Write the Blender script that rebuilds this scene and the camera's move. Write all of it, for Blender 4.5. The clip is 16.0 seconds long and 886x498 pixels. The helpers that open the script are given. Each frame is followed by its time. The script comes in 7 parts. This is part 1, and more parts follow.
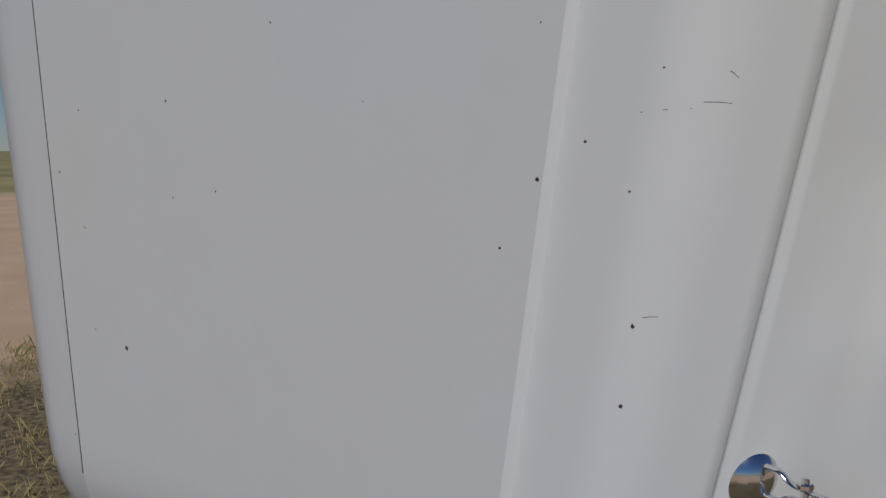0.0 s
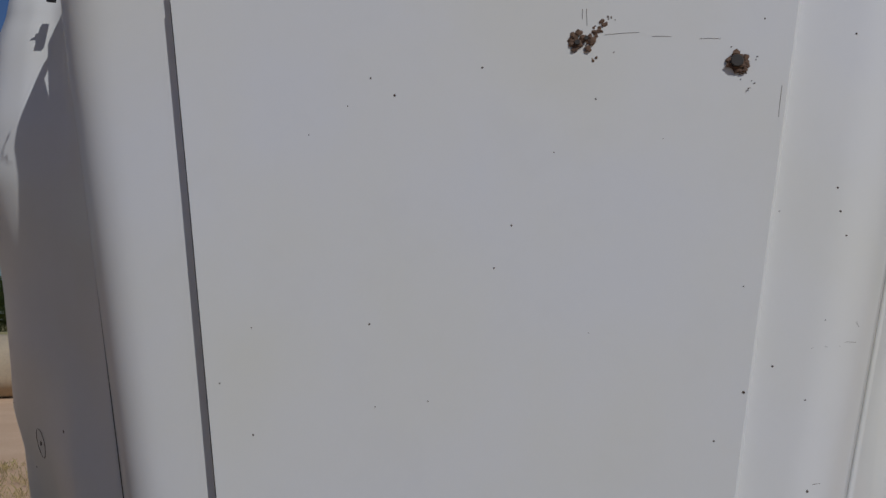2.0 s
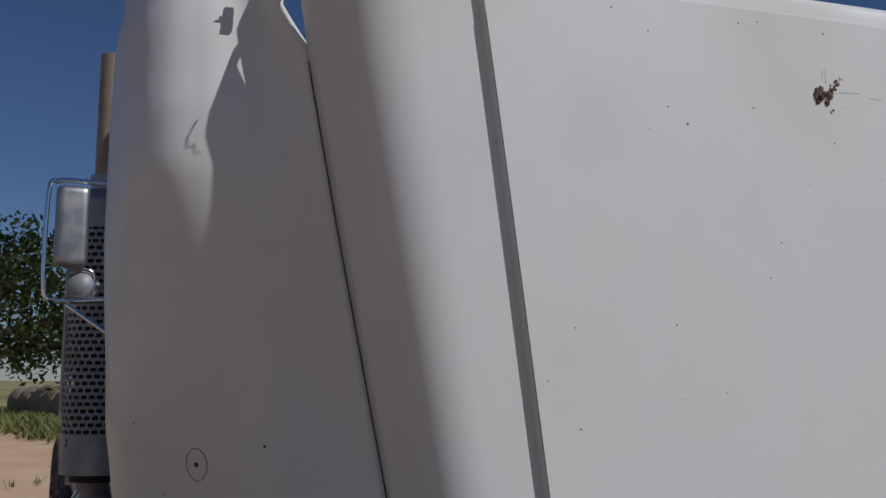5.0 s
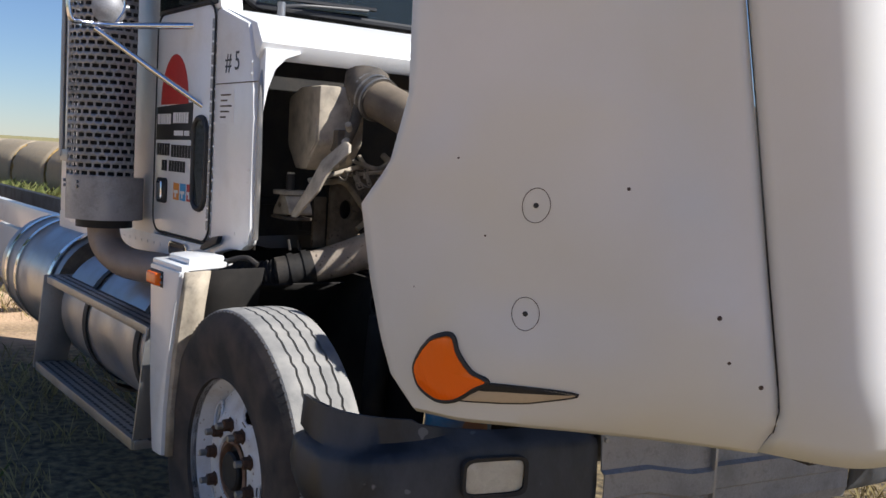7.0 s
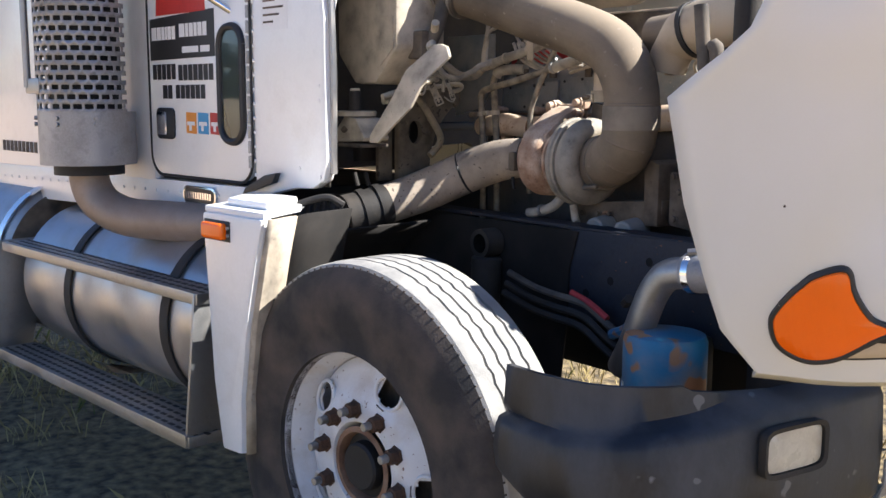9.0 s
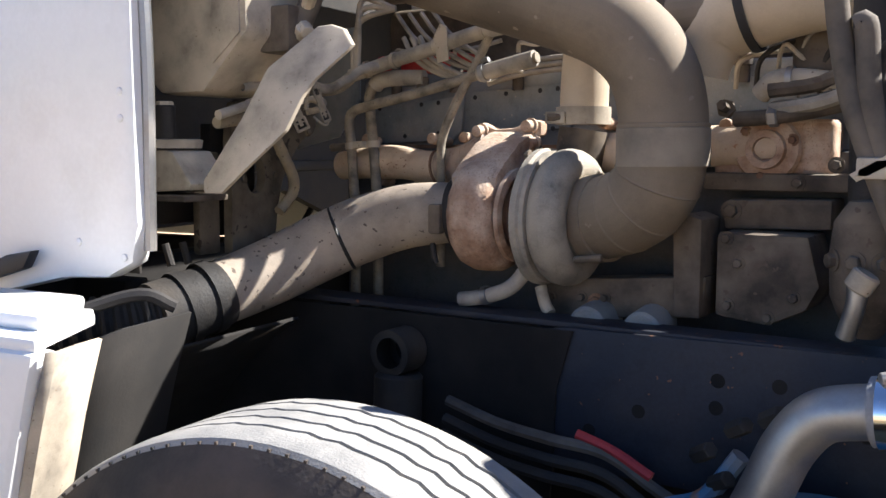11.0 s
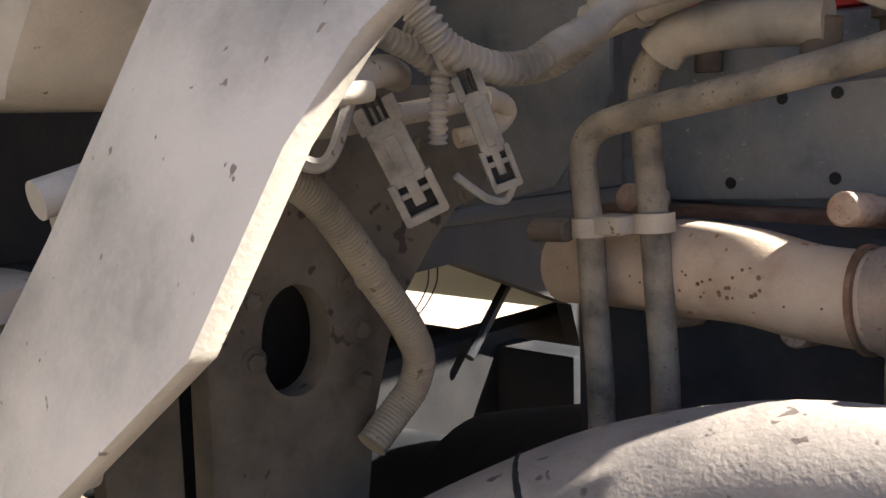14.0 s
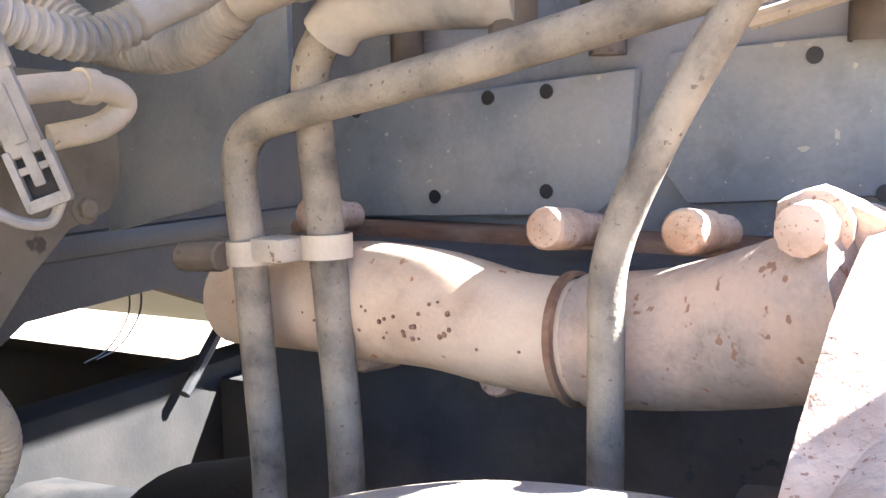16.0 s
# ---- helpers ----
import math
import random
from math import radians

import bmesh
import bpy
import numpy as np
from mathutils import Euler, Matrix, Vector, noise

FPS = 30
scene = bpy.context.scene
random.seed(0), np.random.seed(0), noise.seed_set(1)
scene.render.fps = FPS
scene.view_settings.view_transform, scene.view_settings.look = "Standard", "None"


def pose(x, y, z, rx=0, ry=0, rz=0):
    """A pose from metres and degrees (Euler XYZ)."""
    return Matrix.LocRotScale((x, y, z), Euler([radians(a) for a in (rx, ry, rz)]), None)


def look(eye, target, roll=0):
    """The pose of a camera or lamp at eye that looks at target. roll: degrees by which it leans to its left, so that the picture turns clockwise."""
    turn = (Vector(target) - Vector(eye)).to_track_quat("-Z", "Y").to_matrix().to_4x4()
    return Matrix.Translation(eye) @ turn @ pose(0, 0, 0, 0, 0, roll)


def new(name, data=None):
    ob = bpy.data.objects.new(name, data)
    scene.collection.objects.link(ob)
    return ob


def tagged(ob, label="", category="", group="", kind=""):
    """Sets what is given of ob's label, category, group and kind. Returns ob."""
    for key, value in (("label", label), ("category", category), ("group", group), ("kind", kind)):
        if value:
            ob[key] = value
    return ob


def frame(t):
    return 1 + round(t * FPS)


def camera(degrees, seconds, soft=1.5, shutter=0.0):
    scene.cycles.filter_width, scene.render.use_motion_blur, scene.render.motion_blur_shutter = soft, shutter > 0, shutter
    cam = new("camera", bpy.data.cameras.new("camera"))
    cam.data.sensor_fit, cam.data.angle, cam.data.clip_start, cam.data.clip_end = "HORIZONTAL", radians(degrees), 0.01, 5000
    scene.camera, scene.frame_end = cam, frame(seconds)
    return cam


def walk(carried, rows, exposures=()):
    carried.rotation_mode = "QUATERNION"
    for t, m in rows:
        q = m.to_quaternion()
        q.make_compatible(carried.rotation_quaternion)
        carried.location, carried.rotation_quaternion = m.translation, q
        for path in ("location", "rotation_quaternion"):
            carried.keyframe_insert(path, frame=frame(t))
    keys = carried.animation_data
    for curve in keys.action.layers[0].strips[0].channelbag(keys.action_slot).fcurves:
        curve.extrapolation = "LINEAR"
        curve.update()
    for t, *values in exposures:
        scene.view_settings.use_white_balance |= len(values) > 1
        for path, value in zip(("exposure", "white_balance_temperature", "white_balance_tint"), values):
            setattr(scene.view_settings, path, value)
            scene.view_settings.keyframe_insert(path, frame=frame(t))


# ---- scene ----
cam = camera(48.0, 16.0)
PATH = [
    (0, (2.834, 1.089, 1.625), (1.207, -0.058, 1.436), 0.5),
    (0.5, (3.028, 0.939, 1.651), (1.235, 0.059, 1.540), 1.1),
    (1, (3.268, 0.785, 1.661), (1.397, 0.067, 1.605), 1.2),
    (1.5, (3.422, 0.611, 1.620), (1.516, 0.024, 1.722), 2.8),
    (2, (3.559, 0.293, 1.695), (1.590, -0.017, 1.854), 0.9),
    (2.5, (3.768, 0.077, 1.629), (1.786, -0.067, 1.854), -0.5),
    (3, (3.801, -0.163, 1.602), (1.825, -0.099, 1.901), 0.5),
    (3.2, (3.798, -0.235, 1.586), (1.830, -0.109, 1.919), 0.3),
    (5.3, (3.508, -1.253, 1.589), (1.627, -0.606, 1.806), 0.3),
    (5.5, (3.461, -1.339, 1.586), (1.581, -0.676, 1.745), 0.2),
    (6, (3.288, -1.618, 1.565), (1.445, -0.841, 1.541), -0.7),
    (6.5, (3.145, -1.819, 1.518), (1.348, -0.946, 1.419), 1.9),
    (7, (2.992, -2.072, 1.494), (1.26, -1.087, 1.316), 3.3),
    (7.5, (2.775, -2.305, 1.465), (1.111, -1.222, 1.223), 3.2),
    (8, (2.566, -2.394, 1.426), (0.926, -1.283, 1.146), 2.3),
    (8.2, (2.475, -2.417, 1.418), (0.843, -1.299, 1.125), 1.8),
    (10.3, (1.206, -2.211, 1.334), (-0.069, -0.69, 1.086), -0.6),
    (10.5, (1.103, -2.139, 1.333), (-0.12, -0.574, 1.096), -0.4),
    (11, (0.878, -1.949, 1.338), (-0.22, -0.289, 1.134), 0.1),
    (11.5, (0.714, -1.723, 1.358), (-0.31, -0.015, 1.185), 0.1),
    (12, (0.549, -1.516, 1.376), (-0.364, 0.258, 1.227), -0.3),
    (12.5, (0.411, -1.321, 1.384), (-0.397, 0.501, 1.214), -0.1),
    (13, (0.291, -1.089, 1.403), (-0.687, 0.646, 1.221), -0.4),
    (13.5, (0.159, -0.962, 1.422), (-1.117, 0.561, 1.197), -0.8),
    (14, (0.008, -0.88, 1.42), (-1.429, 0.488, 1.165), -1.5),
    (14.5, (-0.065, -0.791, 1.409), (-1.586, 0.491, 1.198), -1.7),
    (15, (-0.078, -0.749, 1.407), (-1.53, 0.612, 1.213), -1.6),
    (15.5, (-0.054, -0.733, 1.41), (-1.338, 0.785, 1.189), -0.8),
    (16, (-0.03, -0.718, 1.41), (-1.13, 0.935, 1.171), -0.7),
]
# the camera darkens its picture before the white hood and opens up in the shaded engine bay
EXPOSURES = [(t, s, k, 10) for t, s, k in (
    (0.0, -1.1, 6000), (3.2, -1.1, 6000), (5.3, -0.8, 6100), (6.5, 0.1, 6350), (7.2, 0.68, 6350), (8.2, 1.35, 6500), (10.3, 1.6, 6450),
    (11.5, 1.6, 6550), (12.5, 2.35, 6550), (13.5, 2.25, 6400), (14.5, 2.15, 6400), (15.0, 2.85, 6350), (15.5, 3.55, 6150), (16.0, 3.9, 6000))]
walk(cam, [(t, look(eye, target, roll)) for t, eye, target, roll in PATH], EXPOSURES)

# ---- light ----
SUN = Vector((1.0, 0.98, 1.32)).normalized()
world = bpy.data.worlds.new("sky")
scene.world = world
world.use_nodes = True
wn = world.node_tree.nodes
sky = wn.new("ShaderNodeTexSky")
sky.sky_type = "NISHITA"
sky.sun_disc = False
sky.sun_elevation = math.asin(SUN.z)
sky.sun_rotation = math.atan2(SUN.x, SUN.y)
sky.altitude = 1200
sky.air_density = 1.1
sky.dust_density = 0.03
sky.ozone_density = 2.5
tint = wn.new("ShaderNodeMix")
tint.data_type, tint.blend_type = "RGBA", "MULTIPLY"
tint.inputs[0].default_value = 1.0
tint.inputs[7].default_value = (0.82, 0.93, 1.17, 1)
world.node_tree.links.new(sky.outputs[0], tint.inputs[6])
world.node_tree.links.new(tint.outputs[2], wn["Background"].inputs[0])
wn["Background"].inputs[1].default_value = 0.06
sun = new("sun", bpy.data.lights.new("sun", "SUN"))
sun.data.energy = 5.0
sun.data.angle = radians(0.53)
sun.data.color = (1.0, 0.97, 0.93)
sun.matrix_world = look(SUN * 50, (0, 0, 0))


# ---- materials ----
def material(name, color, rough=0.5, metal=0.0, dust=None, dust_at=0.5, scale=8.0, vary=0.12, bump=0.15, grain=120.0, spots=None, up=0.0, coat=0.0, streak=0.0):
    """A surface with large stains, fine grain and, where given, a coat of dust and sparse spots."""
    m = bpy.data.materials.new(name)
    m.use_nodes = True
    t = m.node_tree
    n, l = t.nodes, t.links
    b = n["Principled BSDF"]
    b.inputs["Roughness"].default_value = rough
    b.inputs["Metallic"].default_value = metal
    b.inputs["Coat Weight"].default_value = coat
    co = n.new("ShaderNodeTexCoord")
    mp = n.new("ShaderNodeMapping")
    l.new(co.outputs["Object"], mp.inputs[0])
    mp.inputs["Scale"].default_value = (1, 1, 1 - streak)
    big = n.new("ShaderNodeTexNoise")
    big.inputs["Scale"].default_value = scale
    big.inputs["Detail"].default_value = 6
    fine = n.new("ShaderNodeTexNoise")
    fine.inputs["Scale"].default_value = grain
    fine.inputs["Detail"].default_value = 4
    for x in (big, fine):
        l.new(mp.outputs[0], x.inputs["Vector"])

    def mix(fac, a, c, kind="MIX"):
        k = n.new("ShaderNodeMix")
        k.data_type, k.blend_type = "RGBA", kind
        for s, v in ((0, fac), (6, a), (7, c)):
            if hasattr(v, "is_linked"):
                l.new(v, k.inputs[s])
            else:
                k.inputs[s].default_value = v if s == 0 else (*v, 1)
        return k.outputs[2]

    def ramp(v, lo, hi):
        k = n.new("ShaderNodeMapRange")
        k.inputs[1].default_value, k.inputs[2].default_value = lo, hi
        l.new(v, k.inputs[0])
        return k.outputs[0]

    c = mix(ramp(big.outputs[0], 0.3, 0.7), [v * (1 - vary) for v in color], [min(1, v * (1 + vary)) for v in color])
    c = mix(ramp(fine.outputs[0], 0.35, 0.65), c, [v * (1 - vary * 0.8) for v in color])
    mid = n.new("ShaderNodeTexNoise")
    mid.inputs["Scale"].default_value = scale * 4.3
    mid.inputs["Detail"].default_value = 5
    mid.inputs["Roughness"].default_value = 0.65
    l.new(mp.outputs[0], mid.inputs["Vector"])
    c = mix(ramp(mid.outputs[0], 0.52, 0.68), c, [v * (1 - min(0.6, vary * 1.6)) for v in color])
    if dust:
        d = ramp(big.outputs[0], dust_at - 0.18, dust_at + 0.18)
        # faces that look up take more of the dust colour
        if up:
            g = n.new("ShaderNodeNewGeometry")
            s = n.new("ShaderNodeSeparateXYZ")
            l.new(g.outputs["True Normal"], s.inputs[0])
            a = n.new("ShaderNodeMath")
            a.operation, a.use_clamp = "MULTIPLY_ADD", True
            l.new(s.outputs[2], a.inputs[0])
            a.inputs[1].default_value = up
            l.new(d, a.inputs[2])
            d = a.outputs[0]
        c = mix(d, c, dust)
        r = n.new("ShaderNodeMapRange")
        r.inputs[3].default_value, r.inputs[4].default_value = rough, 0.9
        l.new(d, r.inputs[0])
        l.new(r.outputs[0], b.inputs["Roughness"])
    if spots:
        v = n.new("ShaderNodeTexNoise")
        v.inputs["Scale"].default_value = spots[1]
        v.inputs["Detail"].default_value = 2
        l.new(co.outputs["Object"], v.inputs["Vector"])
        c = mix(ramp(v.outputs[0], spots[2], spots[2] + 0.03), c, spots[0])
    l.new(c, b.inputs["Base Color"])
    if bump:
        p = n.new("ShaderNodeBump")
        p.inputs["Strength"].default_value = bump
        p.inputs["Distance"].default_value = 0.002
        l.new(fine.outputs[0], p.inputs["Height"])
        l.new(p.outputs[0], b.inputs["Normal"])
    return m


DUST = (0.43, 0.355, 0.27)
hood_paint = material("hood_paint", (0.70, 0.70, 0.70), 0.34, scale=2.2, vary=0.02, bump=0.015, grain=300, dust=(0.665, 0.655, 0.60), dust_at=0.53, coat=0.25)
cab_paint = material("cab_paint", (0.84, 0.84, 0.83), 0.3, scale=4, vary=0.03, bump=0.03, coat=0.3, dust=(0.66, 0.62, 0.55), dust_at=0.75)
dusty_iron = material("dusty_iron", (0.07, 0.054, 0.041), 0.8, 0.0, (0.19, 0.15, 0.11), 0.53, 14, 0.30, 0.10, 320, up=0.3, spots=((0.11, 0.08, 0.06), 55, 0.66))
plate_iron = material("plate_iron", (0.085, 0.07, 0.05), 0.85, 0.0, (0.17, 0.14, 0.10), 0.5, 16, 0.3, 0.10, 320, spots=((0.05, 0.038, 0.03), 60, 0.66))
hose_tan = material("hose_tan", (0.27, 0.225, 0.155), 0.85, 0.0, (0.37, 0.31, 0.22), 0.5, 16, 0.25, 0.15, 320, spots=((0.12, 0.09, 0.06), 150, 0.70))
dusty_pale = material("dusty_pale", (0.33, 0.285, 0.225), 0.8, 0.0, (0.55, 0.47, 0.36), 0.47, 13, 0.3, 0.12, 420, spots=((0.20, 0.145, 0.10), 150, 0.71))
line_steel = material("line_steel", (0.20, 0.172, 0.135), 0.78, 0.1, (0.39, 0.33, 0.25), 0.5, 30, 0.35, 0.35, 520, spots=((0.16, 0.13, 0.10), 230, 0.67))
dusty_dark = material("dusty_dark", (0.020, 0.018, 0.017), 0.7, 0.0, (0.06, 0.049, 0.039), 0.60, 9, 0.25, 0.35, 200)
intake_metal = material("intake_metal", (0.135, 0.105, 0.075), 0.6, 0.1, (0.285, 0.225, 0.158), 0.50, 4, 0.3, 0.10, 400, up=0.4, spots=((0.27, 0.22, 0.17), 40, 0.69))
tan_pipe = material("tan_pipe", (0.52, 0.41, 0.28), 0.6, 0.1, (0.58, 0.49, 0.37), 0.5, 7, 0.12, 0.15, 300)
# upward faces paler: settled dust, and the turbine top's sunlight painted in
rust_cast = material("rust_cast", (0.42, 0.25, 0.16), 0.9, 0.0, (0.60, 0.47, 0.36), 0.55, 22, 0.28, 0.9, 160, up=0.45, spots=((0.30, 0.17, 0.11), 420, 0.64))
down_metal = material("down_metal", (0.30, 0.255, 0.215), 0.75, 0.1, (0.50, 0.41, 0.315), 0.52, 9, 0.25, 0.25, 300, spots=((0.13, 0.10, 0.08), 70, 0.66))
manifold_peach = material("manifold_peach", (0.54, 0.385, 0.265), 0.85, 0.0, (0.62, 0.50, 0.37), 0.5, 18, 0.2, 0.2, 420, spots=((0.36, 0.17, 0.09), 95, 0.70))
rust_dark = material("rust_dark", (0.23, 0.12, 0.07), 0.85, 0.0, (0.36, 0.24, 0.16), 0.6, 16, 0.25, 0.8, 300)
alu_comp = material("alu_comp", (0.30, 0.275, 0.235), 0.7, 0.2, (0.42, 0.37, 0.30), 0.5, 16, 0.3, 0.6, 320)
blue_grey = material("blue_grey", (0.20, 0.225, 0.25), 0.6, 0.1, (0.33, 0.31, 0.28), 0.56, 9, 0.22, 0.12, 300, spots=((0.40, 0.36, 0.31), 130, 0.70))
blue_frame = material("blue_frame", (0.018, 0.023, 0.038), 0.6, 0.1, (0.055, 0.052, 0.055), 0.60, 7, 0.3, 0.25, 200, spots=((0.20, 0.09, 0.05), 60, 0.70))
black_iron = material("black_iron", (0.02, 0.02, 0.021), 0.6, 0.2, (0.05, 0.042, 0.036), 0.62, 8, 0.2, 0.3, 200)
tyre_side = material("tyre_side", (0.032, 0.030, 0.029), 0.85, 0.0, (0.12, 0.09, 0.07), 0.56, 7, 0.2, 0.4, 160)
tyre_tread = material("tyre_tread", (0.25, 0.245, 0.235), 0.9, 0.0, (0.34, 0.325, 0.30), 0.5, 14, 0.12, 0.5, 260)
wheel_white = material("wheel_white", (0.74, 0.74, 0.75), 0.4, 0.0, (0.50, 0.42, 0.33), 0.66, 9, 0.05, 0.1, 260, spots=((0.20, 0.12, 0.08), 75, 0.70))
nut_rust = material("nut_rust", (0.12, 0.065, 0.04), 0.8, 0.3, None, 0.5, 40, 0.3, 0.5, 400)
bumper_black = material("bumper_black", (0.020, 0.022, 0.027), 0.42, 0.0, (0.085, 0.085, 0.088), 0.56, 9, 0.4, 0.2, 160, streak=0.5, spots=((0.15, 0.15, 0.155), 16, 0.68))
steel_grey = material("steel_grey", (0.34, 0.34, 0.36), 0.42, 0.3, (0.26, 0.255, 0.25), 0.55, 8, 0.25, 0.12, 160, spots=((0.28, 0.275, 0.27), 22, 0.68))
chrome = material("chrome", (0.75, 0.75, 0.76), 0.12, 1.0, None, 0.5, 8, 0.04, 0.0)
dull_alu = material("dull_alu", (0.36, 0.36, 0.36), 0.42, 0.9, (0.45, 0.40, 0.34), 0.66, 9, 0.08, 0.1, 200)
tank_alu = material("tank_alu", (0.44, 0.44, 0.45), 0.32, 0.85, (0.46, 0.40, 0.33), 0.62, 4, 0.06, 0.08, 100)
stack_metal = material("stack_metal", (0.36, 0.30, 0.26), 0.5, 0.5, (0.33, 0.25, 0.20), 0.5, 6, 0.12, 0.1, 150)
rubber = material("rubber", (0.05, 0.046, 0.042), 0.75, 0.0, (0.17, 0.14, 0.11), 0.48, 14, 0.15, 0.25, 220)
cuff_rubber = material("cuff_rubber", (0.16, 0.135, 0.105), 0.8, 0.0, (0.30, 0.25, 0.19), 0.48, 12, 0.2, 0.2, 260)
loom_grey = material("loom_grey", (0.25, 0.23, 0.20), 0.75, 0.0, (0.46, 0.40, 0.32), 0.48, 18, 0.28, 0.2, 260)
conn_grey = material("conn_grey", (0.22, 0.195, 0.155), 0.85, 0.0, (0.36, 0.31, 0.245), 0.48, 60, 0.28, 0.25, 600, spots=((0.16, 0.11, 0.08), 160, 0.72))
black_trim = material("black_trim", (0.018, 0.018, 0.02), 0.5, 0.0, None, 0.5, 8, 0.1, 0.1)
decal_black = material("decal_black", (0.02, 0.02, 0.022), 0.4, 0.0, None, 0.5, 20, 0.1, 0.0)
decal_red = material("decal_red", (0.50, 0.035, 0.03), 0.4, 0.0, None, 0.5, 20, 0.08, 0.0)
decal_white = material("decal_white", (0.8, 0.8, 0.8), 0.4, 0.0, None, 0.5, 20, 0.03, 0.0)
decal_orange = material("decal_orange", (0.75, 0.28, 0.04), 0.5, 0.0, None, 0.5, 20, 0.05, 0.0)
decal_blue = material("decal_blue", (0.06, 0.32, 0.60), 0.5, 0.0, None, 0.5, 20, 0.05, 0.0)
filter_blue = material("filter_blue", (0.02, 0.19, 0.36), 0.45, 0.0, (0.28, 0.23, 0.19), 0.54, 9, 0.1, 0.1, 200, spots=((0.36, 0.17, 0.08), 11, 0.57))
red_cable = material("red_cable", (0.55, 0.05, 0.05), 0.6, 0.0, None, 0.5, 20, 0.1, 0.1)
interior_dark = material("interior_dark", (0.05, 0.045, 0.04), 0.8, 0.0, None, 0.5, 5, 0.2, 0.1)
dried_mud = material("dried_mud", (0.22, 0.135, 0.085), 0.95, 0.0, (0.10, 0.06, 0.04), 0.5, 90, 0.3, 0.9, 700)
# shade is put into this colour: sunlit sheets stay near black
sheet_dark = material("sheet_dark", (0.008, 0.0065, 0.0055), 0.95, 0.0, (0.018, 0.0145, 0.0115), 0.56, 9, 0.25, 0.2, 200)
guard_steel = material("guard_steel", (0.40, 0.40, 0.41), 0.42, 0.6, (0.34, 0.32, 0.29), 0.58, 7, 0.18, 0.1, 160)
block_grey = material("block_grey", (0.07, 0.076, 0.085), 0.7, 0.0, (0.13, 0.112, 0.09), 0.55, 8, 0.3, 0.12, 260, spots=((0.07, 0.068, 0.068), 90, 0.66))
manifold_grey = material("manifold_grey", (0.40, 0.33, 0.28), 0.9, 0.0, (0.50, 0.37, 0.28), 0.5, 26, 0.28, 0.5, 300, spots=((0.27, 0.15, 0.10), 110, 0.66))
chip_dark = material("chip_dark", (0.09, 0.055, 0.04), 0.85, 0.0, None, 0.5, 200, 0.4, 0.6, 900)
fog_glass = material("fog_glass", (0.62, 0.58, 0.48), 0.25, 0.0, (0.45, 0.40, 0.32), 0.6, 20, 0.1, 0.1, 200, coat=0.5)
pole_wood = material("pole_wood", (0.10, 0.08, 0.065), 0.9, 0.0, None, 0.5, 3, 0.2, 0.3)
bark = material("bark", (0.09, 0.065, 0.045), 0.9, 0.0, None, 0.5, 5, 0.3, 0.6, 30)


def clear(name, color, rough, alpha_mix):
    """Tinted see-through plastic or glass: part clear, part its own colour."""
    m = bpy.data.materials.new(name)
    m.use_nodes = True
    n, l = m.node_tree.nodes, m.node_tree.links
    b = n["Principled BSDF"]
    b.inputs["Base Color"].default_value = (*color, 1)
    b.inputs["Roughness"].default_value = rough
    b.inputs["IOR"].default_value = 1.5
    b.inputs["Transmission Weight"].default_value = alpha_mix
    w = n.new("ShaderNodeTexWave")
    w.inputs["Scale"].default_value = 30
    w.inputs["Distortion"].default_value = 0.5
    co = n.new("ShaderNodeTexCoord")
    l.new(co.outputs["Object"], w.inputs["Vector"])
    p = n.new("ShaderNodeBump")
    p.inputs["Strength"].default_value = 0.12 if alpha_mix < 0.5 else 0.0
    p.inputs["Distance"].default_value = 0.003
    l.new(w.outputs[0], p.inputs["Height"])
    l.new(p.outputs[0], b.inputs["Normal"])
    return m


amber = clear("amber", (0.95, 0.155, 0.004), 0.10, 0.0)
glass = clear("glass", (0.10, 0.13, 0.13), 0.03, 0.85)
mirror_glass = material("mirror_glass", (0.85, 0.87, 0.88), 0.03, 1.0, None, 0.5, 4, 0.01, 0.0)


def leaf_material(name, a, b2, scale):
    m = bpy.data.materials.new(name)
    m.use_nodes = True
    n, l = m.node_tree.nodes, m.node_tree.links
    g = n.new("ShaderNodeNewGeometry")
    k = n.new("ShaderNodeMix")
    k.data_type = "RGBA"
    k.inputs[6].default_value, k.inputs[7].default_value = (*a, 1), (*b2, 1)
    l.new(g.outputs["Random Per Island"], k.inputs[0])
    l.new(k.outputs[2], n["Principled BSDF"].inputs["Base Color"])
    n["Principled BSDF"].inputs["Roughness"].default_value = 0.8
    return m


leaves = leaf_material("leaves", (0.035, 0.065, 0.015), (0.09, 0.12, 0.03), 1)
dry_grass = leaf_material("dry_grass", (0.20, 0.15, 0.055), (0.44, 0.345, 0.15), 1)
green_grass = leaf_material("green_grass", (0.07, 0.10, 0.02), (0.20, 0.20, 0.06), 1)


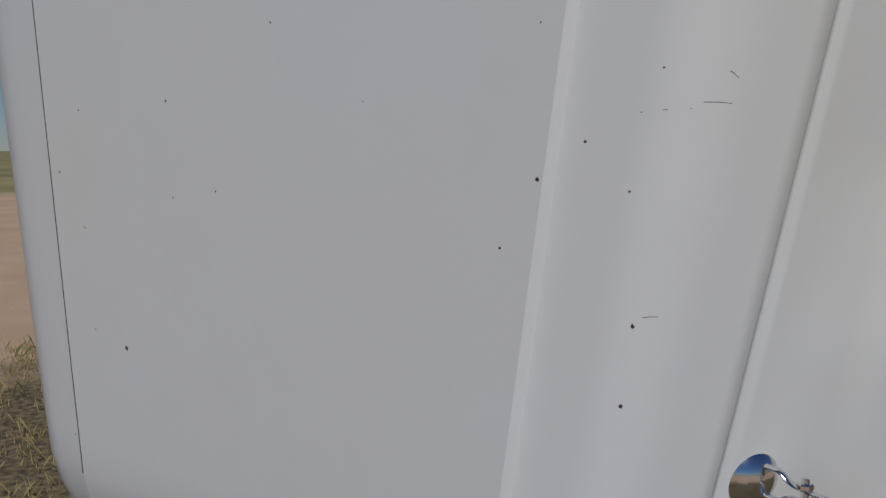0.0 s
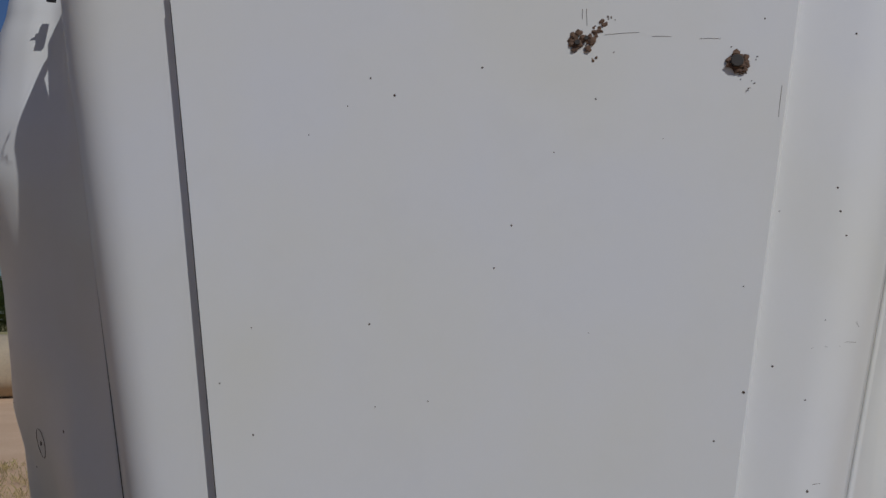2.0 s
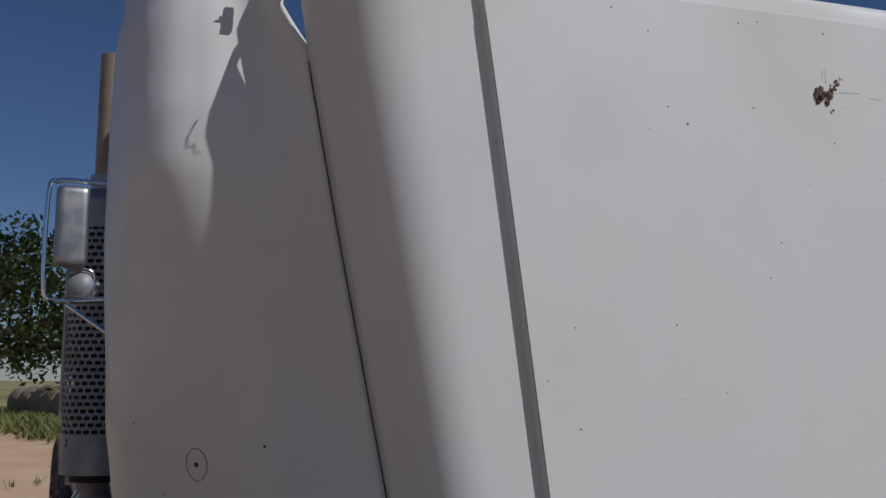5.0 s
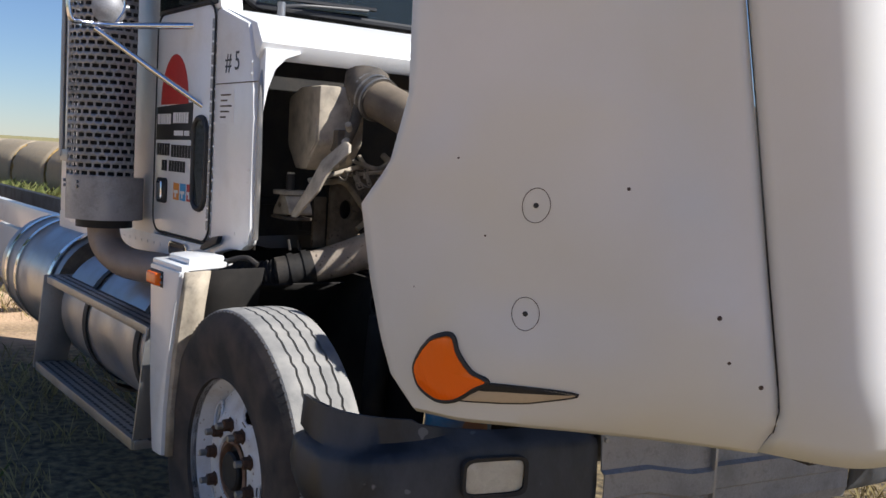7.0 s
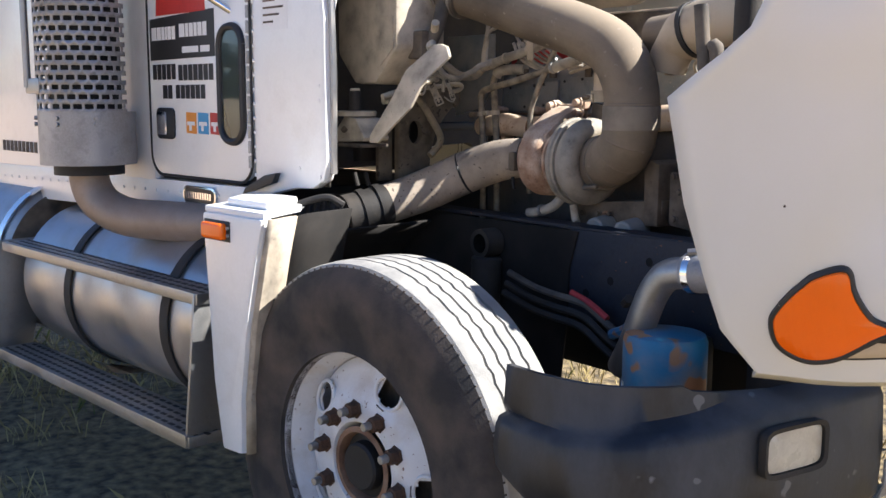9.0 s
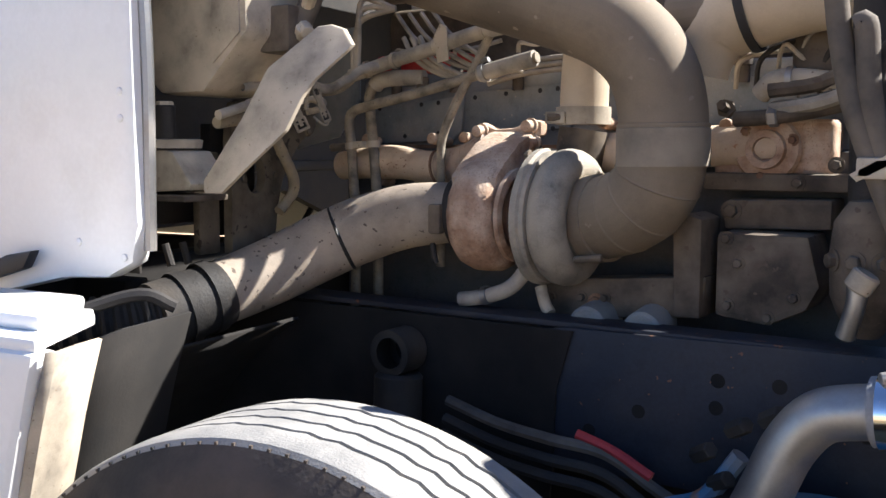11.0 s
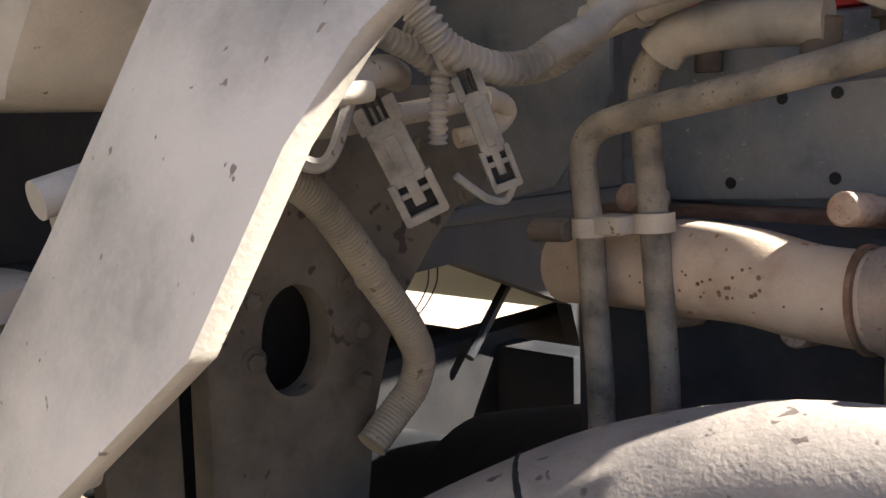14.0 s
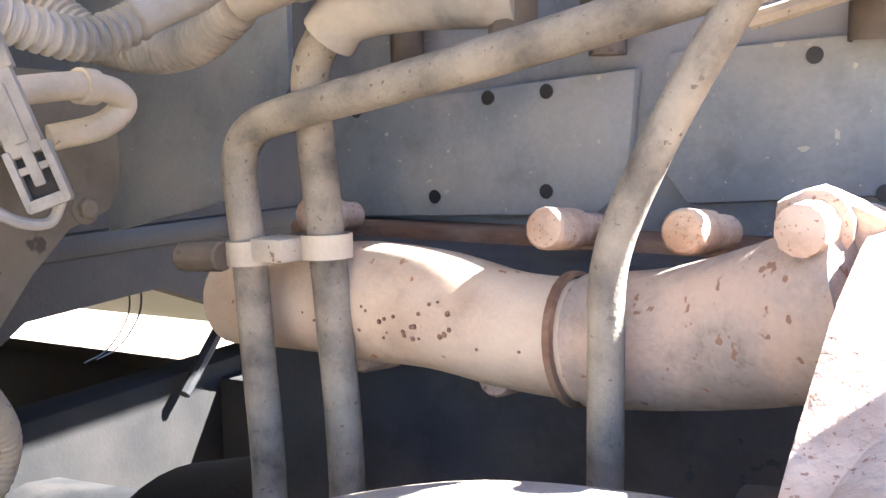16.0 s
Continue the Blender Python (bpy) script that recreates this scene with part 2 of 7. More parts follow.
def ground_material():
    m = bpy.data.materials.new("ground")
    m.use_nodes = True
    n, l = m.node_tree.nodes, m.node_tree.links
    b = n["Principled BSDF"]
    b.inputs["Roughness"].default_value = 0.95
    co = n.new("ShaderNodeTexCoord")

    def noise_at(scale, detail=6):
        k = n.new("ShaderNodeTexNoise")
        k.inputs["Scale"].default_value, k.inputs["Detail"].default_value = scale, detail
        l.new(co.outputs["Object"], k.inputs["Vector"])
        return k.outputs[0]

    def ramp(v, lo, hi):
        k = n.new("ShaderNodeMapRange")
        k.inputs[1].default_value, k.inputs[2].default_value = lo, hi
        l.new(v, k.inputs[0])
        return k.outputs[0]

    def mix(fac, a, c):
        k = n.new("ShaderNodeMix")
        k.data_type = "RGBA"
        l.new(fac, k.inputs[0])
        for s, v in ((6, a), (7, c)):
            if isinstance(v, tuple):
                k.inputs[s].default_value = (*v, 1)
            else:
                l.new(v, k.inputs[s])
        return k.outputs[2]

    sand = mix(ramp(noise_at(0.6), 0.35, 0.65), (0.56, 0.36, 0.215), (0.68, 0.48, 0.31))
    sand = mix(ramp(noise_at(40), 0.4, 0.7), sand, (0.57, 0.385, 0.235))
    straw = mix(ramp(noise_at(18), 0.35, 0.65), (0.052, 0.039, 0.022), (0.27, 0.20, 0.098))
    field = mix(ramp(noise_at(0.12), 0.35, 0.65), (0.16, 0.16, 0.05), (0.40, 0.32, 0.14))
    sep = n.new("ShaderNodeSeparateXYZ")
    l.new(co.outputs["Object"], sep.inputs[0])
    # distance from the truck, roughened
    ln = n.new("ShaderNodeVectorMath")
    ln.operation = "LENGTH"
    l.new(co.outputs["Object"], ln.inputs[0])
    ad = n.new("ShaderNodeMath")
    ad.operation = "MULTIPLY_ADD"
    l.new(noise_at(0.5), ad.inputs[0])
    ad.inputs[1].default_value = 7.0
    l.new(ln.outputs["Value"], ad.inputs[2])
    c = mix(ramp(ad.outputs[0], 8.0, 9.5), straw, sand)
    c = mix(ramp(ad.outputs[0], 40.0, 46.0), c, field)
    l.new(c, b.inputs["Base Color"])
    p = n.new("ShaderNodeBump")
    p.inputs["Strength"].default_value = 0.6
    p.inputs["Distance"].default_value = 0.03
    l.new(noise_at(25), p.inputs["Height"])
    l.new(p.outputs[0], b.inputs["Normal"])
    return m


def straw_material():
    m = material("straw", (0.36, 0.22, 0.075), 0.9, 0, (0.50, 0.34, 0.13), 0.5, 9, 0.3, 1.0, 60)
    return m


straw = straw_material()
bale_wrap = material("bale_wrap", (0.45, 0.36, 0.24), 0.9, 0, (0.33, 0.27, 0.19), 0.5, 5, 0.2, 1.0, 50)


# ---- mesh tools ----
TURN = radians(5.8)
PIVOT = Vector((0, -1.16, 0))
TF = Matrix.Translation(PIVOT) @ Matrix.Rotation(TURN, 4, "Z") @ Matrix.Translation(-PIVOT)


def mesh_of(name, bm, mat, smooth=True, m=None, angle=40):
    if m is not None:
        bm.transform(m)
    bmesh.ops.recalc_face_normals(bm, faces=bm.faces)
    me = bpy.data.meshes.new(name)
    for f in bm.faces:
        f.smooth = smooth
    if smooth:
        lim = radians(angle)
        for e in bm.edges:
            if len(e.link_faces) == 2 and e.calc_face_angle(0) > lim:
                e.smooth = False
    bm.to_mesh(me)
    bm.free()
    if isinstance(mat, (list, tuple)):
        for k in mat:
            me.materials.append(k)
    else:
        me.materials.append(mat)
    return me


def part(name, bm, mat, parent=None, label="", m=None, smooth=True, angle=40):
    ob = new(name, mesh_of(name, bm, mat, smooth, m, angle))
    if parent:
        ob.parent = parent
    if label:
        tagged(ob, label)
    return ob


def thing(name, label, category, kind="", group=""):
    ob = new(name)
    return tagged(ob, label, category, group, kind)


def box(lo, hi, bevel=0.004, seg=2):
    bm = bmesh.new()
    bmesh.ops.create_cube(bm, size=1)
    lo, hi = Vector(lo), Vector(hi)
    for v in bm.verts:
        v.co = Vector([lo[i] + (v.co[i] + 0.5) * (hi[i] - lo[i]) for i in range(3)])
    if bevel:
        bmesh.ops.bevel(bm, geom=list(bm.edges), offset=bevel, segments=seg, affect="EDGES", profile=0.6)
    return bm


def prism(points, depth, axis="y", at=0.0, bevel=0.003, holes=()):
    """A polygon pushed out along an axis; points are the two other coordinates in order."""
    bm = bmesh.new()
    def put(p, d):
        return {"x": (d, p[0], p[1]), "y": (p[0], d, p[1]), "z": (p[0], p[1], d)}[axis]
    vs = [bm.verts.new(put(p, at)) for p in points]
    f = bm.faces.new(vs)
    r = bmesh.ops.extrude_face_region(bm, geom=[f])
    off = {"x": (depth, 0, 0), "y": (0, depth, 0), "z": (0, 0, depth)}[axis]
    bmesh.ops.translate(bm, vec=off, verts=[g for g in r["geom"] if isinstance(g, bmesh.types.BMVert)])
    if bevel:
        bmesh.ops.recalc_face_normals(bm, faces=bm.faces)
        bmesh.ops.bevel(bm, geom=list(bm.edges), offset=bevel, segments=2, affect="EDGES", profile=0.6)
    return bm


def spline(pts, per=6):
    """Catmull-Rom through the points."""
    p = [Vector(q) for q in pts]
    if len(p) < 3:
        return p
    p = [2 * p[0] - p[1]] + p + [2 * p[-1] - p[-2]]
    out = []
    for i in range(1, len(p) - 2):
        a, b, c, d = p[i - 1 : i + 3]
        for k in range(per):
            t = k / per
            out.append(0.5 * (2 * b + (c - a) * t + (2 * a - 5 * b + 4 * c - d) * t * t + (3 * b - 3 * c + d - a) * t ** 3))
    out.append(p[-2])
    return out


def sweep(pts, radii, seg=14, caps=True, flat=1.0):
    """A round skin along a line of points; radii one for all, or one a point."""
    bm = bmesh.new()
    n = len(pts)
    if not isinstance(radii, (list, tuple)):
        radii = [radii] * n
    rings = []
    tang = [(pts[min(i + 1, n - 1)] - pts[max(i - 1, 0)]).normalized() for i in range(n)]
    up = Vector((0, 0, 1)) if abs(tang[0].z) < 0.9 else Vector((0, 1, 0))
    u = (up - tang[0] * up.dot(tang[0])).normalized()
    for i in range(n):
        u = (u - tang[i] * u.dot(tang[i])).normalized()
        w = tang[i].cross(u)
        rings.append([bm.verts.new(pts[i] + radii[i] * (math.cos(2 * math.pi * k / seg) * u * flat + math.sin(2 * math.pi * k / seg) * w)) for k in range(seg)])
    for a, b in zip(rings, rings[1:]):
        for k in range(seg):
            bm.faces.new((a[k], a[(k + 1) % seg], b[(k + 1) % seg], b[k]))
    if caps:
        bm.faces.new(rings[0])
        bm.faces.new(rings[-1][::-1])
    return bm


def tube(pts, r, seg=14, per=6, caps=True, flat=1.0):
    line = spline(pts, per)
    if isinstance(r, (list, tuple)):
        k = np.interp(np.linspace(0, len(r) - 1, len(line)), range(len(r)), r)
        r = [float(v) for v in k]
    return sweep(line, r, seg, caps, flat)


def corrugated(pts, r, pitch=0.006, depth=0.0018, seg=12):
    line = spline(pts, 10)
    run = [0.0]
    for a, b in zip(line, line[1:]):
        run.append(run[-1] + (b - a).length)
    total = run[-1]
    n = max(8, int(total / pitch * 4))
    out, rad = [], []
    for i in range(n):
        s = total * i / (n - 1)
        k = min(len(line) - 2, max(0, int(np.searchsorted(run, s)) - 1))
        f = (s - run[k]) / max(1e-9, run[k + 1] - run[k])
        out.append(line[k].lerp(line[k + 1], min(1, max(0, f))))
        rad.append(r + depth * (1 if (i // 2) % 2 else -1))
    return sweep(out, rad, seg)


def lathe(profile, a, b, seg=32, ring=1.0):
    """A profile of (distance along a->b in metres, radius), turned about the line from a towards b."""
    a, b = Vector(a), Vector(b)
    d = (b - a).normalized()
    u = d.orthogonal().normalized()
    w = d.cross(u)
    bm = bmesh.new()
    rings = []
    for s, r in profile:
        if r < 1e-6:
            rings.append([bm.verts.new(a + d * s)])
        else:
            rings.append([bm.verts.new(a + d * s + r * (math.cos(2 * math.pi * k / seg) * u + math.sin(2 * math.pi * k / seg) * w)) for k in range(seg)])
    for p, q in zip(rings, rings[1:]):
        for k in range(seg):
            j = (k + 1) % seg
            if len(p) == 1 and len(q) == 1:
                continue
            if len(p) == 1:
                bm.faces.new((p[0], q[j], q[k]))
            elif len(q) == 1:
                bm.faces.new((p[k], p[j], q[0]))
            else:
                bm.faces.new((p[k], p[j], q[j], q[k]))
    return bm


def rod(a, b, r, seg=12, bevel=0.0):
    L = (Vector(b) - Vector(a)).length
    e = min(bevel or r * 0.15, L * 0.3)
    return lathe([(0, 0), (0, r - e), (e, r), (L - e, r), (L, r - e), (L, 0)], a, b, seg)


def bolt(at, way, r=0.011, h=0.009, washer=1.5):
    """A hexagon head on a washer, standing on a face that looks along way."""
    at, way = Vector(at), Vector(way).normalized()
    bm = lathe([(0, 0), (0, r * washer), (0.002, r * washer), (0.0021, r * 0.9)], at - way * 0.001, at + way, 16)
    h2 = lathe([(0.0, r), (h * 0.8, r), (h, r * 0.82), (h, 0)], at + way * 0.001, at + way, 6)
    return join(bm, h2)


def join(*bms):
    out = bms[0]
    for b in bms[1:]:
        tmp = bpy.data.meshes.new("tmp")
        b.to_mesh(tmp)
        b.free()
        out.from_mesh(tmp)
        bpy.data.meshes.remove(tmp)
    return out


def grid_skin(rows):
    """A skin through rows of points of equal number."""
    bm = bmesh.new()
    vs = [[bm.verts.new(p) for p in r] for r in rows]
    for a, b in zip(vs, vs[1:]):
        for k in range(len(a) - 1):
            bm.faces.new((a[k], a[k + 1], b[k + 1], b[k]))
    return bm


def solid(ob, t, offset=-1):
    md = ob.modifiers.new("thick", "SOLIDIFY")
    md.thickness, md.offset = t, offset
    return ob


def strap_band(a, b, r, w, t=0.002, seg=28):
    """A hose clamp: a band about the line from a to b at its start."""
    return lathe([(-w / 2, r), (-w / 2, r + t), (w / 2, r + t), (w / 2, r)], a, b, seg)

# ---- ground ----
def build_ground():
    bm = bmesh.new()
    xs = [-4000, -800, -200, -80] + [-40 + 2 * i for i in range(31)] + [60, 200, 800, 4000]
    rows = [[(x, y, 0.0 if abs(x) + abs(y) < 9 else 0.05 * noise.noise((x * 0.2, y * 0.2, 0)) - 0.02) for x in xs] for y in xs]
    ob = part("ground", grid_skin(rows), ground_material())
    tagged(ob, "sandy dirt yard with patches of dry yellow grass", "ground", kind="structure")


build_ground()

truck = thing("truck", "white heavy truck tractor with its hood tipped forward", "truck")


# ---- hood, tipped forward ----
def interp(z, table):
    zs = [r[0] for r in table]
    return [float(np.interp(z, zs, [r[i] for r in table])) for i in range(1, len(table[0]))]


# across the top panel: height, half width of the raised field, seam x, seam y
TOP = [
    (0.95, 0.385, 1.62, 0.605), (1.02, 0.392, 1.68, 0.615), (1.10, 0.40, 1.69, 0.64), (1.3, 0.428, 1.685, 0.682),
    (1.9, 0.508, 1.665, 0.80), (2.2, 0.549, 1.665, 0.858), (2.42, 0.580, 1.665, 0.892)]
HOOD_X, MID_Y = 1.855, 0.067


def nose(z):
    """How far the front falls back near the lower end."""
    return 0.0 if z > 1.08 else -1.1 * (1.08 - z) ** 1.5


def top_section(z, side):
    half, sx, sy = interp(z, TOP)
    sx, sy = (sx + 0.007, sy - 0.054) if side > 0 else (sx, sy - 0.002)
    x = HOOD_X + nose(z)
    pts = []
    n = 14
    # crowned strip outside the raised field, rounded into the seam
    a = Vector((x - 0.017, half + 0.007))
    knee = Vector((x - 0.028, sy - 0.070))
    d = Vector((min(sx, x - 0.05), sy + 0.008))
    b = knee.lerp(a, 0.45)
    c = knee.lerp(d, 0.5)
    pts += [a, a.lerp(b, 0.5)]
    for i in range(n - 4):
        t = i / (n - 5)
        pts.append(b * (1 - t) ** 2 + 2 * knee * t * (1 - t) + c * t * t)
    pts += [c.lerp(d, 0.35), c.lerp(d, 0.7), d]
    return [(p.x, MID_Y + side * p.y, z) for p in pts]


def hood_levels():
    zs = [0.95 + 1.43 * i / 30 for i in range(31)]
    return zs[:-1] + [2.355, 2.362, 2.366, 2.375, 2.39]


def build_hood():
    hood = new("hood")
    hood.parent = truck
    tagged(hood, "tipped-up white fibreglass hood with chips and scratches")
    # the whole front skin: from one seam to the other with the raised field in the middle
    rows = []
    for z in hood_levels() + [2.405, 2.418, 2.423]:
        zz = min(z, 2.40)
        half = interp(zz, TOP)[0]
        x = HOOD_X + nose(zz)
        left = top_section(zz, -1)[::-1]
        right = top_section(zz, 1)
        lip = 0.0
        if z > 2.40:
            lip = {2.405: 0.004, 2.418: 0.016, 2.423: 0.035}[z]
        raise_ = 0.0 if z > 2.363 else 1.0
        mid = []
        for k in range(17):
            y = -half + 2 * half * k / 16
            mid.append((x + 0.004 * (1 - (y / half) ** 2) - (0.016 if not raise_ else 0), MID_Y + y, z))
        row = left + mid + right
        rows.append([(p[0] - lip, p[1], z) for p in row])
    skin = part("panel", grid_skin(rows), hood_paint, hood, "broad white painted top panel with stone chips", angle=24)
    solid(skin, 0.012, -1)
    # returned sides of the upper edge
    for side in (-1, 1):
        fender(hood, side)
    # dark seam between panel and fender
    for side in (-1, 1):
        pts = []
        for i in range(24):
            z = 1.0 + 1.22 * i / 23
            p = top_section(z, side)[-1]
            pts.append(Vector((p[0] + 0.0006, p[1] + side * 0.0012, p[2])))
        part("seam", sweep(pts, 0.0011 if side < 0 else 0.0004, 6), black_trim if side < 0 else dusty_iron, hood, "dark joint between panel and fender")
    # thin dark line along the edge of the raised field
    foot = [Vector((HOOD_X + 0.0002, MID_Y - interp(z, TOP)[0] - 0.0008, z)) for z in (1.09 + 1.2 * i / 23 for i in range(24))]
    part("paint_crack", sweep(foot, 0.0009, 6), black_trim, hood, "thin dark line along the raised field")
    # chips, scratches and drilled marks on the panel
    rnd = random.Random(4)
    def skin_x(y, z):
        """Where the panel's face lies at a height and across."""
        half = interp(z, TOP)[0]
        v = y - MID_Y
        if abs(v) < half:
            return HOOD_X + nose(z) + 0.004 * (1 - (v / half) ** 2)
        line = top_section(z, 1)
        return float(np.interp(abs(v), [p[1] - MID_Y for p in line], [p[0] for p in line]))
    def chip(y, z, r, name="chip", label=""):
        bm = bmesh.new()
        n = 9
        c = bm.verts.new((0.0012, 0, 0))
        ring = [bm.verts.new((0, r * rnd.uniform(0.6, 1.25) * math.cos(2 * math.pi * k / n), r * rnd.uniform(0.6, 1.25) * math.sin(2 * math.pi * k / n))) for k in range(n)]
        for k in range(n):
            bm.faces.new((c, ring[k], ring[(k + 1) % n]))
        part(name, bm, chip_dark, hood, label, Matrix.Translation((skin_x(y, z) + 0.0002, y, z)))
    for y, z, r in ((-0.207, 1.317, 0.006), (-0.066, 2.105, 0.004), (-0.11, 2.137, 0.003), (0.09, 2.151, 0.003), (-0.416, 2.327, 0.004), (-0.231, 2.33, 0.003),
                    (0.528, 1.598, 0.004), (0.577, 1.641, 0.003), (0.699, 2.271, 0.0035), (0.664, 1.719, 0.002), (0.619, 1.344, 0.0045), (0.632, 1.437, 0.0045), (-0.379, 1.144, 0.006),
                    (0.27, 2.33, 0.003), (-0.15, 2.29, 0.003), (0.06, 2.33, 0.003), (-0.16, 2.36, 0.003), (0.70, 1.86, 0.003), (0.69, 1.9, 0.003), (0.72, 2.2, 0.003)):
        chip(y, z, r * 0.65)
    # two clusters where the paint has flaked off
    def daub(y, z, r, n, stretch=1.0):
        """A crumbly lump of dried mud with open cells."""
        bm = None
        for k in range(n):
            a, q = rnd.uniform(0, 6.28), r * rnd.random() ** 0.5
            c = Vector((HOOD_X + 0.003 + rnd.uniform(0, r * 0.15), y + q * stretch * math.cos(a), z + q * math.sin(a)))
            lump = bmesh.new()
            bmesh.ops.create_icosphere(lump, subdivisions=2, radius=rnd.uniform(0.18, 0.38) * r)
            for v in lump.verts:
                q2 = v.co * (1 + 0.6 * noise.noise(v.co * 260 + Vector((k * 3.1, 0, 0))))
                v.co = Vector((q2.x * 0.45, q2.y, q2.z)) + c
            bm = lump if bm is None else join(bm, lump)
        tagged(part("mud_daub", bm, dried_mud, hood, "crumbling brown insect mud on the paint"), kind="stuff")
    daub(0.262, 2.193, 0.017, 22, 1.3)
    daub(0.286, 2.209, 0.010, 12)
    daub(0.297, 2.220, 0.009, 12)
    daub(0.310, 2.232, 0.005, 6)
    daub(0.284, 2.158, 0.007, 4, 1.3)
    daub(0.524, 2.150, 0.018, 24)
    daub(0.527, 2.128, 0.004, 3)
    daub(0.540, 2.102, 0.004, 3)
    for y, z, r in ((0.521, 2.151, 0.011), (0.255, 2.19, 0.005), (0.27, 2.197, 0.004)):
        part("mud_cell", lathe([(0, r), (0.002, r * 0.9), (0.002, 0)], (HOOD_X + 0.010, y, z), (9, y, z), 9), interior_dark, hood, "dark open cell")
    for k in range(14):
        cy, cz = ((0.30, 2.20), (0.53, 2.14))[k % 2]
        chip(cy + rnd.gauss(0, 0.022), cz + rnd.gauss(0, 0.02), rnd.uniform(0.0008, 0.0018))
    for k in range(26):
        chip(MID_Y + rnd.uniform(-0.6, 0.68), rnd.uniform(1.1, 2.36), rnd.uniform(0.0009, 0.0019))
    def scratch(a, b, w=0.0012):
        pts = [Vector((skin_x(y, z), y, z)) for y, z in (a, ((a[0] + b[0]) / 2, (a[1] + b[1]) / 2 + 0.0006), b)]
        part("scratch", sweep(pts, w, 5), chip_dark, hood, "thin dark scratch in the paint")
    for a, b in (((0.381, 2.198), (0.413, 2.197)), ((0.46, 2.192), (0.495, 2.191)), ((0.263, 2.25), (0.263, 2.232)), ((0.270, 2.25), (0.271, 2.22)), ((0.30, 2.203), (0.36, 2.206)), ((0.594, 2.108), (0.588, 2.056)), ((0.640, 1.672), (0.69, 1.676)), ((0.642, 1.447), (0.656, 1.448)), ((0.722, 1.716), (0.728, 1.709)),
                 ((0.70, 1.683), (0.722, 1.682))):
        scratch(a, b, 0.0004)
    # black latches on the upper corners
    for side, y in ((-1, -0.93), (1, 0.86)):
        yy = -0.885 if side < 0 else 0.945
        lt = part("corner_latch", prism([(yy - 0.016, 2.392), (yy + 0.004, 2.39), (yy + 0.018, 2.462), (yy + 0.002, 2.466)], 0.008, "x", 1.592, 0.002), black_trim, hood, "small black steel hood latch")
        part("latch_lip", box((1.600, yy - 0.008, 2.405), (1.602, yy + 0.006, 2.445), 0.0), dull_alu, lt)
        part("latch_tip", prism([(yy - 0.024, 2.425), (yy - 0.004, 2.422), (yy - 0.002, 2.432)], 0.006, "x", 1.594, 0.001), black_trim, lt)
    crack = [(1.765, -0.792, 2.400), (1.785, -0.782, 2.404), (1.80, -0.770, 2.416), (1.815, -0.755, 2.414), (1.82, -0.742, 2.424), (1.832, -0.728, 2.420), (1.838, -0.712, 2.423)]
    part("crack", sweep([Vector(p) for p in crack], [0.002, 0.0012, 0.0018, 0.0010, 0.0015, 0.0008, 0.0005], 6), black_trim, hood, "jagged crack in the upper corner")
    return hood


# across a fender: height, then x and outward y of five stations past the seam
FENDER = [
    (0.955, 1.43, 0.745, 1.31, 0.89, 1.23, 0.99, 1.16, 1.03, 1.12, 1.05),
    (1.02, 1.53, 0.725, 1.36, 0.88, 1.27, 0.99, 1.18, 1.05, 1.075, 1.085),
    (1.10, 1.585, 0.72, 1.42, 0.875, 1.31, 0.99, 1.20, 1.07, 1.055, 1.105),
    (1.22, 1.62, 0.735, 1.425, 0.877, 1.31, 0.99, 1.23, 1.085, 1.02, 1.12),
    (1.39, 1.60, 0.77, 1.455, 0.91, 1.345, 1.018, 1.24, 1.105, 0.995, 1.14),
    (1.48, 1.585, 0.785, 1.47, 0.92, 1.375, 1.03, 1.28, 1.118, 1.145, 1.15),
    (1.62, 1.58, 0.80, 1.52, 0.915, 1.455, 1.003, 1.37, 1.08, 1.225, 1.155),
    (1.78, 1.58, 0.83, 1.528, 0.938, 1.468, 1.02, 1.387, 1.095, 1.24, 1.165),
    (1.90, 1.583, 0.845, 1.545, 0.955, 1.49, 1.042, 1.41, 1.11, 1.25, 1.17),
    (2.02, 1.583, 0.86, 1.556, 0.972, 1.515, 1.062, 1.43, 1.128, 1.25, 1.17),
    (2.15, 1.572, 0.87, 1.55, 0.978, 1.515, 1.066, 1.43, 1.13, 1.25, 1.17),
    (2.33, 1.54, 0.895, 1.522, 0.985, 1.488, 1.066, 1.405, 1.128, 1.24, 1.165),
    (2.40, 1.52, 0.905, 1.502, 0.985, 1.468, 1.056, 1.385, 1.113, 1.22, 1.15)]


def fender_section(z, side):
    v = interp(z, FENDER)
    s = top_section(max(0.96, min(z, 2.25)), side)[-1]
    pts = [Vector((s[0] - (0.004 if side < 0 else 0.0002), abs(s[1] - MID_Y) - (0 if side < 0 else 0.003), 0))] + [Vector((v[2 * i], v[2 * i + 1] + 0.01, 0)) for i in range(5)]
    if side > 0:
        for p, back in zip(pts, (0.0, 0.05, 0.09, 0.11, 0.12, 0.12)):
            p.x -= back
    if z > 2.25:
        pts[0].y += 0.05 * min(1, (z - 2.25) / 0.1)
        pts[0].x -= 0.05 * min(1, (z - 2.25) / 0.1)
    line = spline(pts, 7)
    return [(p.x, side * p.y + MID_Y * (1 - min(1, i / 8)), z) for i, p in enumerate(line)]


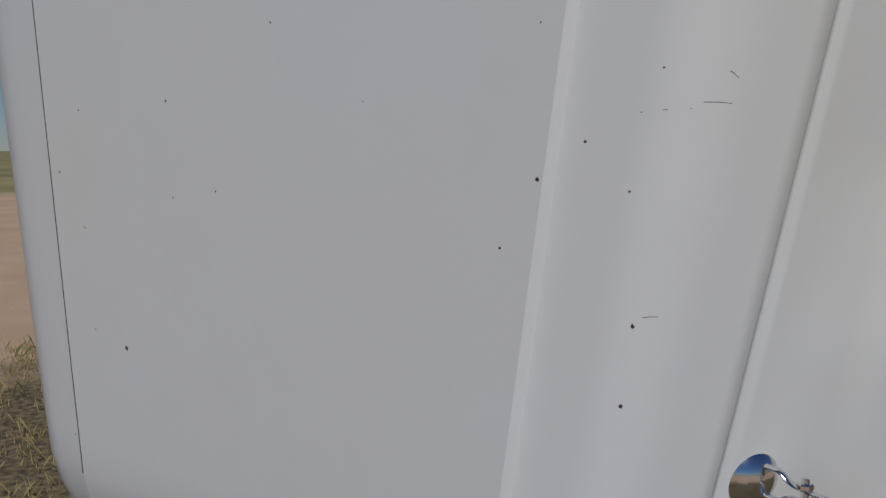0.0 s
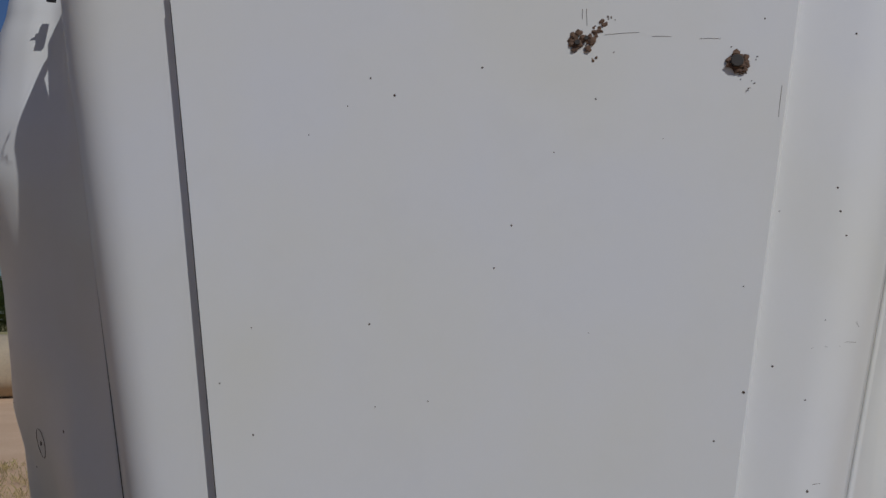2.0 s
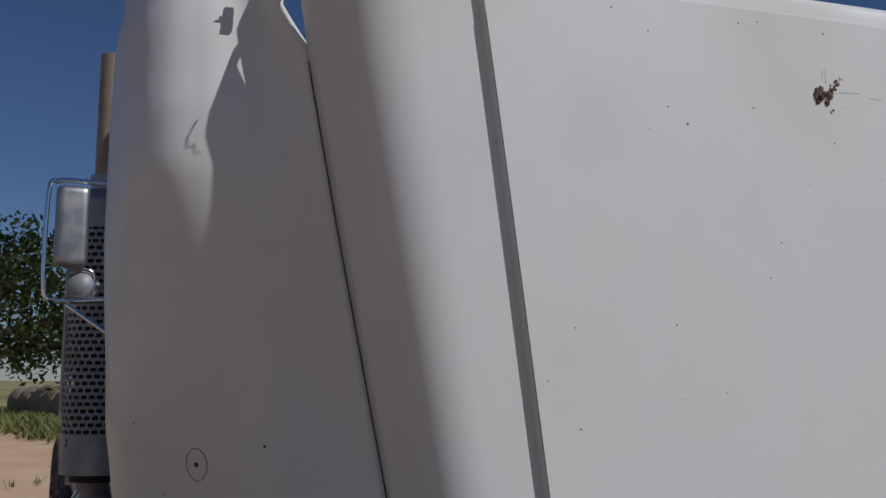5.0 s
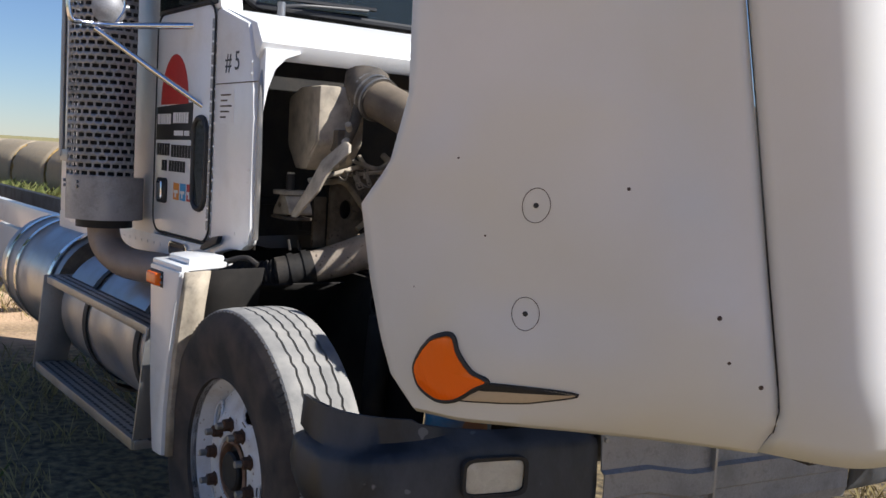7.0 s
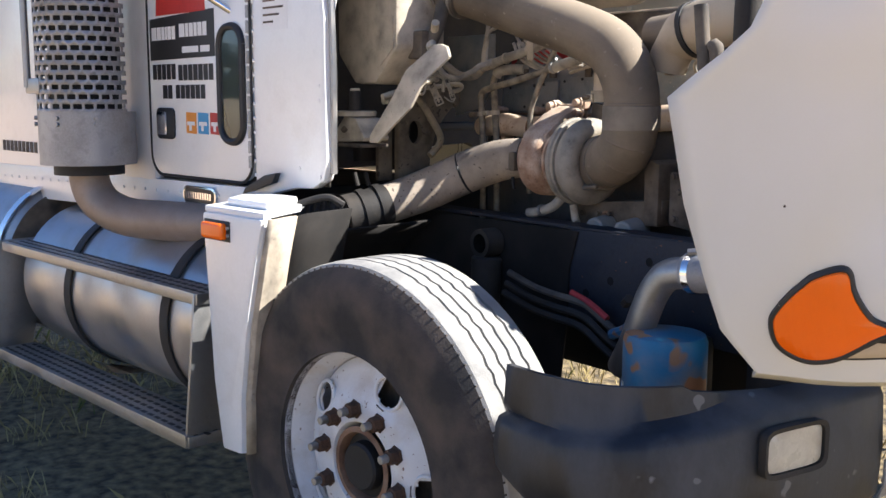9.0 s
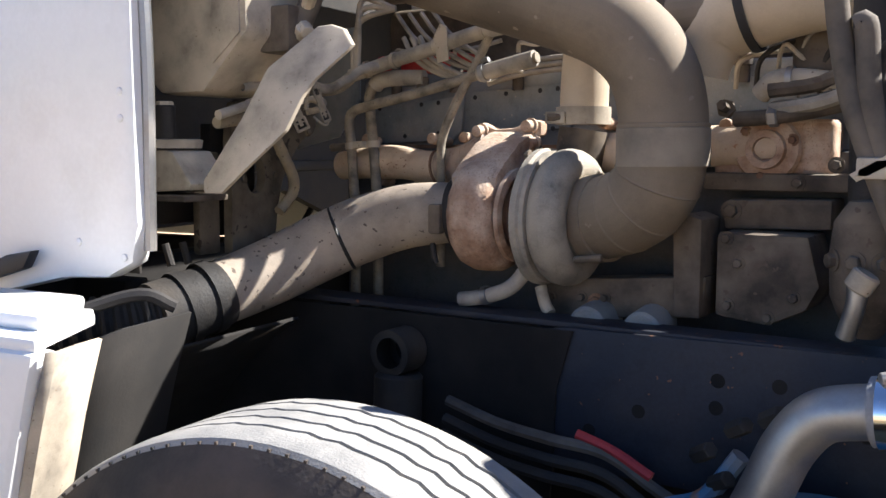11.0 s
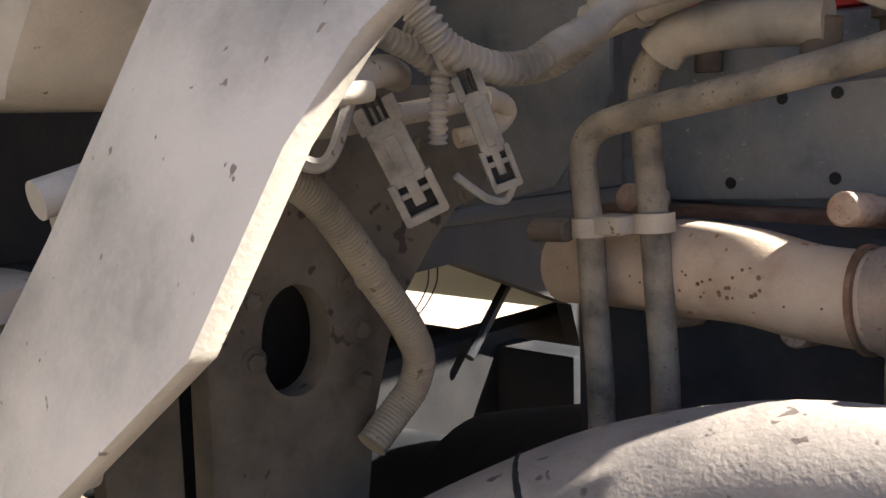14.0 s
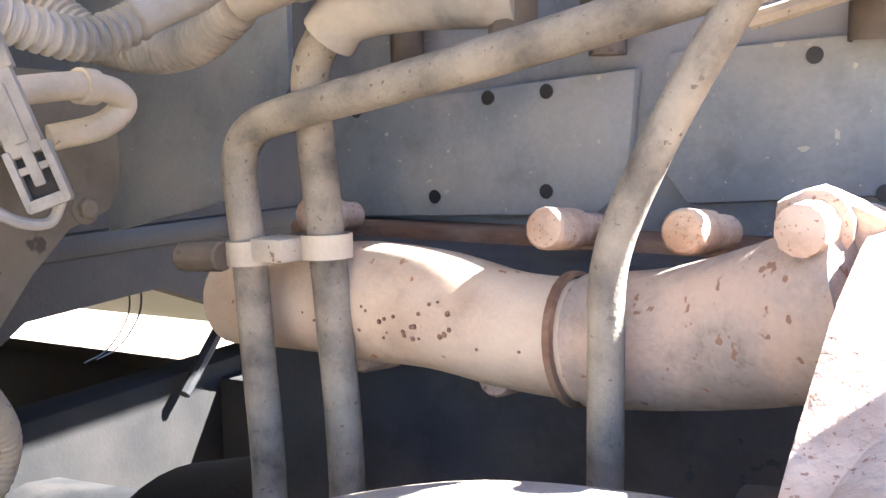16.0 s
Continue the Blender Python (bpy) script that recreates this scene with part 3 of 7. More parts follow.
def fender(hood, side):
    zs = [0.955 + (2.42 - 0.955) * i / 44 for i in range(45)]
    rows = [fender_section(z, side) for z in zs]
    for r, z in zip(rows, zs):
        for k, p in enumerate(r):
            r[k] = (p[0], p[1], p[2] + 0.05 * k / len(r) * max(0.0, (z - 2.2) / 0.22))
    top = [(p[0] - 0.01, p[1] - side * 0.008, p[2] + 0.022) for p in rows[-1]]
    rows.append(top)
    rows.append([(p[0] - 0.03, p[1] - side * 0.025, p[2] + 0.03) for p in rows[-2]])
    low = [(p[0] - 0.02, p[1] - side * 0.02, 0.94) for p in rows[0]]
    rows.insert(0, low)
    skin = part("fender", grid_skin(rows), hood_paint, hood, "curved white fender with a wheel cut-out", angle=35)
    solid(skin, 0.01, -1 if side < 0 else 1)
    # turn lamp wrapping the lower corner, and the lamp recess beside it
    def surf(u, z, off=0.0):
        line = fender_section(z, side)
        k = u * (len(line) - 1)
        i = min(int(k), len(line) - 2)
        p = Vector(line[i]).lerp(Vector(line[i + 1]), k - i)
        t = (Vector(line[i + 1]) - Vector(line[i])).normalized()
        nrm = Vector((t.y, -t.x, 0)) * (1 if side < 0 else -1)
        if nrm.x < 0:
            nrm = -nrm
        return p + nrm * off
    def patch(outline, off, thick, mat, name, parent, label):
        """A sheet on the fender with an outline in (u, z)."""
        bm = bmesh.new()
        n = len(outline)
        cu, cz = sum(o[0] for o in outline) / n, sum(o[1] for o in outline) / n
        rings = []
        for f, o in ((1.0, off), (1.0, off + thick * 0.6), (0.93, off + thick), (0.6, off + thick * 1.25), (0.25, off + thick * 1.35)):
            rings.append([bm.verts.new(surf(cu + (u - cu) * f, cz + (z - cz) * f, o)) for u, z in outline])
        for a, b in zip(rings, rings[1:]):
            for k in range(n):
                bm.faces.new((a[k], a[(k + 1) % n], b[(k + 1) % n], b[k]))
        bm.faces.new(rings[-1])
        return part(name, bm, mat, parent, label)
    def rounded(poly, per=4):
        return [(p.x, p.y) for p in spline([Vector((a, b, 0)) for a, b in poly + poly[:1]], per)[:-1]]
    if side < 0:
        shape = rounded([(0.832, 1.077), (0.852, 1.047), (0.829, 1.008), (0.743, 0.989), (0.657, 0.997), (0.60, 1.03), (0.571, 1.047), (0.629, 1.063), (0.686, 1.10), (0.714, 1.138), (0.771, 1.128), (0.80, 1.107)])
        lamp = patch(shape, -0.004, 0.016, amber, "turn_lamp", hood, "large amber wrap-around turn lamp")
        rim = [surf(u, z, 0.002) for u, z in shape]
        part("gasket", sweep(spline(rim + rim[:1], 2), 0.007, 8, False), black_trim, hood, "black rubber lamp gasket")
        # the headlamp's warm ground reflection is put in as plain tan
        slot = rounded([(0.565, 1.043), (0.457, 1.042), (0.34, 1.038), (0.40, 1.012), (0.457, 1.003), (0.56, 0.999), (0.648, 0.998), (0.60, 1.02)], 3)
        patch(slot, 0.001, 0.004, tan_pipe, "headlamp_edge", hood, "headlamp edge in its recess, ground reflection put in as tan")
        # shade along the top of the recess, painted as a dark strip
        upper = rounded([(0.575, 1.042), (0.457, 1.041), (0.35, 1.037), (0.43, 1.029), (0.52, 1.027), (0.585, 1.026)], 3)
        patch(upper, 0.0055, 0.0012, dusty_dark, "recess_shade_strip", hood, "dark strip painting the shade atop the lamp recess")
        rim = [surf(u, z, 0.003) for u, z in slot]
        part("headlamp_bezel", sweep(spline(rim + rim[:1], 2), 0.0025, 6, False), dusty_dark, hood, "dark dusty headlamp bezel")
        # plugged mirror holes with rings drawn round them
        for u, z in ((0.486, 1.417), (0.50, 1.197)):
            line = []
            for k in range(29):
                a = 2 * math.pi * k / 28
                line.append(surf(u + 0.036 * math.cos(a), z + 0.034 * math.sin(a), 0.001))
            part("drill_mark_ring", sweep(line, 0.0006, 5), chip_dark, hood, "ring mark left by a removed mirror foot")
            part("drill_hole", lathe([(0, 0), (0, 0.0055), (0.001, 0.0055), (0.001, 0)], surf(u, z, 0.0004), surf(u, z, 0.1), 10), black_trim, hood, "small drilled hole")
        for u, z, r in ((0.15, 1.228, 0.005), (0.29, 1.46, 0.004), (0.035, 1.095, 0.005), (0.62, 1.35, 0.0025), (0.115, 1.14, 0.004), (0.74, 1.50, 0.0025), (0.85, 1.23, 0.002)):
            part("chip", lathe([(0, 0), (0, r), (0.001, r * 0.7), (0.001, 0)], surf(u, z, 0.0), surf(u, z, 0.1), 8), chip_dark, hood)
    else:
        # spot mirror foot still on this fender
        for u, z, r, run in ((0.085, 1.238, 0.043, Vector((0.05, 0.30, -0.05))), (0.40, 1.462, 0.027, Vector((0.03, 0.05, -0.085)))):
            base = surf(u, z, 0.0)
            out = (surf(u, z, 0.2) - base).normalized()
            out = Vector((0.42, 0.91, 0.0)) if z < 1.3 else Vector((0.94, 0.34, 0.0))
            mir = part("mirror_foot", lathe([(0, 0.0), (0, r), (0.003, r * 1.02), (0.006, r * 0.97), (r * 0.4, r * 0.62), (r * 0.55, r * 0.3), (r * 0.58, 0)], base, base + out, 28), chrome, hood, "round chrome mirror foot")
            tip = base + out * r * 0.5
            d = run.normalized()
            # two bowed cheeks, pinched together by a bolt
            for s in (-1, 1):
                o = Vector((0, 0, 0.016 * s)) if abs(d.z) < 0.5 else Vector((0.012 * s, 0, 0))
                part("mirror_cheek", tube([tip + o * 1.1, tip + d * 0.018 + o * 1.1, tip + d * 0.035 + o * 0.5, tip + d * 0.075 + o * 0.45], 0.0055, 8, flat=0.5), chrome, mir)
            part("clamp_bolt", rod(tip + d * 0.05 - Vector((0, 0, 0.02)), tip + d * 0.05 + Vector((0, 0, 0.022)), 0.005, 8), chrome, mir)
            part("clamp_nut", rod(tip + d * 0.05 + Vector((0, 0, 0.008)), tip + d * 0.05 + Vector((0, 0, 0.016)), 0.010, 6), chrome, mir)
            part("mirror_stem", tube([tip + d * 0.06, tip + d * 0.09, tip + run * 0.6, tip + run], [0.008, 0.010, 0.010, 0.007], 12), dull_alu, mir, "dull metal mirror stem")


hood = build_hood()


# ---- bumper ----
def build_bumper():
    bp = new("bumper")
    bp.parent = truck
    tagged(bp, "black plastic and steel front bumper, scuffed")
    # section of an end piece, along its plan line
    plan = [(0.56, -1.115), (0.66, -1.125), (0.78, -1.11), (0.88, -1.05), (0.955, -0.95), (0.99, -0.84), (1.01, -0.70), (1.02, -0.56), (1.025, -0.462)]
    line = [Vector((x, y, 0)) for x, y in plan]
    line = spline(line, 5)
    n = len(line)
    rows = []
    for i, p in enumerate(line):
        t = i / (n - 1)
        tang = (line[min(i + 1, n - 1)] - line[max(i - 1, 0)]).normalized()
        out = Vector((tang.y, -tang.x, 0))
        if out.x < 0 and out.y > 0:
            out = -out
        top = 0.755 + 0.05 * min(1, max(0, (t - 0.25) / 0.4))
        bot = float(np.interp(t, [0, 0.12, 0.4, 0.7, 1], [0.63, 0.60, 0.575, 0.555, 0.555]))
        wall = 0.845 + (0.01 if t < 0.5 else -0.035 * min(1, (t - 0.5) / 0.3))
        inner = 0.085 * min(1, 0.3 + t)
        rows.append([p + Vector((0, 0, z)) + out * o for o, z in ((-inner - 0.02, wall - 0.05), (-inner - 0.012, wall), (-inner, wall), (-inner + 0.006, top + 0.02), (-0.03, top + 0.004), (-0.008, top - 0.004), (0.0, top - 0.02), (0.006, (top + bot) / 2), (0.0, bot + 0.02), (-0.012, bot), (-0.05, bot - 0.002))])
    end = part("bumper_end", grid_skin(rows), bumper_black, bp, "scuffed black plastic bumper end", angle=50)
    solid(end, 0.006, -1)
    for side in (1,):
        mirrored = [[Vector((p.x, 2 * 0.03 - p.y, p.z)) for p in r] for r in rows]
        solid(part("bumper_end", grid_skin(mirrored), bumper_black, bp, "scuffed black plastic bumper end", angle=50), 0.006, 1)
    # fog lamp in the end piece
    c = Vector((1.018, -0.768, 0.735))
    t = Vector((0.02, 0.145, 0)).normalized()
    o = Vector((t.y, -t.x, 0))
    m = Matrix((( t.x, o.x, 0, c.x), (t.y, o.y, 0, c.y), (0, 0, 1, c.z), (0, 0, 0, 1)))
    def ring(w, h, r, d0, d1):
        pts = []
        for k in range(32):
            a = 2 * math.pi * (k + 0.5) / 32
            ca, sa = math.cos(a), math.sin(a)
            pts.append((math.copysign(abs(ca) ** r * w, ca), math.copysign(abs(sa) ** r * h, sa)))
        return pts
    outer, inner = ring(0.087, 0.05, 0.35, 0, 0), ring(0.078, 0.041, 0.35, 0, 0)
    bm = bmesh.new()
    loops = [[bm.verts.new((x, d, z)) for x, z in pts] for pts, d in ((outer, -0.01), (outer, 0.008), (inner, 0.006), (inner, -0.006))]
    for a, b in zip(loops, loops[1:]):
        for k in range(32):
            bm.faces.new((a[k], a[(k + 1) % 32], b[(k + 1) % 32], b[k]))
    lampo = part("fog_lamp", bm, dusty_dark, bp, "rectangular fog lamp with a dusty clear lens", m)
    bm = bmesh.new()
    loops = [[bm.verts.new((x * s, d, z * s)) for x, z in inner] for s, d in ((1, -0.002), (0.95, 0.001), (0.5, 0.003))]
    for a, b in zip(loops, loops[1:]):
        for k in range(32):
            bm.faces.new((a[k], a[(k + 1) % 32], b[(k + 1) % 32], b[k]))
    bm.faces.new(loops[-1])
    part("lens", bm, fog_glass, lampo, "dusty clear lens", m)
    # steel middle, in three folds
    prof = [(1.0, 0.835), (1.018, 0.832), (1.024, 0.80), (1.03, 0.72), (1.045, 0.712), (1.045, 0.655), (1.03, 0.645), (1.03, 0.59), (1.02, 0.56), (0.98, 0.555)]
    rows = [[(x, y, z - (0.03 if abs(y) < 0.2 else 0)) for x, z in prof] for y in (-0.452, -0.3, -0.15, -0.065)]
    solid(part("bumper_centre", grid_skin(rows), steel_grey, bp, "dusty grey steel bumper middle", smooth=False), 0.005, 1)
    rows = [[(x - 0.004, y, z - 0.09 if z > 0.8 else z - 0.02) for x, z in prof] for y in (-0.06, 0.1, 0.3, 0.515)]
    solid(part("bumper_centre", grid_skin(rows), steel_grey, bp, "dusty grey steel bumper middle", smooth=False), 0.005, 1)
    part("edge_strip", box((0.99, -0.068, 0.56), (1.05, -0.058, 0.76), 0.002), dull_alu, bp, "bright steel edge")
    for z in (0.60, 0.80):
        part("bolt", bolt((1.028, -0.44, z), (1, 0, 0), 0.007, 0.006), dull_alu, bp)
    # carrier behind
    part("bumper_bracket", box((0.72, -0.50, 0.60), (0.98, -0.42, 0.80), 0.008), black_iron, bp, "dark bumper bracket")
    part("bumper_bracket", box((0.72, 0.48, 0.60), (0.98, 0.56, 0.80), 0.008), black_iron, bp, "dark bumper bracket")
    # hood pivot and grille bars hanging under the tipped hood
    for k in range(7):
        z = 0.96
        part("grille_bar", rod((1.22 + 0.06 * k, -0.52, z - 0.01), (1.22 + 0.06 * k, 0.62, z - 0.01), 0.008, 8), dull_alu, hood, "grille bar under the tipped hood")
    for y in (-0.45, -0.2, 0.05, 0.3, 0.55):
        part("grille_post", box((1.15, y - 0.012, 0.93), (1.68, y + 0.012, 0.96), 0.003), dusty_dark, hood)
    return bp


build_bumper()


# ---- front wheel ----
def build_wheel(parent, centre, radius=0.515, width=0.27, turned=0.0, front=True, tread_mat=None):
    """The wheel stands upright with its outside looking along -y."""
    m = Matrix.Translation(centre) @ Matrix.Rotation(turned, 4, "Z")
    wheel = new("wheel")
    wheel.parent = parent
    tagged(wheel, "white steel wheel with a worn ribbed truck tyre")
    R, w = radius, width / 2
    out, inn = (0, -w, 0), (0, w, 0)
    side = [(0, 0.29), (0.004, 0.302), (-0.004, 0.34), (-0.012, 0.40), (-0.008, 0.45), (0.004, R - 0.03), (0.018, R - 0.010)]
    prof = [(0.03, 0.285)] + side
    bm = lathe(prof, (0, -w, 0), (0, w, 0), 72)
    bm2 = lathe([(a, b) for a, b in [(x, r) for x, r in prof]], (0, w, 0), (0, -w, 0), 72)
    part("sidewall", join(bm, bm2), tyre_side, wheel, "dark rubber sidewall smeared with dust", m)
    # ribs and grooves round the tread
    p = [(0.018, R - 0.010), (0.024, R - 0.002), (0.03, R)]
    edges = [0.03] + [0.03 + (width - 0.06) * k / 5 for k in range(1, 5)] + [width - 0.03]
    tr = [(0.018, R - 0.010), (0.023, R - 0.003), (0.03, R)]
    for e in edges[1:-1]:
        crown = R + 0.003
        tr += [(e - 0.004, crown), (e - 0.0035, crown - 0.013), (e + 0.0035, crown - 0.013), (e + 0.004, crown)]
    tr += [(width - 0.03, R), (width - 0.023, R - 0.003), (width - 0.018, R - 0.010)]
    bm = lathe(tr, (0, -w, 0), (0, w, 0), 144)
    for v in bm.verts:
        a = math.atan2(v.co.z, v.co.x)
        if abs(v.co.y) < w - 0.04:
            v.co.y += 0.0035 * (math.sin(a * 60) + 0.4 * math.sin(a * 131))
    part("tread", bm, tread_mat or tyre_tread, wheel, "pale dusty tread with wavy grooves", m, angle=30)
    # serrated shoulder
    bm = bmesh.new()
    for k in range(120):
        a = 2 * math.pi * k / 120
        q = box((-0.002, -w + 0.0165, R - 0.010), (0.002, -w + 0.0225, R - 0.0062), 0.0)
        q.transform(Matrix.Rotation(a, 4, "Y"))
        tmp = bpy.data.meshes.new("t")
        q.to_mesh(tmp)
        q.free()
        bm.from_mesh(tmp)
        bpy.data.meshes.remove(tmp)
    tagged(part("tread_shoulder", bm, tyre_side, wheel, "small blocks along the tread edge", m, smooth=False), kind="stuff")
    # rim and disc: y grows inwards from the outer lip
    lip = -w + 0.012
    rim = part("rim", lathe([(0.06, 0.278), (0.0, 0.288), (-0.006, 0.300), (-0.004, 0.306), (0.004, 0.303), (0.006, 0.292), (0.05, 0.27), (0.10, 0.262), (0.16, 0.262)], (0, lip, 0), (0, 1, 0), 72), wheel_white, wheel, "white rim lip with scuffed edge", m)
    dish = 0.055
    bm = bmesh.new()
    ringd = [(0.262, dish + 0.03), (0.25, dish + 0.012), (0.235, dish + 0.004), (0.19, dish - 0.018), (0.175, dish - 0.03), (0.112, dish - 0.032), (0.105, dish - 0.02), (0.10, dish + 0.05)]
    seg, nh = 80, 5
    vs = []
    for r, d in ringd:
        vs.append([bm.verts.new((r * math.sin(2 * math.pi * k / seg), lip + d, r * math.cos(2 * math.pi * k / seg))) for k in range(seg)])
    for a in range(len(ringd) - 1):
        for k in range(seg):
            bm.faces.new((vs[a][k], vs[a][(k + 1) % seg], vs[a + 1][(k + 1) % seg], vs[a + 1][k]))
    # hand holes cut as openings in the disc's outer band
    cut = []
    hole_at = [radians(22 + 72 * k) for k in range(nh)]
    for f in bm.faces:
        c = f.calc_center_median()
        r = math.hypot(c.x, c.z)
        a = math.atan2(c.x, c.z)
        for h in hole_at:
            d = (a - h + math.pi) % (2 * math.pi) - math.pi
            if (d * 0.215 / 0.040) ** 2 + ((r - 0.214) / 0.033) ** 2 < 1.0:
                cut.append(f)
                break
    bmesh.ops.delete(bm, geom=cut, context="FACES")
    disc = part("wheel_disc", bm, wheel_white, wheel, "white steel disc with hand holes and chipped paint", m)
    for h in hole_at:
        c = Vector((0.214 * math.sin(h), lip + dish - 0.012, 0.214 * math.cos(h)))
        tang = Vector((math.cos(h), 0, -math.sin(h)))
        rad = Vector((math.sin(h), 0, math.cos(h)))
        loop = [c + tang * 0.044 * math.cos(2 * math.pi * k / 24) + rad * 0.037 * math.sin(2 * math.pi * k / 24) + Vector((0, 0.010 * math.sin(2 * math.pi * k / 24), 0)) for k in range(25)]
        part("hand_hole_rim", sweep(loop, 0.005, 8, False), wheel_white, disc, m=m)
    part("brake_drum", lathe([(0, 0), (0, 0.20), (0.01, 0.215), (0.12, 0.215), (0.12, 0)], (0, lip + 0.09, 0), (0, 1, 0), 40), dusty_iron, wheel, "dusty brake drum behind the disc", m)
    part("hub", lathe([(0.06, 0.098), (0.05, 0.09), (0.02, 0.085), (0.018, 0.062), (-0.006, 0.060), (-0.012, 0.054), (-0.012, 0.0)], (0, lip + dish - 0.03, 0), (0, 1, 0), 36), black_iron if front else dusty_iron, wheel, "greasy dark hub with cap", m)
    part("hub_seat", lathe([(0.0, 0.100), (-0.003, 0.086), (0.03, 0.078)], (0, lip + dish - 0.032, 0), (0, 1, 0), 36), rust_dark, wheel, "rusty ring round the hub", m)
    for k in range(10):
        a = radians(36 * k - 8)
        c = Vector((0.143 * math.sin(a), lip + dish - 0.032, 0.143 * math.cos(a)))
        nut = part("wheel_nut", lathe([(0, 0), (0, 0.024), (0.003, 0.024), (0.004, 0.0195), (0.026, 0.0185), (0.030, 0.012)], c, c - Vector((0, 1, 0)), 6), nut_rust, wheel, "rust-brown wheel nut", m)
        part("stud", rod(c - Vector((0, 0.028, 0)), c - Vector((0, 0.050, 0)), 0.0105, 12), dull_alu, nut, "bare stud end", m)
    return wheel


build_wheel(truck, TF @ Vector((0.075, -1.035, 0.497)), radius=0.503, width=0.25, turned=TURN)


# ---- cab ----
def cab_part(name, bm, mat, parent, label="", smooth=True, angle=40):
    return part(name, bm, mat, parent, label, TF, smooth, angle)


def build_cab():
    cab = new("cab")
    cab.parent = truck
    tagged(cab, "white painted steel truck cab with riveted seams")
    Y = -0.93
    # side skin in front of the door, with its rolled front edge
    part_side = [(-0.65, 1.02), (-0.60, 1.10), (-0.46, 1.13), (-0.37, 1.135), (-0.315, 1.16), (-0.302, 1.22), (-0.306, 1.60), (-0.33, 1.80), (-0.38, 1.93), (-0.62, 2.00), (-0.66, 2.00)]
    cab_part("cowl_side", prism(part_side, 0.04, "y", Y, 0.014), cab_paint, cab, "white cowl side panel with scuffed lower corner")
    part_other = [(x, z) for x, z in part_side]
    cab_part("cowl_side", prism(part_other, 0.04, "y", 0.95, 0.014), cab_paint, cab, "white cowl side panel")
    # cowl band under the windscreen
    band = [(-0.32, 1.80), (-0.29, 1.86), (-0.34, 1.93), (-0.60, 2.0), (-0.66, 2.0), (-0.66, 1.95), (-0.42, 1.88)]
    cab_part("cowl_band", prism(band, 1.86, "y", -0.915, 0.012), cab_paint, cab, "white cowl below the windscreen")
    # rounded corner gusset at the upper end of the opening
    cab_part("corner_gusset", prism([(-0.90, 1.84), (-0.90, 1.62), (-0.885, 1.70), (-0.86, 1.77), (-0.82, 1.81), (-0.76, 1.835)], 0.16, "x", -0.45, 0.004), cab_paint, cab, "rounded white corner of the engine opening")
    # rubber lip round the opening
    lip = [(-0.302, -0.905, 1.18), (-0.298, -0.905, 1.45), (-0.305, -0.905, 1.66), (-0.315, -0.89, 1.77), (-0.31, -0.84, 1.83), (-0.31, -0.7, 1.845), (-0.31, 0.0, 1.85)]
    cab_part("opening_edge", tube(lip, 0.010, 8), dull_alu, cab, "worn grey edge of the engine opening")
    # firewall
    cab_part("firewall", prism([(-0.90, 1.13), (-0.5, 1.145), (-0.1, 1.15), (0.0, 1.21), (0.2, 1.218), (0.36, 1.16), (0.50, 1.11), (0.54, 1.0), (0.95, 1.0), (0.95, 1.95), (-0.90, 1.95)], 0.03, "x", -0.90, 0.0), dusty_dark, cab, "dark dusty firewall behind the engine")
    # near black in place of the shade under the cab
    cab_part("frame_cross_member", box((-1.02, -0.88, 0.62), (-0.95, 0.88, 1.075), 0.01), sheet_dark, cab, "cross member below the firewall, blackened to look shaded")
    cab_part("brace_rod", rod((-0.93, 0.30, 1.05), (-0.93, 0.43, 1.18), 0.009, 8), black_iron, cab, "thin dark brace")
    for y in (0.15, 0.17):
        cab_part("hanging_wire", tube([(-0.92, y + 0.05, 1.22), (-0.92, y + 0.045, 1.18), (-0.92, y + 0.01, 1.145), (-0.92, y - 0.03, 1.135)], 0.0012, 5), black_trim, cab)
    # dark sheet that paints the shade inside the white cowl
    cab_part("inner_side", box((-0.85, -0.89, 1.14), (-0.34, -0.885, 1.86), 0.002), dusty_dark, cab, "dark sheet inside the cowl, shade put into its colour")
    # lower sill and floor
    cab_part("sill", prism([(-0.64, 1.01), (-2.80, 0.96), (-2.80, 1.10), (-0.64, 1.12)], 0.04, "y", Y + 0.002, 0.006), cab_paint, cab, "white riveted sill")
    cab_part("cab_floor", box((-2.8, -0.88, 1.27), (-0.86, 0.90, 1.30), 0.01), black_iron, cab)
    # skin behind and above the door
    cab_part("side_skin", prism([(-1.27, 1.09), (-2.80, 1.09), (-2.80, 3.05), (-1.27, 3.05)], 0.04, "y", Y + 0.002, 0.02), cab_paint, cab, "white sleeper side with dents")
    cab_part("side_skin", prism([(-0.64, 1.0), (-2.80, 1.0), (-2.80, 3.05), (-0.95, 3.05), (-0.64, 2.0)], 0.04, "y", 0.91, 0.02), cab_paint, cab, "white cab side")
    cab_part("rear_wall", box((-2.82, -0.91, 1.0), (-2.78, 0.93, 3.05), 0.02), cab_paint, cab, "white rear wall")
    cab_part("roof", box((-2.8, -0.92, 3.02), (-0.98, 0.95, 3.08), 0.03), cab_paint, cab, "white roof")
    # wind screen pillar, frame and panes
    def slant(z):
        return -0.66 - 0.30 * (z - 2.0)
    pil = [(slant(2.0) + 0.03, 2.0), (slant(2.0) - 0.07, 2.0), (slant(3.0) - 0.07, 3.0), (slant(3.0) + 0.03, 3.0)]
    cab_part("windscreen_pillar", prism(pil, 0.09, "y", Y + 0.004, 0.012), cab_paint, cab, "white riveted windscreen pillar")
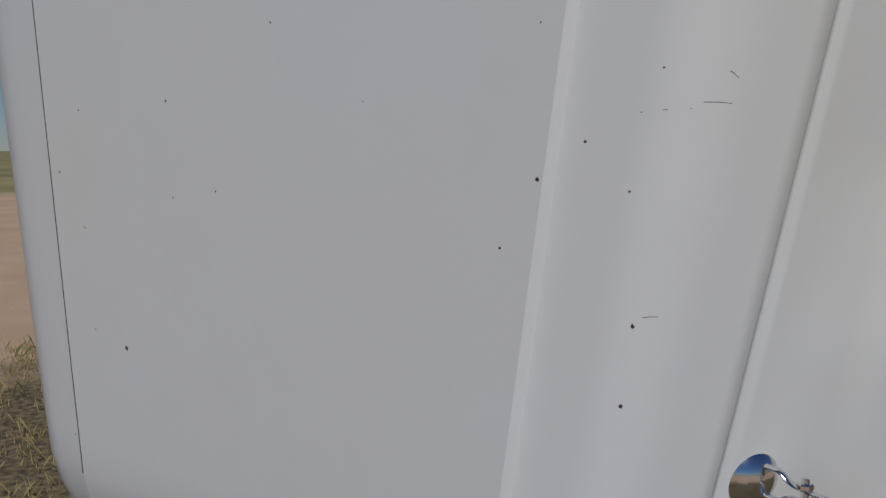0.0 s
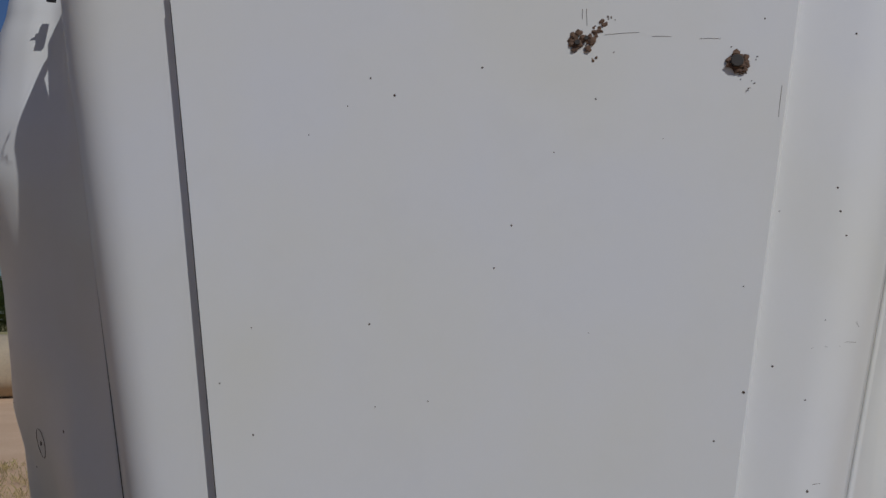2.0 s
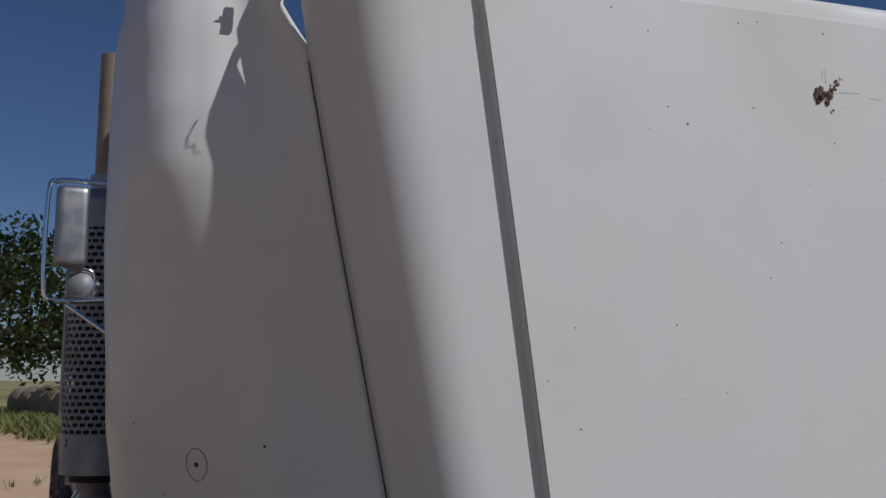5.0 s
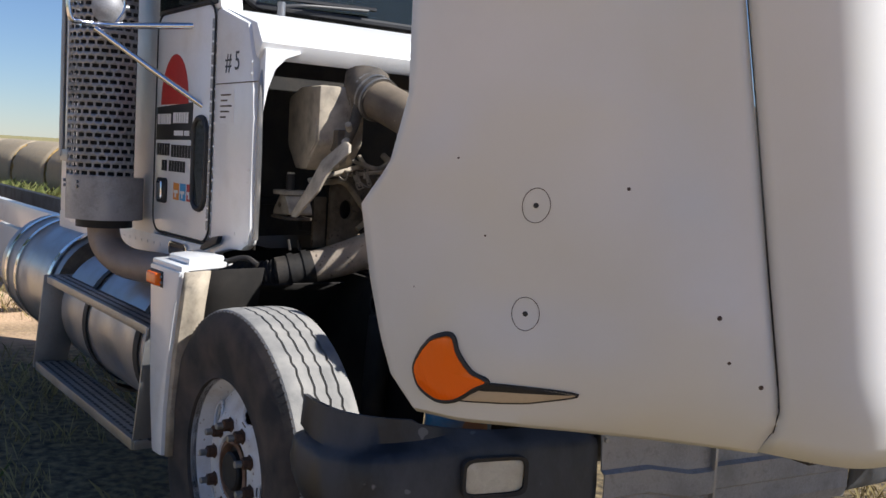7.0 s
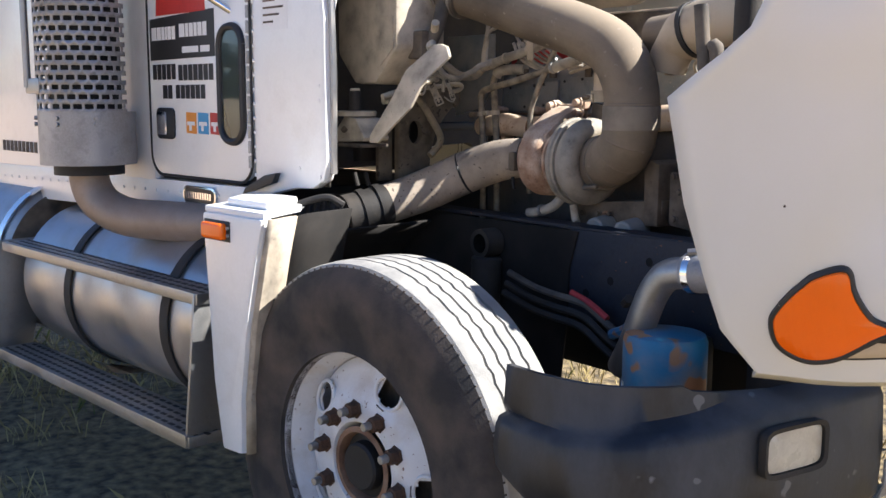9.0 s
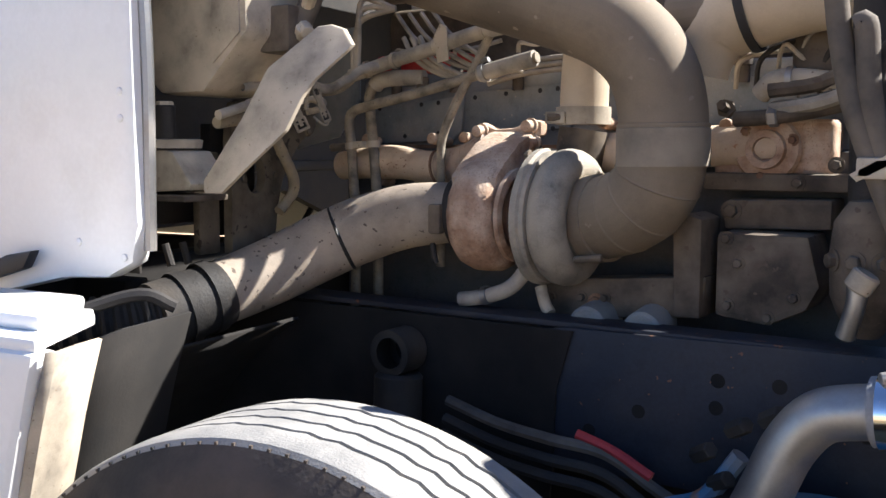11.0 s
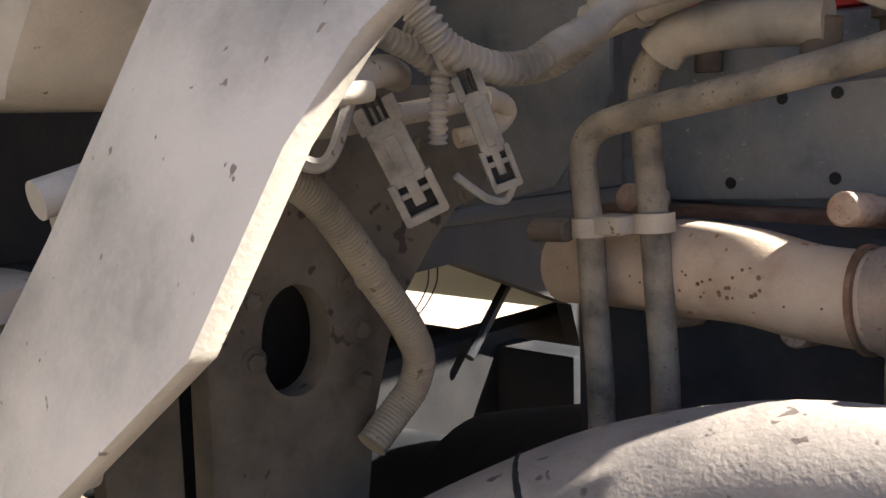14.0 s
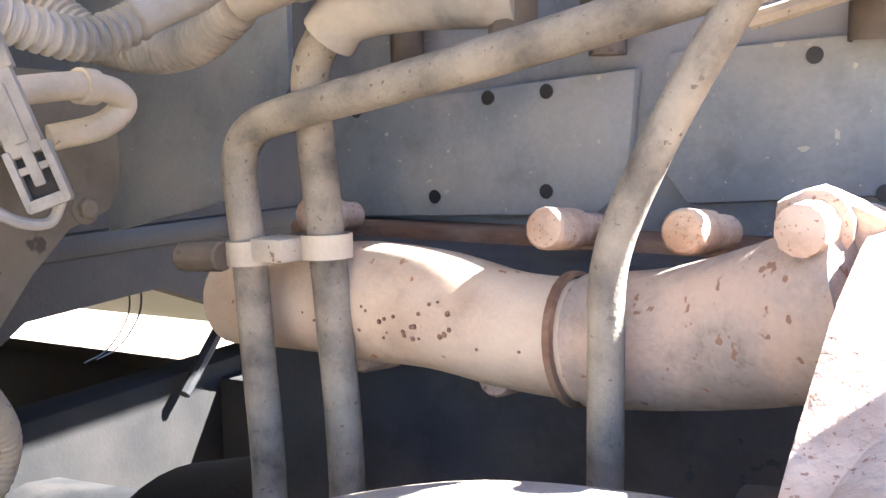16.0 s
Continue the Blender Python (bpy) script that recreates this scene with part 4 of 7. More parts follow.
    cab_part("windscreen_pillar", prism(pil, 0.09, "y", 0.86, 0.012), cab_paint, cab, "white windscreen pillar")
    cab_part("header", prism([(slant(2.82), 2.82), (slant(3.03), 3.05), (slant(3.03) - 0.1, 3.05), (slant(2.82) - 0.06, 2.82)], 1.8, "y", -0.9, 0.01), cab_paint, cab, "white band above the windscreen")
    def pane(lo, hi, name, mat, off, t, label, r=0.06, parent=None):
        pts = []
        for cy, cz, a0 in ((hi - r, 2.80 - r, 0), (lo + r, 2.80 - r, 90), (lo + r, 2.035 + r, 180), (hi - r, 2.035 + r, 270)):
            for k in range(7):
                a = radians(a0 + 15 * k)
                pts.append((cy + r * math.cos(a), cz + r * math.sin(a)))
        bm = bmesh.new()
        vs = [bm.verts.new((slant(z) + off, y, z)) for y, z in pts]
        if t:
            vs2 = [bm.verts.new((slant(z) + off + t, y, z)) for y, z in pts]
            for k in range(len(vs)):
                j = (k + 1) % len(vs)
                bm.faces.new((vs[k], vs[j], vs2[j], vs2[k]))
            bm.faces.new(vs2)
        bm.faces.new(vs[::-1])
        return cab_part(name, bm, mat, parent or cab, label), [Vector((slant(z) + off, y, z)) for y, z in pts]
    for lo, hi in ((-0.80, 0.0), (0.04, 0.84)):
        g, loop = pane(lo, hi, "windscreen", glass, -0.02, 0.005, "dark windscreen pane in a black seal")
        bm = sweep(loop + loop[:1], 0.016, 8, False)
        cab_part("windscreen_seal", bm, black_trim, g, "black rubber seal")
    cab_part("dash_cover", box((-1.2, -0.86, 1.95), (-0.78, 0.90, 2.06), 0.03), interior_dark, cab, "dark dashboard behind the windscreen")
    cab_part("dark_lining", box((-2.0, -0.86, 1.3), (-1.95, 0.9, 2.95), 0.0), interior_dark, cab, "dark cab interior")
    cab_part("door_lining", box((-1.9, -0.885, 1.1), (-0.9, -0.875, 1.95), 0.0), interior_dark, cab)
    for y0 in (-0.45, 0.3):
        cab_part("wiper_arm", tube([(-0.60, y0 - 0.25, 2.035), (-0.655, y0 - 0.1, 2.06), (-0.655, y0 + 0.16, 2.075)], 0.007, 8), black_trim, cab, "black wiper arm")
        cab_part("wiper_blade", tube([(-0.66, y0 - 0.3, 2.07), (-0.662, y0 + 0.2, 2.085)], 0.008, 6), black_trim, cab, "black wiper blade")
        cab_part("wiper_pivot", rod((-0.60, y0 - 0.25, 1.99), (-0.60, y0 - 0.25, 2.05), 0.016), dull_alu, cab)
    # rivets along the seams
    rv = mesh_of("rivet", lathe([(0, 0.0), (0, 0.0065), (0.002, 0.0055), (0.0035, 0)], (0, 0, 0), (0, -1, 0), 8), cab_paint)
    def rivet(x, z, y=Y - 0.0005):
        ob = new("rivet", rv)
        ob.parent = cab
        ob.matrix_local = TF @ Matrix.Translation((x, y, z))
    for k in range(26):
        rivet(-0.70 - 0.080 * k, 1.085 - 0.0015 * k)
    for k in range(20):
        rivet(-0.645, 1.16 + 0.042 * k)
    for z in (1.38, 1.42, 1.17, 1.75, 1.79):
        rivet(-0.33, z)
    rivet(-0.425, 1.19)
    for k in range(14):
        rivet(slant(2.05 + 0.06 * k) - 0.02, 2.05 + 0.06 * k)
    # door
    door = new("door")
    door.parent = cab
    tagged(door, "white closed cab door with decals and a lower window")
    def rr(x0, x1, z0, z1, r, per=6):
        pts = []
        for cx, cz, a0 in ((x1 - r, z1 - r, 0), (x0 + r, z1 - r, 90), (x0 + r, z0 + r, 180), (x1 - r, z0 + r, 270)):
            for k in range(per + 1):
                a = radians(a0 + 90 * k / per)
                pts.append((cx + r * math.cos(a), cz + r * math.sin(a)))
        return pts
    dp = rr(-1.265, -0.66, 1.135, 2.02, 0.07)
    cab_part("door_skin", prism(dp, 0.03, "y", Y - 0.006, 0.006), cab_paint, door, "white door skin")
    edge = [Vector((x, Y - 0.004, z)) for x, z in rr(-1.27, -0.655, 1.13, 2.03, 0.075)]
    cab_part("door_seal", sweep(edge + edge[:1], 0.0045, 6, False), black_trim, door, "dark door gap")
    # side window above the door: frame and pane
    wf = [(-0.70, 2.04), (-1.25, 2.04), (-1.25, 2.78), (-0.93, 2.78)]
    cab_part("door_upper", prism([(-0.655, 2.02), (-1.275, 2.02), (-1.275, 2.90), (-0.93, 2.90)], 0.022, "y", Y - 0.002, 0.006), black_trim, door, "black window surround")
    cab_part("side_window", prism(wf, 0.004, "y", Y - 0.007, 0.0), glass, door, "dark side window pane")
    # peep window low in the door
    pw = rr(-0.815, -0.69, 1.255, 1.60, 0.055, 8)
    cab_part("peep_pane", prism(pw, 0.006, "y", Y - 0.012, 0.0), glass, door, "small oval lower window pane")
    loop = [Vector((x, Y - 0.010, z)) for x, z in pw]
    cab_part("peep_seal", sweep(loop + loop[:1], 0.012, 8, False), black_trim, door, "thick black rubber window seal")
    # hinge strip
    for k in range(18):
        z = 1.18 + 0.044 * k
        cab_part("hinge_knuckle", rod((-0.662, Y - 0.008, z), (-0.662, Y - 0.008, z + 0.036), 0.006, 8), dull_alu, door)
    # latch
    latch = cab_part("door_latch", prism(rr(-1.215, -1.10, 1.252, 1.355, 0.02), 0.008, "y", Y - 0.014, 0.003), black_trim, door, "chrome paddle latch in a dark frame")
    cab_part("latch_paddle", box((-1.195, Y - 0.024, 1.265), (-1.14, Y - 0.012, 1.342), 0.006), chrome, latch, "chrome paddle")
    # decals: flat sheets
    def sheet(pts, mat, name, label, off=0.0075, t=0.0008):
        return cab_part(name, prism(pts, t, "y", Y - off, 0.0), mat, door, label, smooth=False)
    sheet([(-1.25, 1.51), (-0.845, 1.515), (-0.845, 1.66), (-1.25, 1.645)], decal_black, "decal", "black lettered decal panel")
    arc = [(-1.05 + 0.155 * math.cos(radians(a)), 1.655 + 0.20 * math.sin(radians(a))) for a in range(0, 181, 12)]
    sheet(arc, decal_red, "sun_decal", "red half-round decal")
    def bars(x0, z0, widths, h, gap, mat, off=0.0088, name="lettering"):
        x = x0
        for w in widths:
            sheet([(x, z0), (x + w, z0), (x + w, z0 + h), (x, z0 + h)], mat, name, "lettering shown as a plain bar", off, 0.0006)
            x += w + gap
    bars(-1.235, 1.575, (0.032, 0.026, 0.020, 0.012, 0.022, 0.022), 0.042, 0.004, decal_white)
    bars(-1.055, 1.58, (0.034, 0.018, 0.024, 0.018, 0.024, 0.024), 0.042, 0.005, decal_white)
    bars(-1.04, 1.53, (0.10, 0.055), 0.020, 0.012, decal_white)
    bars(-1.238, 1.447, (0.026,) * 5, 0.05, 0.005, decal_black, 0.0075)
    bars(-1.07, 1.443, (0.026,) * 7, 0.05, 0.005, decal_black, 0.0075)
    bars(-1.175, 1.385, (0.03, 0.026), 0.044, 0.005, decal_black, 0.0075)
    bars(-1.09, 1.385, (0.026,) * 6, 0.044, 0.005, decal_black, 0.0075)
    for k, mt in enumerate((decal_orange, decal_blue, decal_red)):
        x0 = -1.03 + 0.073 * k
        s = sheet([(x0, 1.275), (x0 + 0.062, 1.273), (x0 + 0.062, 1.340), (x0, 1.342)], mt, "sticker", "small coloured sticker with a pale mark")
        sheet([(x0 + 0.008, 1.30), (x0 + 0.054, 1.30), (x0 + 0.054, 1.312), (x0 + 0.008, 1.312)], decal_white, "sticker_mark", "pale mark", 0.0088)
        sheet([(x0 + 0.020, 1.283), (x0 + 0.034, 1.283), (x0 + 0.034, 1.30), (x0 + 0.020, 1.30)], decal_white, "sticker_mark", "pale mark", 0.0088)
    # badge on the sill
    badge = cab_part("badge", prism(rr(-1.065, -0.865, 1.045, 1.105, 0.026, 8), 0.006, "y", Y - 0.008, 0.002), chrome, cab, "oval chrome badge")
    cab_part("badge_face", prism(rr(-1.055, -0.875, 1.052, 1.098, 0.021, 8), 0.002, "y", Y - 0.0095, 0.0), decal_black, badge, "black badge field")
    for k in range(11):
        x = -1.044 + 0.0146 * k
        cab_part("badge_bar", box((x, Y - 0.0112, 1.064), (x + 0.010, Y - 0.0094, 1.086), 0), chrome, badge)
    # inspection sticker and faint number on the cowl
    cab_part("notice", box((-0.60, Y - 0.001, 1.58), (-0.47, Y + 0.004, 1.70), 0.0), decal_white, cab, "white notice with small grey print")
    for k, w in enumerate((0.09, 0.06, 0.10, 0.08, 0.05)):
        cab_part("print_bar", box((-0.59, Y - 0.0018, 1.68 - 0.02 * k), (-0.59 + w, Y + 0.0, 1.686 - 0.02 * k), 0.0), dusty_iron, cab)
    cu = bpy.data.curves.new("unit_mark", "FONT")
    cu.body = "# 5"
    cu.size, cu.extrude = 0.095, 0.0005
    tx = new("unit_mark", cu)
    bpy.context.view_layer.update()
    me = bpy.data.meshes.new_from_object(tx)
    bpy.data.objects.remove(tx)
    me.materials.append(decal_black)
    ob = new("unit_mark", me)
    ob.parent = cab
    tagged(ob, "dark hand-lettered number sign and five")
    ob.matrix_local = TF @ Matrix.Translation((-0.56, Y - 0.0015, 1.77)) @ Matrix.Rotation(radians(90), 4, "X")
    for k in range(9):
        cab_part("faint_lettering", box((-2.62 + 0.042 * k, Y - 0.0008, 1.16), (-2.592 + 0.042 * k, Y + 0.004, 1.205), 0.0), dusty_iron, cab, "faint lettering shown as a plain bar")
    # seam across the cowl
    cab_part("panel_seam", box((-0.64, Y - 0.001, 1.722), (-0.285, Y + 0.004, 1.726), 0.0), dusty_iron, cab, "thin horizontal panel seam")
    # wheel-house vent flap
    cab_part("rubber_flap", prism([(-0.68, 1.10), (-0.52, 1.145), (-0.50, 1.175), (-0.56, 1.165), (-0.66, 1.125)], 0.02, "y", Y - 0.03, 0.004), black_trim, cab, "torn black rubber flap")
    return cab


cab = build_cab()


# ---- fender extension behind the front wheel ----
def build_extension():
    ex = new("fender_extension")
    ex.parent = truck
    tagged(ex, "white plastic rear fender extension with a marker lamp")
    # outer face, tapering downwards
    f = [(-0.49, 1.085), (-0.205, 1.085), (-0.235, 0.98), (-0.285, 0.80), (-0.32, 0.60), (-0.325, 0.44), (-0.42, 0.435), (-0.455, 0.62), (-0.475, 0.90)]
    cab_part("outer_face", prism(f, 0.045, "y", -1.21, 0.012), cab_paint, ex, "white outer face, scraped at the lower end")
    t = [(-0.49, -1.20), (-0.21, -1.20), (-0.30, -1.02), (-0.38, -0.95), (-0.60, -0.94)]
    cab_part("top_plate", prism(t, 0.018, "z", 1.083, 0.006), cab_paint, ex, "white top of the extension")
    cab_part("raised_lip", prism([(-0.44, -1.16), (-0.25, -1.16), (-0.34, -1.0), (-0.56, -1.0)], 0.022, "z", 1.10, 0.008), cab_paint, ex)
    # inner splash sheet curving round the tyre
    rows = []
    for i in range(13):
        a = radians(100 + 62 * i / 12)
        r = 0.60
        x, z = r * math.cos(a) * 1.0 + 0.02, 0.508 + r * math.sin(a)
        rows.append([(x - 0.01, -1.13, z), (x, -1.10, z), (x, -0.85, z), (x, -0.55, z)])
    # wheel-house shade is painted into this sheet and the inner one
    sp = cab_part("splash_sheet", grid_skin(rows[4:]), sheet_dark, ex, "dusty splash sheet round the tyre, blackened to look shaded")
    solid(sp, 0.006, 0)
    side = [(-0.20, 1.085), (-0.235, 0.98), (-0.285, 0.80), (-0.32, 0.60), (-0.325, 0.44), (-0.36, 0.44)]
    rows = [[(x + 0.002, -1.195, z), (x + 0.010, -1.185, z), (x + 0.008, -1.15, z + 0.003), (x, -1.105, z + 0.003)] for x, z in side[:-1]]
    solid(cab_part("inner_face", grid_skin(rows), dusty_pale, ex, "dusty inner face of the extension"), 0.006, 0)
    rows = [[(x - 0.002, -1.104, z + 0.003), (x - 0.02, -1.04, z + 0.004), (x - 0.03, -0.90, z + 0.006)] for x, z in side[:-1]]
    solid(cab_part("inner_sheet", grid_skin(rows), sheet_dark, ex, "dusty inner sheet of the extension, blackened to look shaded"), 0.005, 0)
    mk = cab_part("marker_lamp", box((-0.465, -1.232, 1.018), (-0.365, -1.205, 1.062), 0.010, 3), amber, ex, "amber side marker lamp")
    cab_part("marker_base", box((-0.475, -1.213, 1.012), (-0.350, -1.203, 1.068), 0.004), black_trim, mk)
    for z in (1.03, 1.05):
        cab_part("marker_screw", rod((-0.356, -1.212, z), (-0.356, -1.218, z), 0.005, 8), dull_alu, mk)
    cab_part("bracket", tube([(-0.36, -1.0, 1.095), (-0.28, -0.95, 1.12), (-0.24, -0.92, 1.10)], 0.010, 8), dusty_dark, ex)


build_extension()


# ---- steps, tanks and muffler ----
def build_steps():
    st = new("step_frame")
    st.parent = truck
    tagged(st, "aluminium cab step frame with punched treads")
    for z, y0 in ((0.80, -1.17), (0.385, -1.21)):
        tread = cab_part("tread", box((-2.05, y0, z), (-0.60, y0 + 0.15, z + 0.035), 0.004), dull_alu, st, "punched aluminium tread")
        hm = mesh_of("slot", box((-0.013, -0.006, 0), (0.013, 0.006, 0.002), 0.0), black_trim, False)
        for i in range(34):
            for j in range(4):
                ob = new("slot", hm)
                ob.parent = tread
                ob.matrix_local = TF @ Matrix.Translation((-2.02 + 0.0425 * i + (0.02 if j % 2 else 0), y0 + 0.025 + 0.033 * j, z + 0.0345))
    for x in (-2.10, -0.62):
        cab_part("side_bracket", prism([(-1.215, 0.385), (-1.06, 0.385), (-0.98, 0.80), (-1.0, 0.835), (-1.172, 0.835)], 0.012, "x", x, 0.003), dull_alu, st, "folded aluminium step bracket")
    for x in (-0.85, -1.75):
        cab_part("stay", tube([(x, -1.12, 0.80), (x + 0.10, -1.02, 0.72), (x + 0.16, -1.0, 0.66)], 0.010, 8), dull_alu, st)
    cab_part("front_face", box((-2.04, -1.216, 0.385), (-0.61, -1.208, 0.425), 0.002), dull_alu, st)
    for k, (x0, x1, y, z, r, mt) in enumerate(((-2.06, -0.60, -0.82, 0.68, 0.29, tank_alu), (-3.35, -2.2, -0.80, 0.72, 0.32, tank_alu))):
        L = x1 - x0
        tank = new("fuel_tank")
        tank.parent = truck
        tagged(tank, "round dull aluminium fuel tank with straps")
        cab_part("tank_body", lathe([(0, 0), (0.012, r * 0.7), (0.03, r - 0.03), (0.05, r), (L - 0.05, r), (L - 0.03, r - 0.03), (L - 0.012, r * 0.7), (L, 0)], (x0, y, z), (x1, y, z), 56), mt, tank, "dull aluminium tank")
        for f in (0.3, 0.78) if k == 0 else (0.15, 0.35, 0.94):
            cab_part("tank_strap", lathe([(0, r + 0.002), (0, r + 0.010), (0.05, r + 0.010), (0.05, r + 0.002)], (x0 + f * L, y, z), (x1, y, z), 56), black_iron if k == 0 else chrome, tank, "tank strap")
            if k == 0:
                cab_part("tank_bracket", prism([(-0.5, 0.95), (-0.55, 0.60), (-0.75, 0.33), (-0.95, 0.36), (-1.02, 0.42), (-0.9, 0.36), (-0.8, 0.37), (-0.62, 0.62), (-0.56, 0.95)], 0.05, "x", x0 + f * L, 0.004), dull_alu, tank)
        if k == 0:
            cap = Vector((-0.78, -0.94, 0.945))
            out = Vector((0, -0.42, 0.9)).normalized()
            fc = cab_part("filler_cap", lathe([(0, 0.05), (0.03, 0.05), (0.032, 0.056), (0.062, 0.056), (0.068, 0.05), (0.068, 0)], cap - out * 0.02, cap + out, 24), dusty_dark, tank, "dark fuel filler cap")
            for q in range(12):
                a = 2 * math.pi * q / 12
                u = out.orthogonal().normalized()
                w = out.cross(u)
                c = cap + out * 0.028 + 0.055 * (u * math.cos(a) + w * math.sin(a))
                cab_part("cap_rib", rod(c - out * 0.014, c + out * 0.014, 0.005, 6), dusty_dark, fc)
        else:
            cab_part("tank_front", lathe([(0, 0), (0, r * 0.92), (0.006, r * 0.92), (0.006, 0)], (x1 + 0.004, y, z), (x1 + 1, y, z), 48), rubber, tank, "dark tank end")
    # muffler with punched guard, elbow and stack
    mf = new("exhaust_stack")
    mf.parent = truck
    tagged(mf, "vertical exhaust stack with a punched steel guard")
    c = Vector((-1.40, -1.10, 0))
    R = 0.155
    def cyl(z0, z1, r0, r1, mat, name, label="", seg=40):
        return cab_part(name, lathe([(0, r0 - 0.006), (0, r0), (z1 - z0, r1), (z1 - z0, r1 - 0.006)], c + Vector((0, 0, z0)), c + Vector((0, 0, z1)), seg), mat, mf, label)
    guard = new("guard")
    guard.parent = mf
    tagged(guard, "steel heat guard punched with rows of slots")
    cols, z0, z1 = 72, 1.335, 2.30
    rows_n = 62
    bm = bmesh.new()
    dz = (z1 - z0) / rows_n
    arc0, arc1 = radians(150), radians(390)
    ring = []
    for i in range(rows_n + 1):
        ring.append([bm.verts.new((c.x + R * math.cos(arc0 + (arc1 - arc0) * k / cols), c.y + R * math.sin(arc0 + (arc1 - arc0) * k / cols), z0 + dz * i)) for k in range(cols + 1)])
    for i in range(rows_n):
        for k in range(cols):
            shift = 0 if (i // 2) % 2 else 2
            if i % 2 == 1 and (k + shift) % 4 != 0:
                continue
            bm.faces.new((ring[i][k], ring[i][k + 1], ring[i + 1][k + 1], ring[i + 1][k]))
    g = part("guard_sheet", bm, guard_steel, guard, "punched steel sheet", TF)
    solid(g, 0.003, 0)
    cyl(1.165, 1.34, R + 0.002, R + 0.002, guard_steel, "guard_lower", "plain lower end of the guard")
    cyl(2.295, 2.43, R + 0.002, R, guard_steel, "guard_upper", "plain upper end of the guard")
    cyl(1.13, 2.44, 0.115, 0.115, black_iron, "muffler_body", "dark muffler inside the guard")
    cyl(2.43, 2.50, 0.15, 0.075, guard_steel, "guard_cone")
    cyl(2.44, 2.56, 0.085, 0.085, dull_alu, "stack_clamp", "bright stack clamp")
    cyl(2.50, 3.16, 0.066, 0.066, stack_metal, "stack_pipe", "heat-browned stack pipe")
    for z in (1.32, 1.30):
        for a in (200, 250, 300, 345):
            p = c + Vector((R * math.cos(radians(a)), R * math.sin(radians(a)), z))
            part("guard_bolt", rod(p, p + (p - c - Vector((0, 0, z))).normalized() * 0.012, 0.007, 8), dull_alu, guard, m=TF)
    cab_part("elbow", tube([(-1.40, -1.10, 1.20), (-1.40, -1.10, 1.10), (-1.36, -1.08, 1.03), (-1.26, -1.04, 0.99), (-1.1, -0.98, 0.985), (-0.9, -0.90, 0.985)], 0.066, 24), stack_metal, mf, "browned exhaust elbow")
    cab_part("guard_strip", rod((-1.50, -1.255, 1.42), (-1.50, -1.255, 2.3), 0.012, 10), dull_alu, mf, "bright grab rail")
    cab_part("strip_foot", box((-1.51, -1.26, 1.40), (-1.40, -1.235, 1.45), 0.006), dull_alu, mf)


build_steps()


def build_mirror():
    mr = new("door_mirror")
    mr.parent = truck
    tagged(mr, "tall metal door mirror on chrome tube arms")
    x = -0.98
    cab_part("mirror_case", box((x - 0.05, -1.345, 2.07), (x + 0.04, -1.205, 2.425), 0.035, 4), dull_alu, mr, "tall dull metal mirror case")
    cab_part("mirror_face", box((x - 0.056, -1.335, 2.085), (x - 0.046, -1.215, 2.41), 0.0), mirror_glass, mr, "mirror glass")
    cab_part("spot_mirror", lathe([(0, 0.0), (0, 0.062), (0.006, 0.066), (0.03, 0.05), (0.045, 0.02), (0.047, 0)], (x - 0.03, -1.22, 1.995), (x + 1, -1.22, 1.995), 28), steel_grey, mr, "round convex spot mirror")
    cab_part("upper_arm", tube([(x, -1.35, 2.44), (x, -1.28, 2.45), (x, -0.92, 2.44)], 0.011, 10), chrome, mr, "chrome upper arm")
    cab_part("outer_bow", tube([(x, -1.33, 2.445), (x, -1.375, 2.40), (x, -1.375, 1.98), (x, -1.33, 1.93), (x, -1.27, 1.925)], 0.010, 10), chrome, mr, "chrome outer bow")
    cab_part("lower_arm", tube([(x, -1.33, 1.925), (x, -1.2, 1.93), (x + 0.1, -0.92, 1.955)], 0.013, 10), chrome, mr, "chrome lower arm")
    cab_part("brace", tube([(x + 0.01, -1.28, 1.91), (x + 0.12, -1.08, 1.76), (x + 0.22, -0.93, 1.645)], 0.011, 10), chrome, mr, "chrome diagonal brace")
    cab_part("clamp", box((x - 0.03, -1.10, 2.42), (x + 0.03, -1.02, 2.47), 0.008), dull_alu, mr, "clamp of the aerial")
    cab_part("aerial", tube([(x + 0.01, -1.06, 2.46), (x + 0.01, -1.06, 2.62), (x + 0.01, -1.055, 3.6)], 0.006, 6), black_trim, mr, "thin black aerial")
    cab_part("aerial_lead", tube([(x + 0.01, -1.06, 2.43), (x + 0.02, -1.08, 2.3), (x - 0.02, -1.05, 2.2), (x - 0.05, -0.93, 2.3)], 0.004, 6), black_trim, mr)
    cab_part("knob", rod((x - 0.01, -1.185, 2.0), (x - 0.01, -1.15, 2.0), 0.014), dull_alu, mr)
    cab_part("knob_stay", tube([(x, -1.3, 2.07), (x, -1.19, 2.06), (x, -1.17, 2.0), (x, -1.2, 1.94)], 0.006, 8), chrome, mr)


build_mirror()


